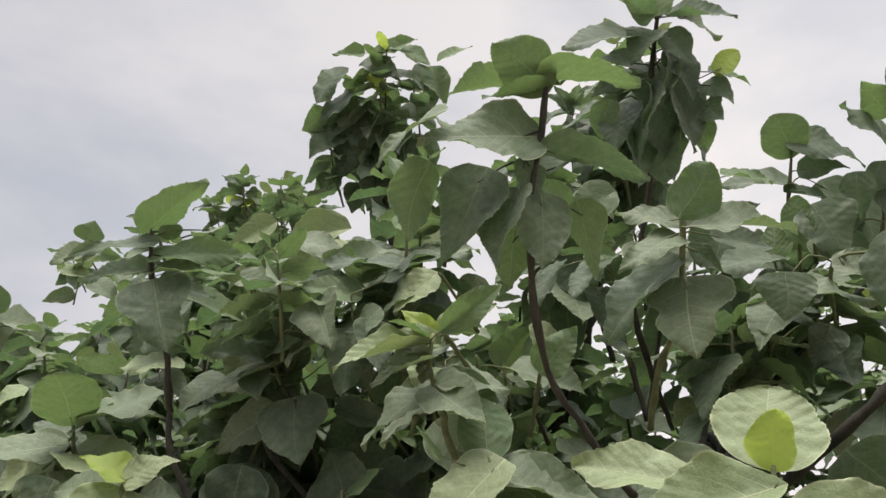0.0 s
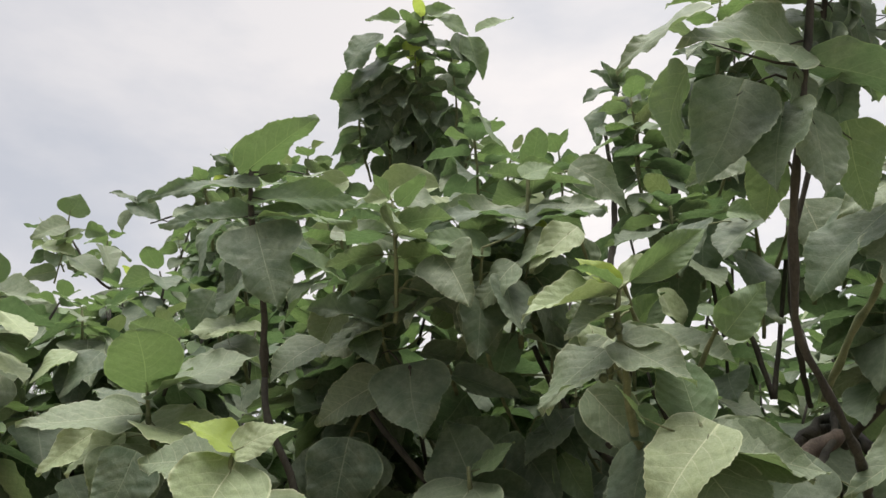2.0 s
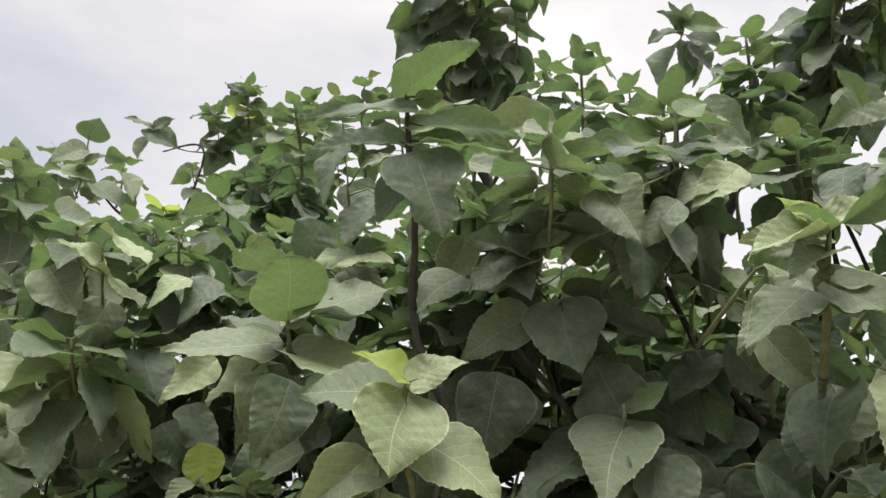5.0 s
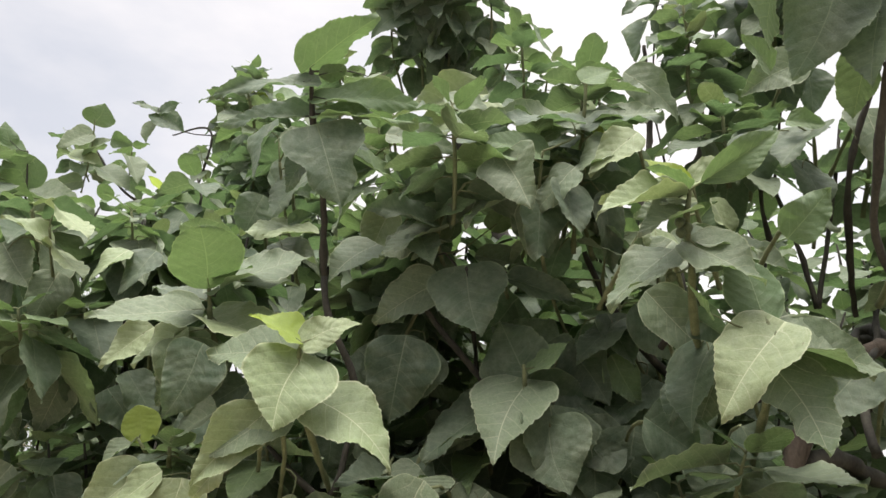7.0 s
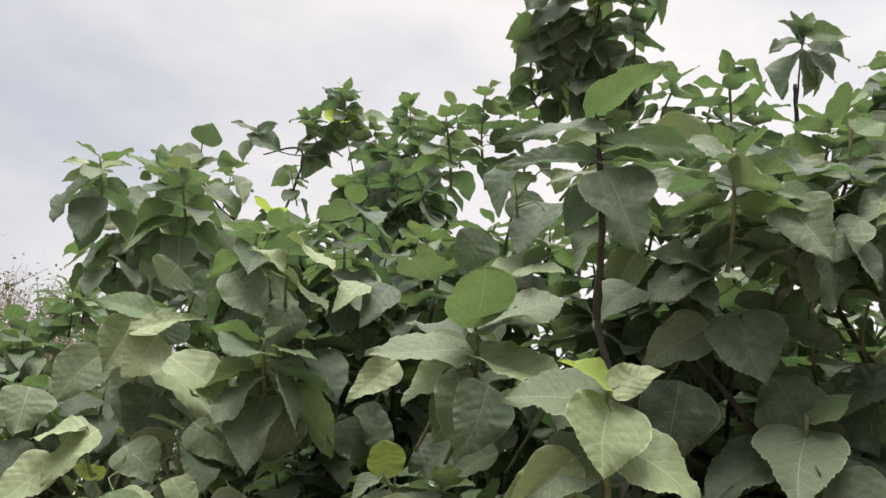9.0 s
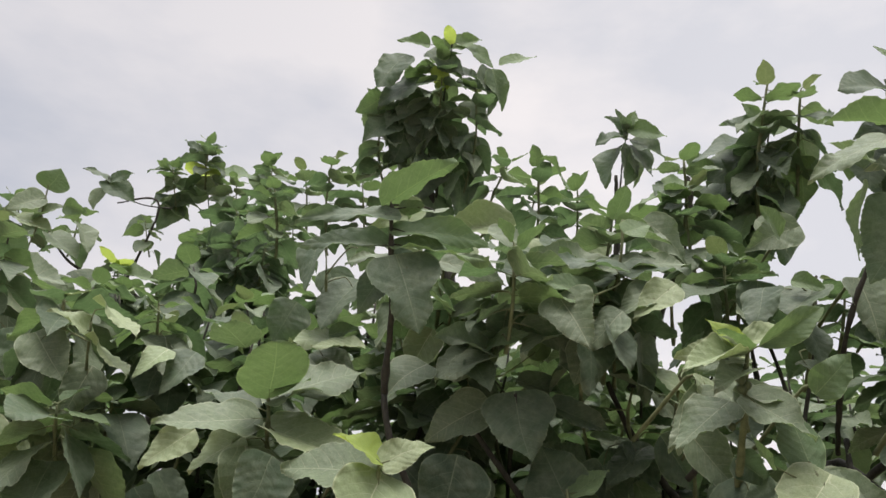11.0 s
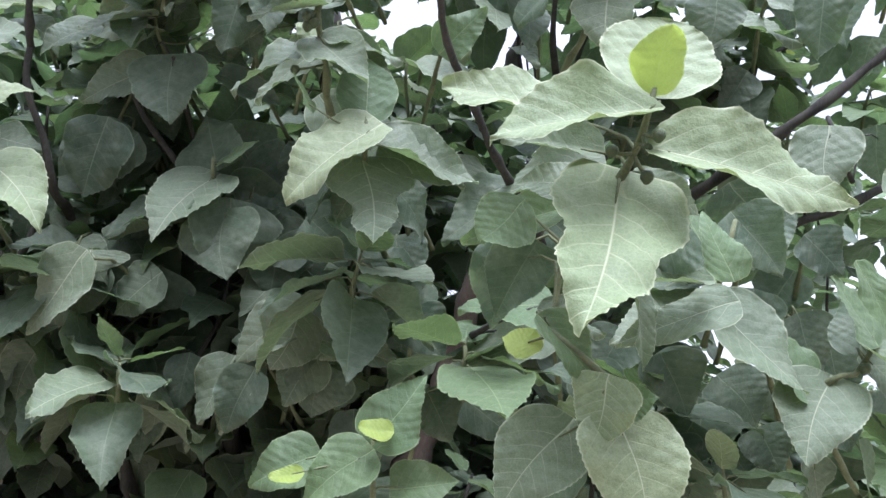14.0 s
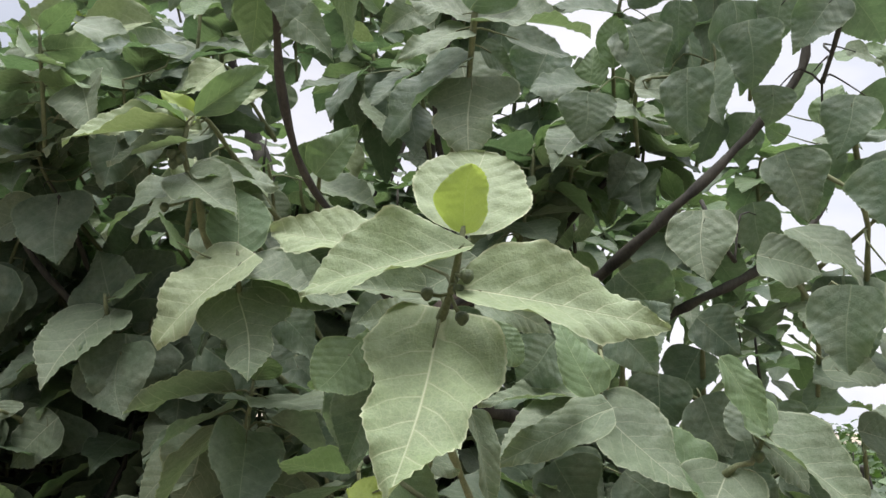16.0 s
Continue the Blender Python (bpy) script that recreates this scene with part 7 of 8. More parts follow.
s = Shoot(fig_b, [(-2.285, 3.619, 2.599), (-2.288, 3.536, 2.722), (-2.290, 3.509, 2.827)], 0.005, 0.003)
s.leaf("heart", "light", (-2.291, 3.516, 2.802), 0.125, 0.078, 132, 3, -38)
s.leaf("heart", "light", (-2.284, 3.519, 2.790), 0.184, 0.115, -121, 10, 59)
s.leaf("heart", "light", (-2.297, 3.524, 2.769), 0.118, 0.074, 130, -24, -64)
s.leaf("heart", "pale", (-2.245, 3.547, 2.677), 0.152, 0.094, 119, -18, -56)
s.leaf("heart", "pale", (-2.269, 3.548, 2.672), 0.303, 0.189, -107, 0, 36)
s.leaf("heart", "green", (-2.278, 3.521, 2.781), 0.067, 0.055, 167, 32, -103)
s.done()

s = Shoot(fig_c, [(-2.322, 5.123, 3.180), (-2.258, 5.013, 3.405), (-2.243, 4.961, 3.612)], 0.005, 0.003)
s.leaf("heart", "green", (-2.245, 4.966, 3.591), 0.134, 0.184, -120, 62, 140)
s.leaf("heart", "pale", (-2.267, 4.986, 3.515), 0.210, 0.172, 107, -33, -61)
s.leaf("heart", "green", (-2.124, 4.989, 3.493), 0.125, 0.107, -88, -14, 109)
s.leaf("heart", "pale", (-2.024, 5.015, 3.380), 0.200, 0.164, -115, -61, 15)
s.leaf("heart", "light", (-2.377, 5.022, 3.380), 0.241, 0.150, -108, -13, 41)
s.leaf("heart", "pale", (-2.272, 5.014, 3.405), 0.198, 0.123, -123, 18, 58)
s.leaf("heart", "pale", (-2.179, 5.037, 3.306), 0.241, 0.197, -106, -31, 35)
s.leaf("heart", "pale", (-2.318, 5.058, 3.232), 0.176, 0.109, 113, -23, -92)
s.done()

s = Shoot(fig_c, [(-1.600, 5.570, 3.807), (-1.795, 5.545, 3.795), (-2.013, 5.514, 3.856), (-2.037, 5.490, 3.951)], 0.005, 0.003, BARK)
s.leaf("heart", "old", (-2.036, 5.496, 3.928), 0.174, 0.109, 125, 18, -57)
s.leaf("heart", "old", (-2.012, 5.495, 3.929), 0.168, 0.105, -125, 12, 89)
s.leaf("heart", "old", (-2.035, 5.502, 3.905), 0.244, 0.200, -106, -30, 58)
s.leaf("heart", "pale", (-2.064, 5.516, 3.850), 0.165, 0.135, 135, -68, -14)
s.done()

s = Shoot(fig_c, [(-1.303, 5.243, 2.629), (-1.594, 5.168, 2.825), (-1.755, 5.129, 2.910), (-1.784, 5.104, 3.012), (-1.786, 5.052, 3.218)], 0.005, 0.003, BARK)
s.leaf("round", "fresh", (-1.785, 5.060, 3.183), 0.147, 0.120, 123, 35, -2)
s.leaf("round", "fresh", (-1.777, 5.062, 3.177), 0.117, 0.096, -124, 23, 6)
s.leaf("heart", "green", (-1.814, 5.092, 3.059), 0.168, 0.105, -90, -6, 77)
s.leaf("heart", "green", (-1.765, 5.074, 3.129), 0.255, 0.159, -100, -5, 41)
s.leaf("heart", "old", (-1.801, 5.068, 3.155), 0.118, 0.073, 131, -29, -50)
s.leaf("heart", "old", (-1.735, 5.137, 2.877), 0.188, 0.118, -113, -26, 43)
s.leaf("heart", "pale", (-1.994, 5.084, 3.107), 0.255, 0.209, -104, -37, 41)
s.done()

s = Shoot(fig_a, [(0.766, 2.521, 2.375), (0.749, 2.413, 2.556), (0.727, 2.304, 2.745), (0.727, 2.248, 2.922), (0.729, 2.217, 3.019)], 0.005, 0.003, BARK)
s.leaf("heart", "old", (0.648, 2.244, 2.968), 0.230, 0.143, 99, -20, -40)
s.leaf("heart", "old", (0.667, 2.251, 2.937), 0.156, 0.128, 109, -39, -17)
s.leaf("heart", "old", (0.718, 2.249, 2.922), 0.218, 0.179, 96, -61, -13)
s.leaf("heart", "old", (0.700, 2.242, 2.954), 0.266, 0.218, 93, -34, -33)
s.leaf("heart", "green", (0.523, 2.297, 2.849), 0.107, 0.088, 101, 45, -116)
s.leaf("heart", "old", (0.646, 2.312, 2.751), 0.188, 0.157, 105, -62, -57)
s.leaf("heart", "old", (0.743, 2.284, 2.802), 0.169, 0.157, 152, -78, 10)
s.leaf("heart", "green", (0.507, 2.365, 2.640), 0.107, 0.088, 107, 53, -118)
s.leaf("heart", "pale", (0.621, 2.313, 2.759), 0.181, 0.113, 104, -27, -26)
s.leaf("heart", "pale", (0.794, 2.279, 2.795), 0.264, 0.164, 97, -14, -31)
s.leaf("heart", "old", (0.477, 2.361, 2.667), 0.249, 0.155, 98, -17, -33)
s.leaf("heart", "green", (0.479, 2.314, 2.813), 0.210, 0.131, 89, -22, -35)
s.leaf("heart", "old", (0.788, 2.255, 2.875), 0.172, 0.141, -148, -76, 43)
s.leaf("heart", "old", (0.689, 2.273, 2.857), 0.193, 0.158, 111, -73, -8)
s.leaf("heart", "old", (0.765, 2.227, 2.971), 0.122, 0.100, -142, -49, 53)
s.leaf("heart", "old", (0.735, 2.323, 2.681), 0.163, 0.134, 110, -54, -46)
s.leaf("heart", "old", (0.590, 2.292, 2.838), 0.183, 0.150, 110, -67, -1)
s.leaf("heart", "green", (0.745, 2.215, 3.019), 0.103, 0.064, -136, 22, 84)
s.leaf("heart", "green", (0.720, 2.218, 3.018), 0.125, 0.103, 122, 32, -111)
s.leaf("heart", "old", (0.696, 2.227, 3.002), 0.175, 0.109, 111, -2, -75)
s.leaf("heart", "old", (0.799, 2.304, 2.715), 0.152, 0.125, 163, -75, -13)
s.leaf("heart", "green", (0.690, 2.354, 2.600), 0.120, 0.074, 99, -26, -48)
s.leaf("heart", "old", (0.667, 2.327, 2.695), 0.178, 0.111, 105, -24, -45)
s.done()

s = Shoot(fig_b, [(0.875, 3.603, 2.651), (0.789, 3.476, 2.922), (0.725, 3.389, 3.124), (0.704, 3.277, 3.422), (0.708, 3.239, 3.540)], 0.005, 0.003, BARK)
s.leaf("heart", "old", (0.707, 3.232, 3.564), 0.150, 0.093, 122, 10, -94)
s.leaf("heart", "old", (0.695, 3.233, 3.564), 0.134, 0.084, 141, 26, -114)
s.leaf("heart", "green", (0.717, 3.223, 3.588), 0.092, 0.076, -147, 68, 102)
s.leaf("heart", "green", (0.730, 3.221, 3.588), 0.170, 0.106, -109, -15, 91)
s.leaf("heart", "old", (0.684, 3.242, 3.540), 0.167, 0.104, 107, -22, -40)
s.leaf("heart", "old", (0.758, 3.236, 3.530), 0.165, 0.136, -122, -33, 54)
s.leaf("heart", "old", (0.664, 3.267, 3.468), 0.215, 0.176, 100, -70, -13)
s.leaf("heart", "old", (0.712, 3.253, 3.493), 0.213, 0.175, -165, -85, -21)
s.leaf("heart", "old", (0.761, 3.247, 3.494), 0.171, 0.141, -125, -61, 40)
s.leaf("heart", "green", (0.756, 3.258, 3.459), 0.158, 0.130, -94, -81, 54)
s.done()

s = Shoot(fig_b, [(-0.130, 3.702, 2.925), (-0.143, 3.508, 3.289), (-0.167, 3.381, 3.619), (-0.161, 3.254, 3.950)], 0.008, 0.003, BARK)
s.leaf("heart", "green", (-0.283, 3.279, 3.886), 0.142, 0.088, 89, -0, -80)
s.leaf("heart", "old", (-0.391, 3.310, 3.809), 0.225, 0.184, 96, -57, -49)
s.leaf("heart", "green", (-0.196, 3.283, 3.873), 0.200, 0.125, -103, 29, 72)
s.leaf("round", "fresh", (-0.174, 3.268, 3.911), 0.086, 0.071, 160, 34, -25)
s.leaf("heart", "green", (-0.120, 3.268, 3.911), 0.197, 0.122, -96, -23, 54)
s.leaf("heart", "green", (0.098, 3.286, 3.859), 0.166, 0.103, -115, 16, 64)
s.leaf("heart", "old", (-0.255, 3.294, 3.848), 0.191, 0.156, -108, -32, 68)
s.leaf("round", "fresh", (-0.173, 3.348, 3.706), 0.119, 0.098, 137, 34, -2)
s.leaf("heart", "old", (-0.282, 3.338, 3.733), 0.269, 0.221, 97, -33, -49)
s.leaf("heart", "old", (-0.119, 3.312, 3.797), 0.171, 0.106, -113, -24, 50)
s.leaf("heart", "old", (-0.105, 3.336, 3.734), 0.177, 0.110, -115, -14, 51)
s.leaf("heart", "old", (0.031, 3.305, 3.810), 0.224, 0.184, -93, -79, 53)
s.leaf("heart", "green", (0.058, 3.305, 3.810), 0.188, 0.154, -79, -64, 79)
s.leaf("heart", "green", (-0.466, 3.384, 3.619), 0.139, 0.120, 72, -37, -130)
s.leaf("heart", "old", (-0.390, 3.417, 3.530), 0.197, 0.161, 104, -42, -64)
s.leaf("heart", "old", (-0.336, 3.392, 3.594), 0.164, 0.134, 111, -48, -45)
s.leaf("heart", "old", (-0.282, 3.362, 3.670), 0.202, 0.166, 101, -59, -57)
s.leaf("heart", "old", (-0.064, 3.370, 3.645), 0.185, 0.152, -108, -36, 65)
s.leaf("heart", "old", (-0.227, 3.391, 3.594), 0.250, 0.205, 80, -79, -76)
s.leaf("heart", "old", (-0.118, 3.410, 3.543), 0.248, 0.204, 80, -80, -91)
s.leaf("heart", "old", (-0.335, 3.432, 3.492), 0.199, 0.167, 105, -77, -89)
s.leaf("heart", "old", (-0.008, 3.428, 3.493), 0.227, 0.186, -93, -74, 68)
s.leaf("heart", "old", (-0.198, 3.479, 3.365), 0.221, 0.194, 94, -78, -97)
s.leaf("heart", "old", (-0.062, 3.478, 3.366), 0.245, 0.201, -83, -80, 85)
s.leaf("heart", "old", (-0.143, 3.537, 3.213), 0.217, 0.194, 96, -79, -93)
s.done()

s = Shoot(fig_c, [(-1.302, 6.152, 3.672), (-1.409, 5.992, 4.057), (-1.467, 5.923, 4.299), (-1.500, 5.870, 4.480)], 0.005, 0.003, BARK)
s.leaf("heart", "old", (-1.518, 5.886, 4.439), 0.148, 0.092, 128, 18, -63)
s.leaf("heart", "old", (-1.476, 5.880, 4.440), 0.178, 0.111, -130, 9, 65)
s.leaf("heart", "old", (-1.541, 5.880, 4.467), 0.183, 0.152, -120, -59, 71)
s.leaf("heart", "old", (-1.430, 5.893, 4.381), 0.134, 0.084, -133, -12, 57)
s.leaf("heart", "old", (-1.698, 5.955, 4.293), 0.197, 0.123, 104, -16, -47)
s.leaf("heart", "old", (-1.678, 5.946, 4.314), 0.120, 0.075, -154, 17, 124)
s.leaf("round", "fresh", (-1.593, 5.940, 4.296), 0.254, 0.208, -105, -9, -13)
s.leaf("heart", "green", (-1.340, 5.912, 4.282), 0.334, 0.208, -106, 3, 53)
s.leaf("heart", "pale", (-1.673, 5.971, 4.233), 0.156, 0.135, 126, -69, -75)
s.leaf("heart", "pale", (-1.502, 5.960, 4.197), 0.274, 0.170, -111, -16, 62)
s.leaf("heart", "old", (-1.024, 5.869, 4.290), 0.162, 0.132, -169, 40, 145)
s.leaf("heart", "old", (-0.961, 5.860, 4.291), 0.202, 0.126, -119, -9, 49)
s.leaf("heart", "green", (-1.087, 5.877, 4.288), 0.251, 0.206, -98, -35, 76)
s.leaf("heart", "old", (-0.868, 5.892, 4.152), 0.221, 0.138, -128, 18, 74)
s.leaf("heart", "old", (-1.455, 5.979, 4.117), 0.309, 0.193, 92, -24, -61)
s.leaf("heart", "old", (-1.818, 6.099, 3.884), 0.211, 0.173, 98, -36, -60)
s.leaf("heart", "green", (-1.745, 6.038, 4.049), 0.264, 0.216, -99, -31, 48)
s.leaf("heart", "old", (-1.616, 6.033, 4.011), 0.243, 0.199, 92, -54, -77)
s.leaf("heart", "old", (-1.369, 5.973, 4.098), 0.313, 0.195, -105, -28, 54)
s.done()

s = Shoot(fig_a, [(1.202, 1.417, 2.164), (1.205, 1.367, 2.241), (1.218, 1.338, 2.363)], 0.005, 0.003, BARK)
s.leaf("heart", "old", (1.222, 1.349, 2.313), 0.111, 0.123, -84, -53, 140)
s.leaf("heart", "old", (1.191, 1.355, 2.302), 0.118, 0.096, 66, -52, -83)
s.leaf("heart", "old", (1.162, 1.464, 2.357), 0.090, 0.088, 15, -77, -136)
s.leaf("heart", "old", (1.076, 1.484, 2.332), 0.165, 0.134, -59, -72, 115)
s.leaf("heart", "old", (1.061, 1.692, 2.453), 0.102, 0.083, -35, -78, 149)
s.leaf("heart", "green", (1.281, 1.496, 2.116), 0.075, 0.073, -136, 71, 105)
s.leaf("heart", "old", (1.337, 1.474, 2.178), 0.102, 0.100, -90, -38, 131)
s.leaf("heart", "old", (1.095, 1.406, 2.137), 0.067, 0.077, 21, -76, -129)
s.leaf("heart", "old", (1.358, 1.498, 2.047), 0.122, 0.133, -41, -76, 177)
s.leaf("heart", "pale", (1.299, 1.462, 2.264), 0.078, 0.049, -96, -14, 76)
s.leaf("heart", "old", (1.153, 1.730, 2.201), 0.102, 0.084, 52, -67, -81)
s.leaf("heart", "old", (1.288, 1.819, 2.225), 0.095, 0.081, 20, -76, -132)
s.leaf("heart", "green", (1.236, 1.480, 2.228), 0.080, 0.066, 63, -56, -37)
s.done()

grown(fig_a, (-0.016, 2.510, 1.923), (-0.044, 2.460, 2.123), 11, 0.14, 601, hang=True)
grown(fig_a, (0.111, 2.603, 1.959), (0.087, 2.550, 2.168), 10, 0.14, 602, hang=True)
grown(fig_b, (0.239, 3.293, 2.077), (0.218, 3.220, 2.369), 14, 0.15, 603, hang=True)
grown(fig_b, (0.073, 3.247, 2.064), (0.075, 3.184, 2.311), 12, 0.15, 604, hang=True)
# small-leaved shoots low on the crown's face
grown(fig_a, (-0.869, 2.185, 1.476), (-0.865, 2.067, 1.585), 8, 0.115, 700, hang=True)
grown(fig_a, (-0.903, 2.343, 1.465), (-0.862, 2.220, 1.591), 8, 0.115, 701, hang=True)
grown(fig_a, (-0.674, 2.147, 1.483), (-0.656, 2.027, 1.595), 8, 0.115, 702, hang=True)
grown(fig_a, (-0.612, 2.275, 1.515), (-0.588, 2.154, 1.635), 8, 0.115, 703, hang=True)
grown(fig_a, (-0.497, 2.214, 1.564), (-0.518, 2.098, 1.673), 8, 0.115, 704, hang=True)
grown(fig_a, (-0.855, 2.259, 1.299), (-0.848, 2.139, 1.421), 8, 0.115, 705, hang=True)
grown(fig_a, (-0.820, 2.307, 1.349), (-0.816, 2.188, 1.472), 8, 0.115, 706, hang=True)
grown(fig_a, (-0.693, 2.208, 1.390), (-0.666, 2.086, 1.511), 8, 0.115, 707, hang=True)
grown(fig_a, (-0.550, 2.188, 1.345), (-0.564, 2.071, 1.462), 8, 0.115, 708, hang=True)
grown(fig_a, (-0.440, 2.202, 1.434), (-0.441, 2.083, 1.551), 8, 0.115, 709, hang=True)
grown(fig_a, (-0.961, 2.394, 1.161), (-0.918, 2.269, 1.301), 8, 0.115, 710, hang=True)
grown(fig_a, (-0.742, 2.298, 1.232), (-0.749, 2.179, 1.359), 8, 0.115, 711, hang=True)
grown(fig_a, (-0.659, 2.186, 1.264), (-0.649, 2.066, 1.387), 8, 0.115, 712, hang=True)
grown(fig_a, (-0.571, 2.262, 1.264), (-0.588, 2.144, 1.388), 8, 0.115, 713, hang=True)
grown(fig_a, (-0.478, 2.285, 1.246), (-0.458, 2.163, 1.379), 8, 0.115, 714, hang=True)
grown(fig_a, (-0.823, 2.335, 1.067), (-0.830, 2.215, 1.202), 8, 0.115, 715, hang=True)
grown(fig_a, (-0.797, 2.337, 1.033), (-0.763, 2.212, 1.177), 8, 0.115, 716, hang=True)
grown(fig_a, (-0.690, 2.414, 0.992), (-0.661, 2.288, 1.141), 8, 0.115, 717, hang=True)
grown(fig_a, (-0.325, 2.440, 1.293), (-0.337, 2.319, 1.430), 8, 0.115, 730, hang=True)
grown(fig_a, (-0.147, 2.415, 1.352), (-0.166, 2.296, 1.487), 8, 0.115, 731, hang=True)
grown(fig_a, (0.074, 2.388, 1.410), (0.044, 2.270, 1.542), 8, 0.115, 732, hang=True)
grown(fig_a, (-0.313, 2.453, 1.190), (-0.324, 2.332, 1.332), 8, 0.115, 733, hang=True)
grown(fig_a, (-0.052, 2.418, 1.278), (-0.076, 2.298, 1.416), 8, 0.115, 734, hang=True)
grown(fig_a, (0.150, 2.406, 1.239), (0.117, 2.287, 1.379), 8, 0.115, 735, hang=True)
grown(fig_a, (-0.305, 2.471, 1.067), (-0.317, 2.349, 1.215), 8, 0.115, 736, hang=True)
grown(fig_a, (-0.070, 2.452, 1.055), (-0.093, 2.331, 1.204), 8, 0.115, 737, hang=True)
grown(fig_a, (0.194, 2.410, 1.186), (0.159, 2.291, 1.328), 8, 0.115, 738, hang=True)

# the tree behind, with its tall leafy leaders
grown(fig_b, (-0.175, 3.510, 3.231), (-0.203, 3.270, 3.849), 20, 0.14, 300, hang=True)
grown(fig_b, (-0.284, 3.581, 3.249), (-0.317, 3.369, 3.801), 16, 0.14, 301, hang=True)
grown(fig_b, (-0.020, 3.474, 3.234), (-0.032, 3.290, 3.705), 12, 0.14, 302, hang=True)
grown(fig_b, (-0.373, 3.611, 3.222), (-0.442, 3.467, 3.622), 14, 0.15, 303)
grown(fig_b, (-0.019, 3.108, 2.913), (0.055, 2.987, 3.176), 10, 0.13, 304)
grown(fig_a, (0.676, 2.254, 2.607), (0.632, 2.070, 3.094), 16, 0.13, 305, hang=True)
grown(fig_a, (0.774, 2.172, 2.760), (0.739, 2.052, 3.080), 10, 0.13, 306, hang=True)
grown(fig_a, (0.409, 2.254, 2.615), (0.377, 2.176, 2.829), 9, 0.115, 307)
grown(fig_b, (-0.619, 3.585, 2.871), (-0.652, 3.427, 3.287), 11, 0.13, 308)
grown(fig_b, (0.177, 3.115, 2.786), (0.180, 2.998, 3.081), 11, 0.13, 309)
grown(fig_b, (0.406, 3.150, 2.849), (0.375, 3.041, 3.140), 10, 0.12, 310)
grown(fig_b, (0.771, 2.989, 2.778), (0.697, 2.901, 3.038), 9, 0.13, 311)
grown(fig_b, (-0.716, 3.854, 3.076), (-0.760, 3.752, 3.358), 9, 0.12, 312)
grown(fig_b, (-0.455, 3.461, 2.818), (-0.514, 3.345, 3.140), 10, 0.13, 313)
grown(fig_b, (0.848, 2.803, 2.651), (0.777, 2.713, 2.916), 10, 0.14, 314)
limb(fig_b, "trunk", [(0.200, 3.500, -0.050), (0.200, 3.450, 1.200), (0.150, 3.400, 2.200), (-0.128, 3.578, 3.034), (-0.200, 3.377, 3.577)], [0.09, 0.07, 0.05, 0.022, 0.012], "grey-brown trunk rising through the leaves")
limb(fig_b, "limb", [(0.200, 3.450, 1.200), (0.600, 3.200, 2.200), (0.754, 2.854, 2.850), (0.737, 2.757, 3.103)], [0.05, 0.035, 0.016, 0.008], "")
limb(fig_b, "limb", [(0.200, 3.450, 1.500), (0.500, 3.300, 2.300), (0.661, 3.303, 2.877), (0.610, 3.154, 3.280)], [0.04, 0.03, 0.012, 0.007], "")

# the tree further back
grown(fig_c, (-1.442, 5.900, 4.128), (-1.458, 5.770, 4.465), 12, 0.14, 400, young=0.3)
grown(fig_c, (-1.630, 6.011, 3.954), (-1.708, 5.895, 4.289), 11, 0.13, 401, young=0.3)
grown(fig_c, (-1.203, 5.851, 3.847), (-1.219, 5.722, 4.177), 12, 0.14, 402, young=0.3)
grown(fig_c, (-0.931, 5.547, 3.909), (-0.966, 5.427, 4.228), 11, 0.14, 403, young=0.3)
grown(fig_c, (-1.049, 5.612, 3.533), (-1.122, 5.503, 3.846), 14, 0.17, 404, young=0.3)
grown(fig_c, (-1.292, 5.643, 3.312), (-1.306, 5.524, 3.620), 14, 0.17, 405, young=0.3)
grown(fig_c, (-1.752, 5.972, 3.566), (-1.821, 5.881, 3.833), 7, 0.13, 406, young=0.3)
grown(fig_c, (-2.439, 5.530, 3.398), (-2.578, 5.446, 3.687), 9, 0.15, 407, young=0.3)
grown(fig_c, (-2.180, 5.499, 3.336), (-2.140, 5.373, 3.629), 7, 0.14, 408, young=0.3)
grown(fig_c, (-1.398, 5.698, 2.957), (-1.506, 5.602, 3.258), 12, 0.16, 409, young=0.3)
grown(fig_c, (-0.950, 5.496, 2.943), (-1.019, 5.393, 3.239), 14, 0.17, 410, young=0.3)
grown(fig_c, (-0.704, 5.273, 3.369), (-0.773, 5.170, 3.665), 12, 0.15, 411, young=0.3)
grown(fig_c, (-1.526, 5.411, 3.003), (-1.592, 5.357, 3.218), 9, 0.13, 412, young=0.3)
grown(fig_c, (-1.736, 5.133, 2.894), (-1.785, 5.060, 3.183), 9, 0.13, 413, young=0.3)
grown(fig_c, (-1.054, 4.310, 2.944), (-1.079, 4.222, 3.179), 26, 0.17, 414, young=0.3, hang=True)
grown(fig_c, (-1.200, 4.463, 2.915), (-1.241, 4.377, 3.155), 22, 0.17, 415, young=0.3, hang=True)
grown(fig_c, (-0.903, 4.298, 2.892), (-0.914, 4.207, 3.127), 22, 0.17, 416, young=0.3, hang=True)
grown(fig_c, (-1.007, 4.471, 3.066), (-1.019, 4.375, 3.313), 16, 0.16, 417, young=0.3, hang=True)
# dark=True puts the bunch's shade into the colour of every leaf
grown(fig_b, (-0.990, 3.640, 2.520), (-1.010, 3.560, 2.900), 22, 0.14, 425, young=0.06, hang=True, dark=True)
grown(fig_b, (-0.880, 3.520, 2.480), (-0.890, 3.440, 2.820), 20, 0.14, 426, young=0.06, hang=True, dark=True)
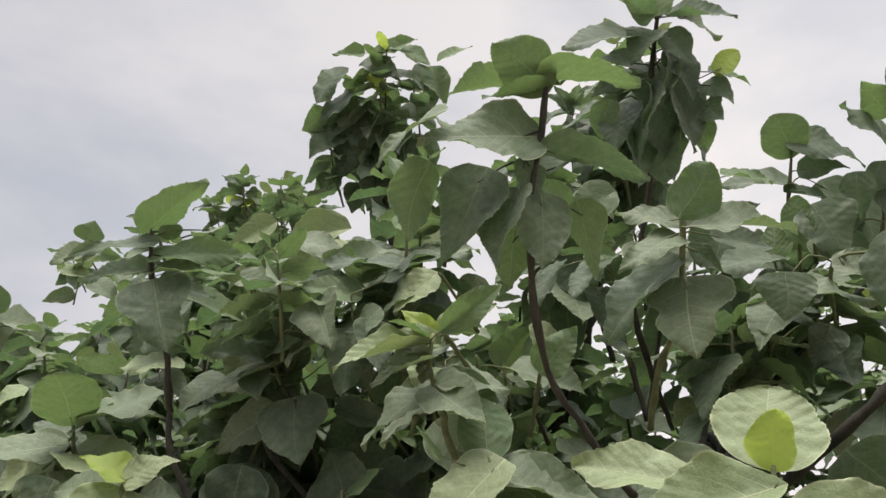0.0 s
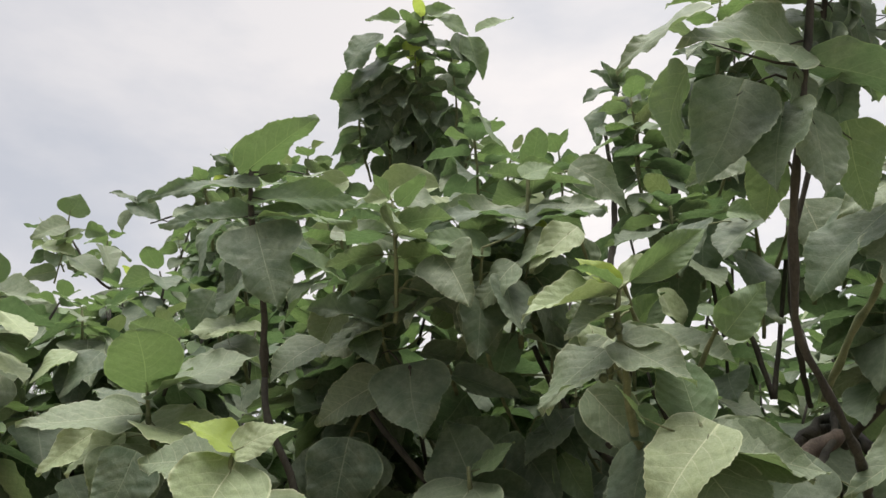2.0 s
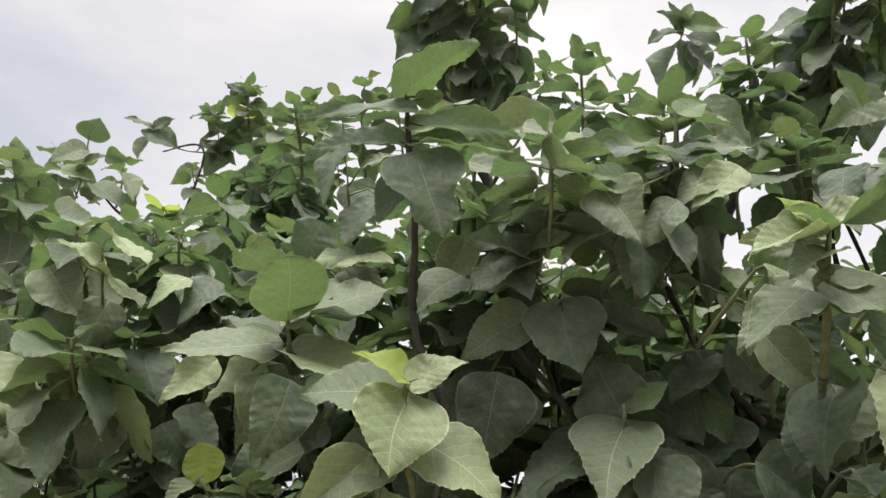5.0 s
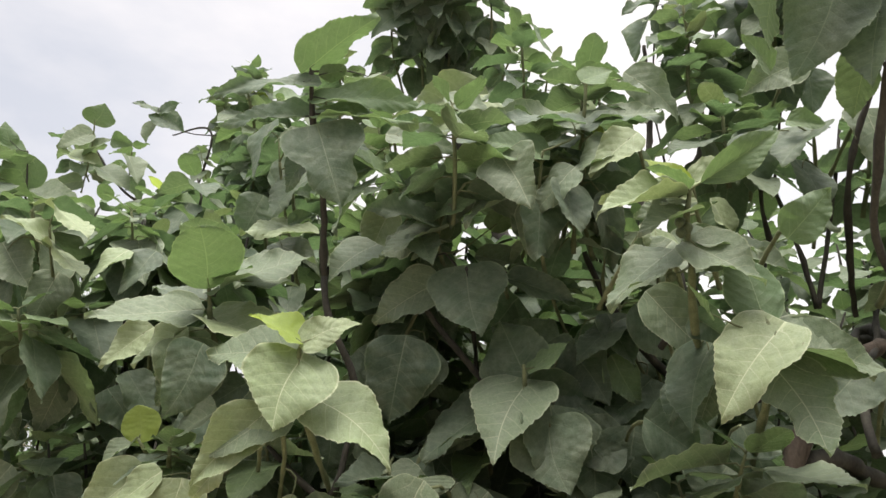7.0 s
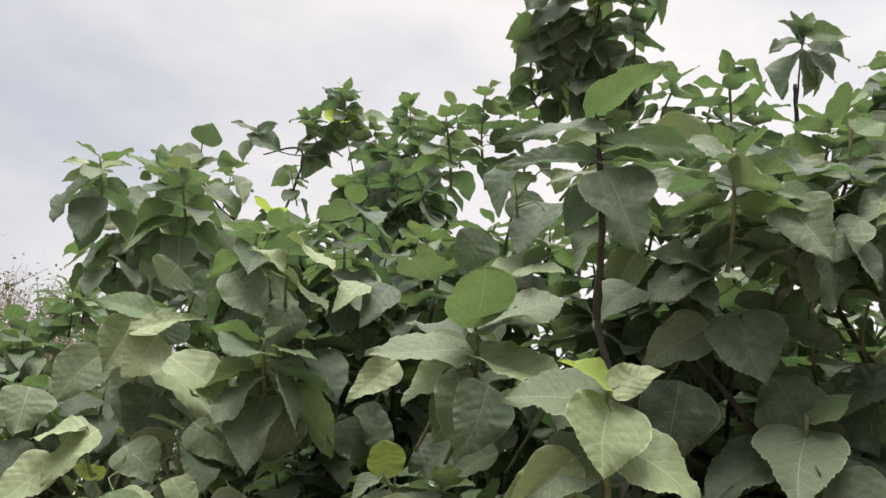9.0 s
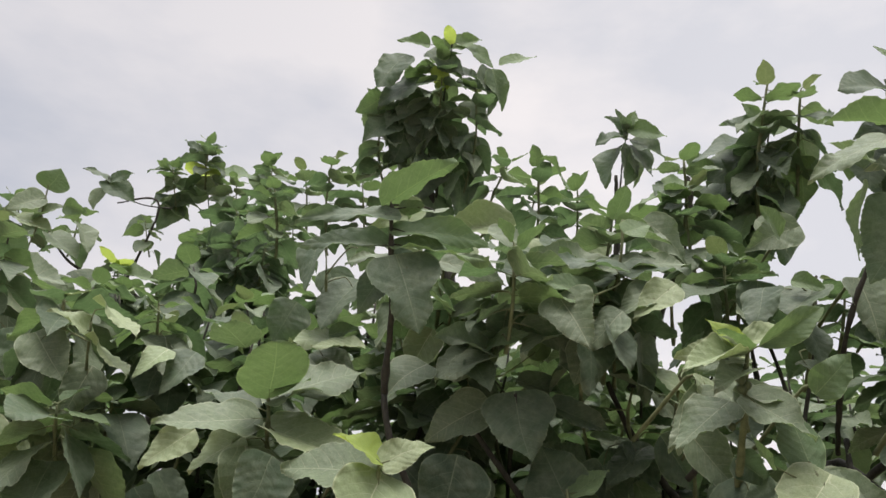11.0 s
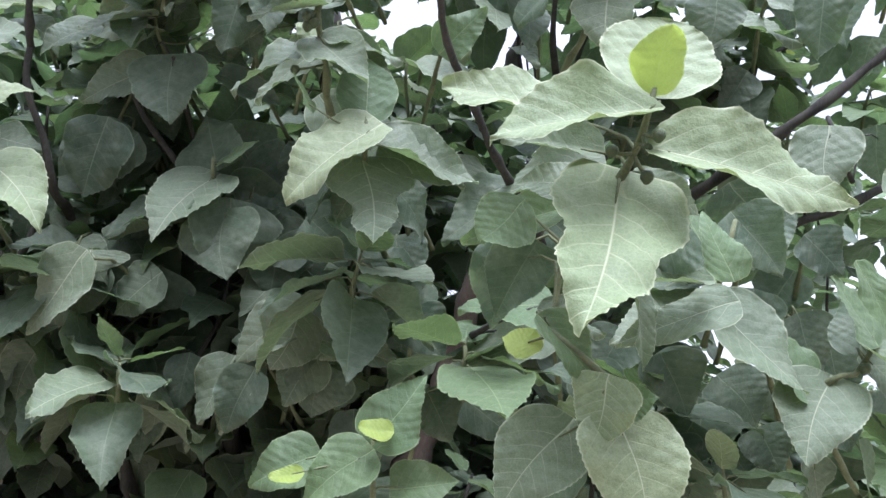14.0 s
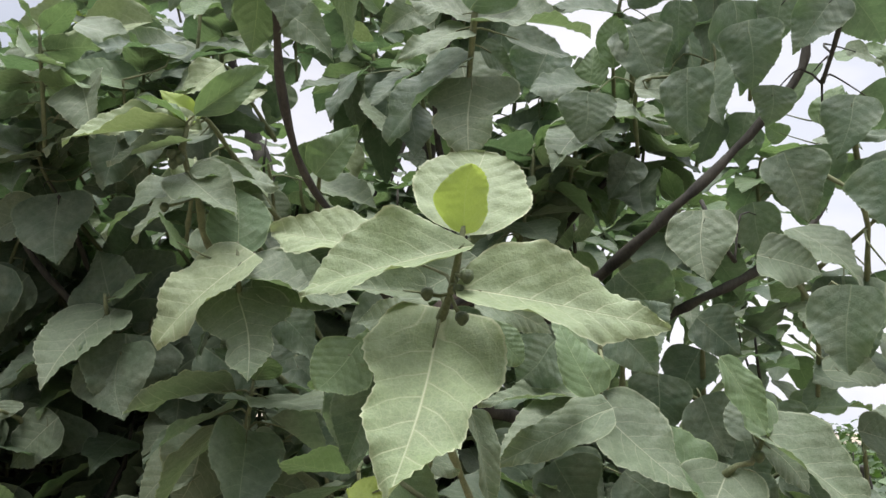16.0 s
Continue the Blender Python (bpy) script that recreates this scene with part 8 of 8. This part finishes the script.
grown(fig_c, (-1.000, 3.950, 2.720), (-1.020, 3.850, 3.020), 20, 0.16, 420, young=0.08, hang=True, dark=True)
grown(fig_c, (-1.120, 4.000, 2.660), (-1.140, 3.900, 2.960), 20, 0.16, 421, young=0.08, hang=True, dark=True)
grown(fig_c, (-0.900, 3.970, 2.740), (-0.920, 3.870, 3.040), 20, 0.16, 422, young=0.08, hang=True, dark=True)
grown(fig_c, (-1.050, 4.100, 2.900), (-1.070, 4.000, 3.200), 20, 0.16, 423, young=0.08, hang=True, dark=True)
grown(fig_c, (-0.920, 4.100, 2.920), (-0.940, 4.000, 3.220), 20, 0.16, 424, young=0.08, hang=True, dark=True)
limb(fig_c, "trunk", [(-1.500, 5.900, -0.050), (-1.500, 5.850, 1.500), (-1.450, 5.800, 2.800), (-1.155, 5.785, 3.433), (-1.290, 5.730, 3.922)], [0.1, 0.08, 0.05, 0.02, 0.012], "grey-brown trunk hidden in leaves")
limb(fig_c, "limb", [(-1.500, 5.850, 1.500), (-1.900, 5.400, 2.400), (-1.729, 5.808, 3.138), (-1.934, 5.699, 3.248), (-2.178, 5.505, 3.319), (-2.387, 5.443, 3.589)], [0.05, 0.04, 0.016, 0.012, 0.009, 0.006], "")
limb(fig_c, "limb", [(-1.574, 5.930, 3.022), (-1.930, 6.074, 3.133), (-1.730, 5.830, 3.911), (-2.032, 5.891, 3.923)], [0.012, 0.01, 0.008, 0.005], "")


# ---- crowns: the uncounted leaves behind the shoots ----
# spheres without twigs, strung along the camera's sight lines to fit its view
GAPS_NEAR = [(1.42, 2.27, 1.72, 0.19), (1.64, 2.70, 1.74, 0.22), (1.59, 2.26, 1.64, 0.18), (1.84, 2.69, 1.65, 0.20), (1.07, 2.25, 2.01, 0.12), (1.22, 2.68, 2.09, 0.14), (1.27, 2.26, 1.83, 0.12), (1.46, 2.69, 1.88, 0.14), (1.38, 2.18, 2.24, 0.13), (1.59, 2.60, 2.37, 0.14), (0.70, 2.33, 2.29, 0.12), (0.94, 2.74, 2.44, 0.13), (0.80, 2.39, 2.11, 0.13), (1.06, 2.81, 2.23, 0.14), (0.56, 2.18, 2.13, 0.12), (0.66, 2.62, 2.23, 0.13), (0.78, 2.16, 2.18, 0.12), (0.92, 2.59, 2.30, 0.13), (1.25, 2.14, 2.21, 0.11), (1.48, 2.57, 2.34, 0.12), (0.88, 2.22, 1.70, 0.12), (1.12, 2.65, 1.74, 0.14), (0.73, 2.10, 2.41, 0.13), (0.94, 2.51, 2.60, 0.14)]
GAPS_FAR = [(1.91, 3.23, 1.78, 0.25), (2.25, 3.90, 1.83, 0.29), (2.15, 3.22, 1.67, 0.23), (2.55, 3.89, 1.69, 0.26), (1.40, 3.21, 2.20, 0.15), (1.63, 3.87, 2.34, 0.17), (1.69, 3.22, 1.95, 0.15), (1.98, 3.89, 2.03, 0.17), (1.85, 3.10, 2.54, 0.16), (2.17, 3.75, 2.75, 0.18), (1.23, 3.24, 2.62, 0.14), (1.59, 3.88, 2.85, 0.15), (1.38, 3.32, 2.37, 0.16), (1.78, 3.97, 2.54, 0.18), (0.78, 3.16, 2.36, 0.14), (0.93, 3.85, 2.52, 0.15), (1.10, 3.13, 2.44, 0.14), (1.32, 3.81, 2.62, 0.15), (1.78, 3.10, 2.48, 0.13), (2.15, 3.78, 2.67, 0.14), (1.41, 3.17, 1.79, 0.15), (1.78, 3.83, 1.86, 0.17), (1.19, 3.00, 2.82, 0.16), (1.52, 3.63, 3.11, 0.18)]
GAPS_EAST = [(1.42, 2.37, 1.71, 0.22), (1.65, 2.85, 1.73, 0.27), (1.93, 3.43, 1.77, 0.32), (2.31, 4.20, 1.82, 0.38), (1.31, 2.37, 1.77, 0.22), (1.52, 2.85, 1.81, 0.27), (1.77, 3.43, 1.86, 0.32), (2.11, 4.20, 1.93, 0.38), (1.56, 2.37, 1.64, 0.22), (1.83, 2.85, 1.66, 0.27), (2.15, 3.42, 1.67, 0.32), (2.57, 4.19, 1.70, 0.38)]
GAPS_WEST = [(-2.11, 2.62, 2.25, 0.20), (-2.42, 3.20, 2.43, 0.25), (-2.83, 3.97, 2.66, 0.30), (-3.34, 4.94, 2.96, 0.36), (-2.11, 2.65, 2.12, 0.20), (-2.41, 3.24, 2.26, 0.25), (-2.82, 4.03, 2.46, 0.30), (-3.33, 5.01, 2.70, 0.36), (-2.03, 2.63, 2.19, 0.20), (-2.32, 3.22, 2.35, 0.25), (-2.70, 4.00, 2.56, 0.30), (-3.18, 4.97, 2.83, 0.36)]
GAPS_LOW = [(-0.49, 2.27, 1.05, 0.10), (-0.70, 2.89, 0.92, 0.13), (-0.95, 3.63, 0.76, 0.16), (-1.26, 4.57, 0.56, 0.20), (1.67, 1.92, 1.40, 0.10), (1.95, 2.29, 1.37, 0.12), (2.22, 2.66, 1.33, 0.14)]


def fill(tree, seed, count, box, top, leaves, size, front=lambda x: -9, hang=False):
    """Leafy twigs through a box of the crown, under its top surface and clear of gaps fitted to the camera's view."""
    rng, fo, made = random.Random(seed), Foliage(), 0
    while made < count:
        p = Vector((rng.uniform(*box[0]), rng.uniform(*box[1]), rng.uniform(*box[2])))
        # west edge follows a sight line from the camera's place at 8.2 s
        west = p.x < -0.89 - 0.46 * (p.y - 0.3) and p.z > 1.545 + 0.2 * (p.y - 0.3)
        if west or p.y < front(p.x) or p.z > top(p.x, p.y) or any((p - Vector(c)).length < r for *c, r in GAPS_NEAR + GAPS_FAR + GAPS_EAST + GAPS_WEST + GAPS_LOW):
            continue
        made += 1
        fo.add(rng, p - Vector((rng.uniform(-0.05, 0.05), rng.uniform(-0.05, 0.05), rng.uniform(0.14, 0.24))), p, leaves, size * rng.uniform(0.85, 1.1), hang=hang)
    fo.done(tree)


fill(fig_a, 5, 330, ((-2.2, 1.9), (2.0, 3.2), (0.7, 2.9)), lambda x, y: 1.98 + 0.55 * (y - 1.9) - (0.12 if x < -0.7 else 0) - 0.12 * max(0, x - 0.9), 10, 0.12, lambda x: 2.12 + 0.55 * max(0, -0.35 - x) + 0.3 * max(0, x - 0.6))
fill(fig_a, 9, 150, ((-1.35, 0.5), (2.02, 2.7), (0.75, 1.62)), lambda x, y: 1.62, 10, 0.115, lambda x: 2.04 + 0.5 * max(0, -0.5 - x), True)
fill(fig_a, 10, 80, ((0.5, 1.35), (1.75, 2.6), (0.6, 1.33)), lambda x, y: 1.33, 10, 0.115, hang=True)
fill(fig_b, 6, 330, ((-3.2, 2.4), (3.0, 4.3), (0.8, 3.4)), lambda x, y: 2.6 + 0.28 * (y - 3.0) - 0.15 * max(0, -1.1 - x), 10, 0.13, hang=True)
fill(fig_c, 7, 110, ((-3.2, -0.3), (4.6, 6.6), (0.9, 4.2)), lambda x, y: 3.05 + 0.34 * (y - 4.6) - 0.35 * abs(x + 1.4), 10, 0.17)
fill(fig_d, 8, 230, ((1.3, 4.2), (2.1, 4.6), (0.35, 1.6)), lambda x, y: 1.38 + 0.07 * (y - 2.2), 9, 0.13)

# ---- ground, and what lies beyond ----
gm = bmesh.new()
bmesh.ops.create_grid(gm, x_segments=60, y_segments=60, size=600)
for v in gm.verts:
    far = v.co.length
    v.co.z = 0.0 if far < 25 else 0.4 * noise.noise(v.co * 0.02)
ground_me = bpy.data.meshes.new("ground")
gm.to_mesh(ground_me)
gm.free()
ground_me.materials.append(SOIL)
tagged(new("ground", ground_me), "dry pale brown bare soil", "ground", kind="structure")


# unseen wall added behind the viewer to hold back low light on the crown
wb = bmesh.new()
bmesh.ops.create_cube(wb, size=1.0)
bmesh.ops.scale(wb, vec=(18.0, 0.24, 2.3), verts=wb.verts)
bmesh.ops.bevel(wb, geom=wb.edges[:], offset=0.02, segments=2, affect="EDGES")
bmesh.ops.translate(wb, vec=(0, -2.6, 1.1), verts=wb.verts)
wall_me = bpy.data.meshes.new("added_wall_south")
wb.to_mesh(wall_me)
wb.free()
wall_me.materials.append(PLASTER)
tagged(new("added_wall_south", wall_me), "plain grey wall, unseen, added to hold back low sky light", "wall", kind="structure")


def brick_wall(place, along, courses, heading):
    """A low wall of bricks laid in running bond, each brick a part."""
    wall = plant("brick_wall", place, "low unplastered red brick wall behind the trees", "wall")
    wall["kind"] = "structure"
    wall.rotation_euler = (0, 0, radians(heading))
    bm = bmesh.new()
    bmesh.ops.create_cube(bm, size=1.0)
    bmesh.ops.scale(bm, vec=(0.22, 0.105, 0.068), verts=bm.verts)
    bmesh.ops.bevel(bm, geom=bm.edges[:], offset=0.005, segments=1, affect="EDGES")
    me = bpy.data.meshes.new("brick")
    bm.to_mesh(me)
    bm.free()
    me.materials.append(BRICK)
    core = bmesh.new()
    bmesh.ops.create_cube(core, size=1.0)
    bmesh.ops.scale(core, vec=(along * 0.232, 0.09, courses * 0.08), verts=core.verts)
    bmesh.ops.translate(core, vec=(0, 0, courses * 0.04 - 0.01), verts=core.verts)
    c = bpy.data.meshes.new("mortar")
    core.to_mesh(c)
    core.free()
    c.materials.append(SOIL)
    o = new("mortar", c)
    o.parent = wall
    rng = random.Random(3)
    for j in range(courses):
        for i in range(along):
            o = new("brick", me)
            o.parent = wall
            o.location = ((i - along / 2 + 0.5 + (0.25 if j % 2 else -0.25)) * 0.232, rng.uniform(-0.003, 0.003), 0.034 + j * 0.08)
    return wall


def bush(name, place, height, width, seed, mat, leaves, leaf_size, label, stems=7, bark=None):
    """A far bush or tree: stems that fork, with many small leaves in uneven clumps."""
    rng = random.Random(seed)
    ob = plant(name, place, label, "bush")
    place = Vector(place)
    bm, blades = bmesh.new(), []
    coarse_v = [(0, 0, 0), (-0.4, 0.4, 0.08), (0, 0.45, 0), (0.4, 0.4, 0.08), (0, 1, -0.1)]
    coarse = (coarse_v, [(0, 2, 1), (0, 3, 2), (1, 2, 4), (2, 3, 4)], [(0, 0, 0), (-0.4, 0.4, -0.5), (0, 0.45, 0), (0.4, 0.4, 0.5), (0, 1, 0)])
    tips = []
    for k in range(stems):
        a = rng.uniform(0, 6.28)
        top = place + Vector((math.cos(a) * width * rng.uniform(0.1, 0.5), math.sin(a) * width * rng.uniform(0.1, 0.5), height * rng.uniform(0.6, 1.0)))
        foot = place + Vector((math.cos(a), math.sin(a), 0)) * 0.1
        pts = [foot, foot.lerp(top, 0.5) + Vector((rng.uniform(-0.2, 0.2), rng.uniform(-0.2, 0.2), 0.1)), top]
        tube(bm, *smooth_line(pts, [0.045, 0.025, 0.006], 0.4), 6)
        tips.append(top)
        for q in range(9):
            s = rng.uniform(0.3, 1)
            b = foot.lerp(top, s)
            e = b + Vector((rng.gauss(0, 0.28), rng.gauss(0, 0.28), abs(rng.gauss(0.25, 0.15)))) * width * 0.5
            tube(bm, [b, (b + e) / 2 + Vector((0, 0, 0.03)), e], [0.012, 0.009, 0.003], 4)
            tips.append(e)
    for k in range(leaves):
        tip = rng.choice(tips)
        p = tip + Vector((rng.gauss(0, 0.12), rng.gauss(0, 0.12), rng.gauss(-0.1, 0.16))) * width * 0.5
        m = np.array(leaf_pose(p, leaf_size * rng.uniform(0.6, 1.2), leaf_size * 0.6, rng.uniform(0, 360), rng.uniform(-50, 50), rng.uniform(-60, 60)))
        blades.append(((np.array(coarse[0]) @ m[:3, :3].T + m[:3, 3]).tolist(), coarse[1], coarse[2]))
    part("branchwork", bm, bark or BARK, ob)
    if blades:
        part("foliage", leaf_mesh("foliage", blades, [mat]), None, ob, kind="stuff")
    return ob



brick_wall((-1.6, 5.2, 0), 14, 14, 3)
brick_wall((5.35, 3.2, 0), 12, 16, -1)


def bare_tree(place, height, seed):
    """A leafless tree: a trunk that forks four times into fine upright twigs."""
    rng = random.Random(seed)
    ob = plant("bare_tree", place, "leafless tree far off, haze put into its pale grey bark", "tree", "bare trees")
    trunk, twigs = bmesh.new(), bmesh.new()

    def fork(bm, foot, way, length, r, level):
        tip = foot + way * length
        mid = (foot + tip) / 2 + Vector((rng.gauss(0, 0.06), rng.gauss(0, 0.06), 0.04)) * length
        tube(bm, [foot, mid, tip], [r, r * 0.8, r * 0.5], 6 if level < 2 else 3)
        if level == 4:
            return
        for k in range((4, 5, 5, 4)[level]):
            s = rng.uniform(0.45, 1.0)
            turn = Vector((rng.gauss(0, 0.5), rng.gauss(0, 0.5), rng.uniform(0.15, 0.7)))
            fork(twigs if level else trunk, foot.lerp(tip, s), (way * 0.8 + turn).normalized(), length * rng.uniform(0.45, 0.7), r * 0.45, level + 1)

    fork(trunk, Vector(place), Vector((rng.uniform(-0.08, 0.08), 0, 1)).normalized(), height * 0.42, 0.13, 0)
    part("trunk", trunk, HAZED_BARK, ob)
    part("twigwork", twigs, HAZED_BARK, ob, kind="stuff")


def thicket(name, label, place, height, width, seed, leaf_mat, stem_mat, stems, per_twig, leaf=1.0):
    """A far bush: many thin crossing stems with small leaves along their twigs."""
    rng = random.Random(seed)
    ob = plant(name, place, label, "bush")
    place, bm, blades = Vector(place), bmesh.new(), []
    shape = ([(0, 0, 0), (-0.4, 0.45, 0.1), (0, 0.45, 0), (0.4, 0.45, 0.1), (0, 1, -0.1)], [(0, 2, 1), (0, 3, 2), (1, 2, 4), (2, 3, 4)], [(0, 0, 0), (-0.4, 0.4, -0.5), (0, 0.45, 0), (0.4, 0.4, 0.5), (0, 1, 0)])
    for k in range(stems):
        a, d = rng.uniform(0, 6.28), width * 0.5 * math.sqrt(rng.random())
        foot = place + Vector((math.cos(a) * d, math.sin(a) * d, 0))
        top = foot + Vector((rng.gauss(0, 0.28), rng.gauss(0, 0.28), height * rng.uniform(0.72, 1.0) * (1 - 0.25 * (2 * d / width) ** 2)))
        mid = (foot + top) / 2 + Vector((rng.gauss(0, 0.12), rng.gauss(0, 0.12), 0))
        tube(bm, [foot, mid, top], [0.014, 0.01, 0.003], 4)
        for q in range(5):
            b = mid.lerp(top, rng.uniform(0, 0.95))
            e = b + Vector((rng.gauss(0, 0.22), rng.gauss(0, 0.22), rng.uniform(0.05, 0.45)))
            tube(bm, [b, e], [0.006, 0.002], 3)
            for w in range(per_twig):
                p = b.lerp(e, rng.random()) + Vector((rng.gauss(0, 0.07), rng.gauss(0, 0.07), rng.gauss(0, 0.07)))
                m = np.array(leaf_pose(p, leaf * rng.uniform(0.03, 0.065), leaf * 0.03, rng.uniform(0, 360), rng.uniform(-60, 50), rng.uniform(-60, 60)))
                blades.append(((np.array(shape[0]) @ m[:3, :3].T + m[:3, 3]).tolist(), shape[1], shape[2]))
    part("stemwork", bm, stem_mat, ob, kind="stuff")
    part("foliage", leaf_mesh("foliage", blades, [leaf_mat]), None, ob, kind="stuff")


thicket("dry_thicket", "brown half-bare thicket of thin crossing stems", (-5.3, 8.8, 0), 3.75, 2.2, 11, SCRUB, SCRUB_BARK, 190, 26)
thicket("dry_thicket", "brown half-bare thicket of thin crossing stems", (-7.0, 9.6, 0), 4.2, 2.6, 12, SCRUB, SCRUB_BARK, 190, 26)
bare_tree((-11.0, 19.8, 0), 8.6, 13)
bare_tree((-13.0, 21.4, 0), 9.6, 14)
bare_tree((-15.4, 20.6, 0), 9.2, 15)
thicket("far_bush", "dark green small-leaved bush far off", (-4.6, 12.0, 0), 4.6, 3.2, 15, HEDGE, BARK, 150, 34)
bush("weed_bush", (-2.6, 3.6, 0), 1.9, 1.2, 16, WEED, 1200, 0.07, "bright green weedy bush between the trees", 9)
bush("weed_bush", (-2.9, 2.9, 0), 2.0, 1.0, 17, WEED, 700, 0.08, "bright green weedy bush between the trees", 9)

for x, y, tall, seed in ((1.9, 6.6, 1.34, 21), (3.2, 6.3, 1.4, 22), (4.5, 6.4, 1.44, 23), (5.8, 6.5, 1.44, 24), (7.2, 6.7, 1.46, 25), (8.6, 7.0, 1.46, 26)):
    thicket("hedge_bush", "dense dark green small-leaved hedge bush", (x, y, 0), tall - 0.06, 1.9, seed, HEDGE, BARK, 130, 20, 2.1)
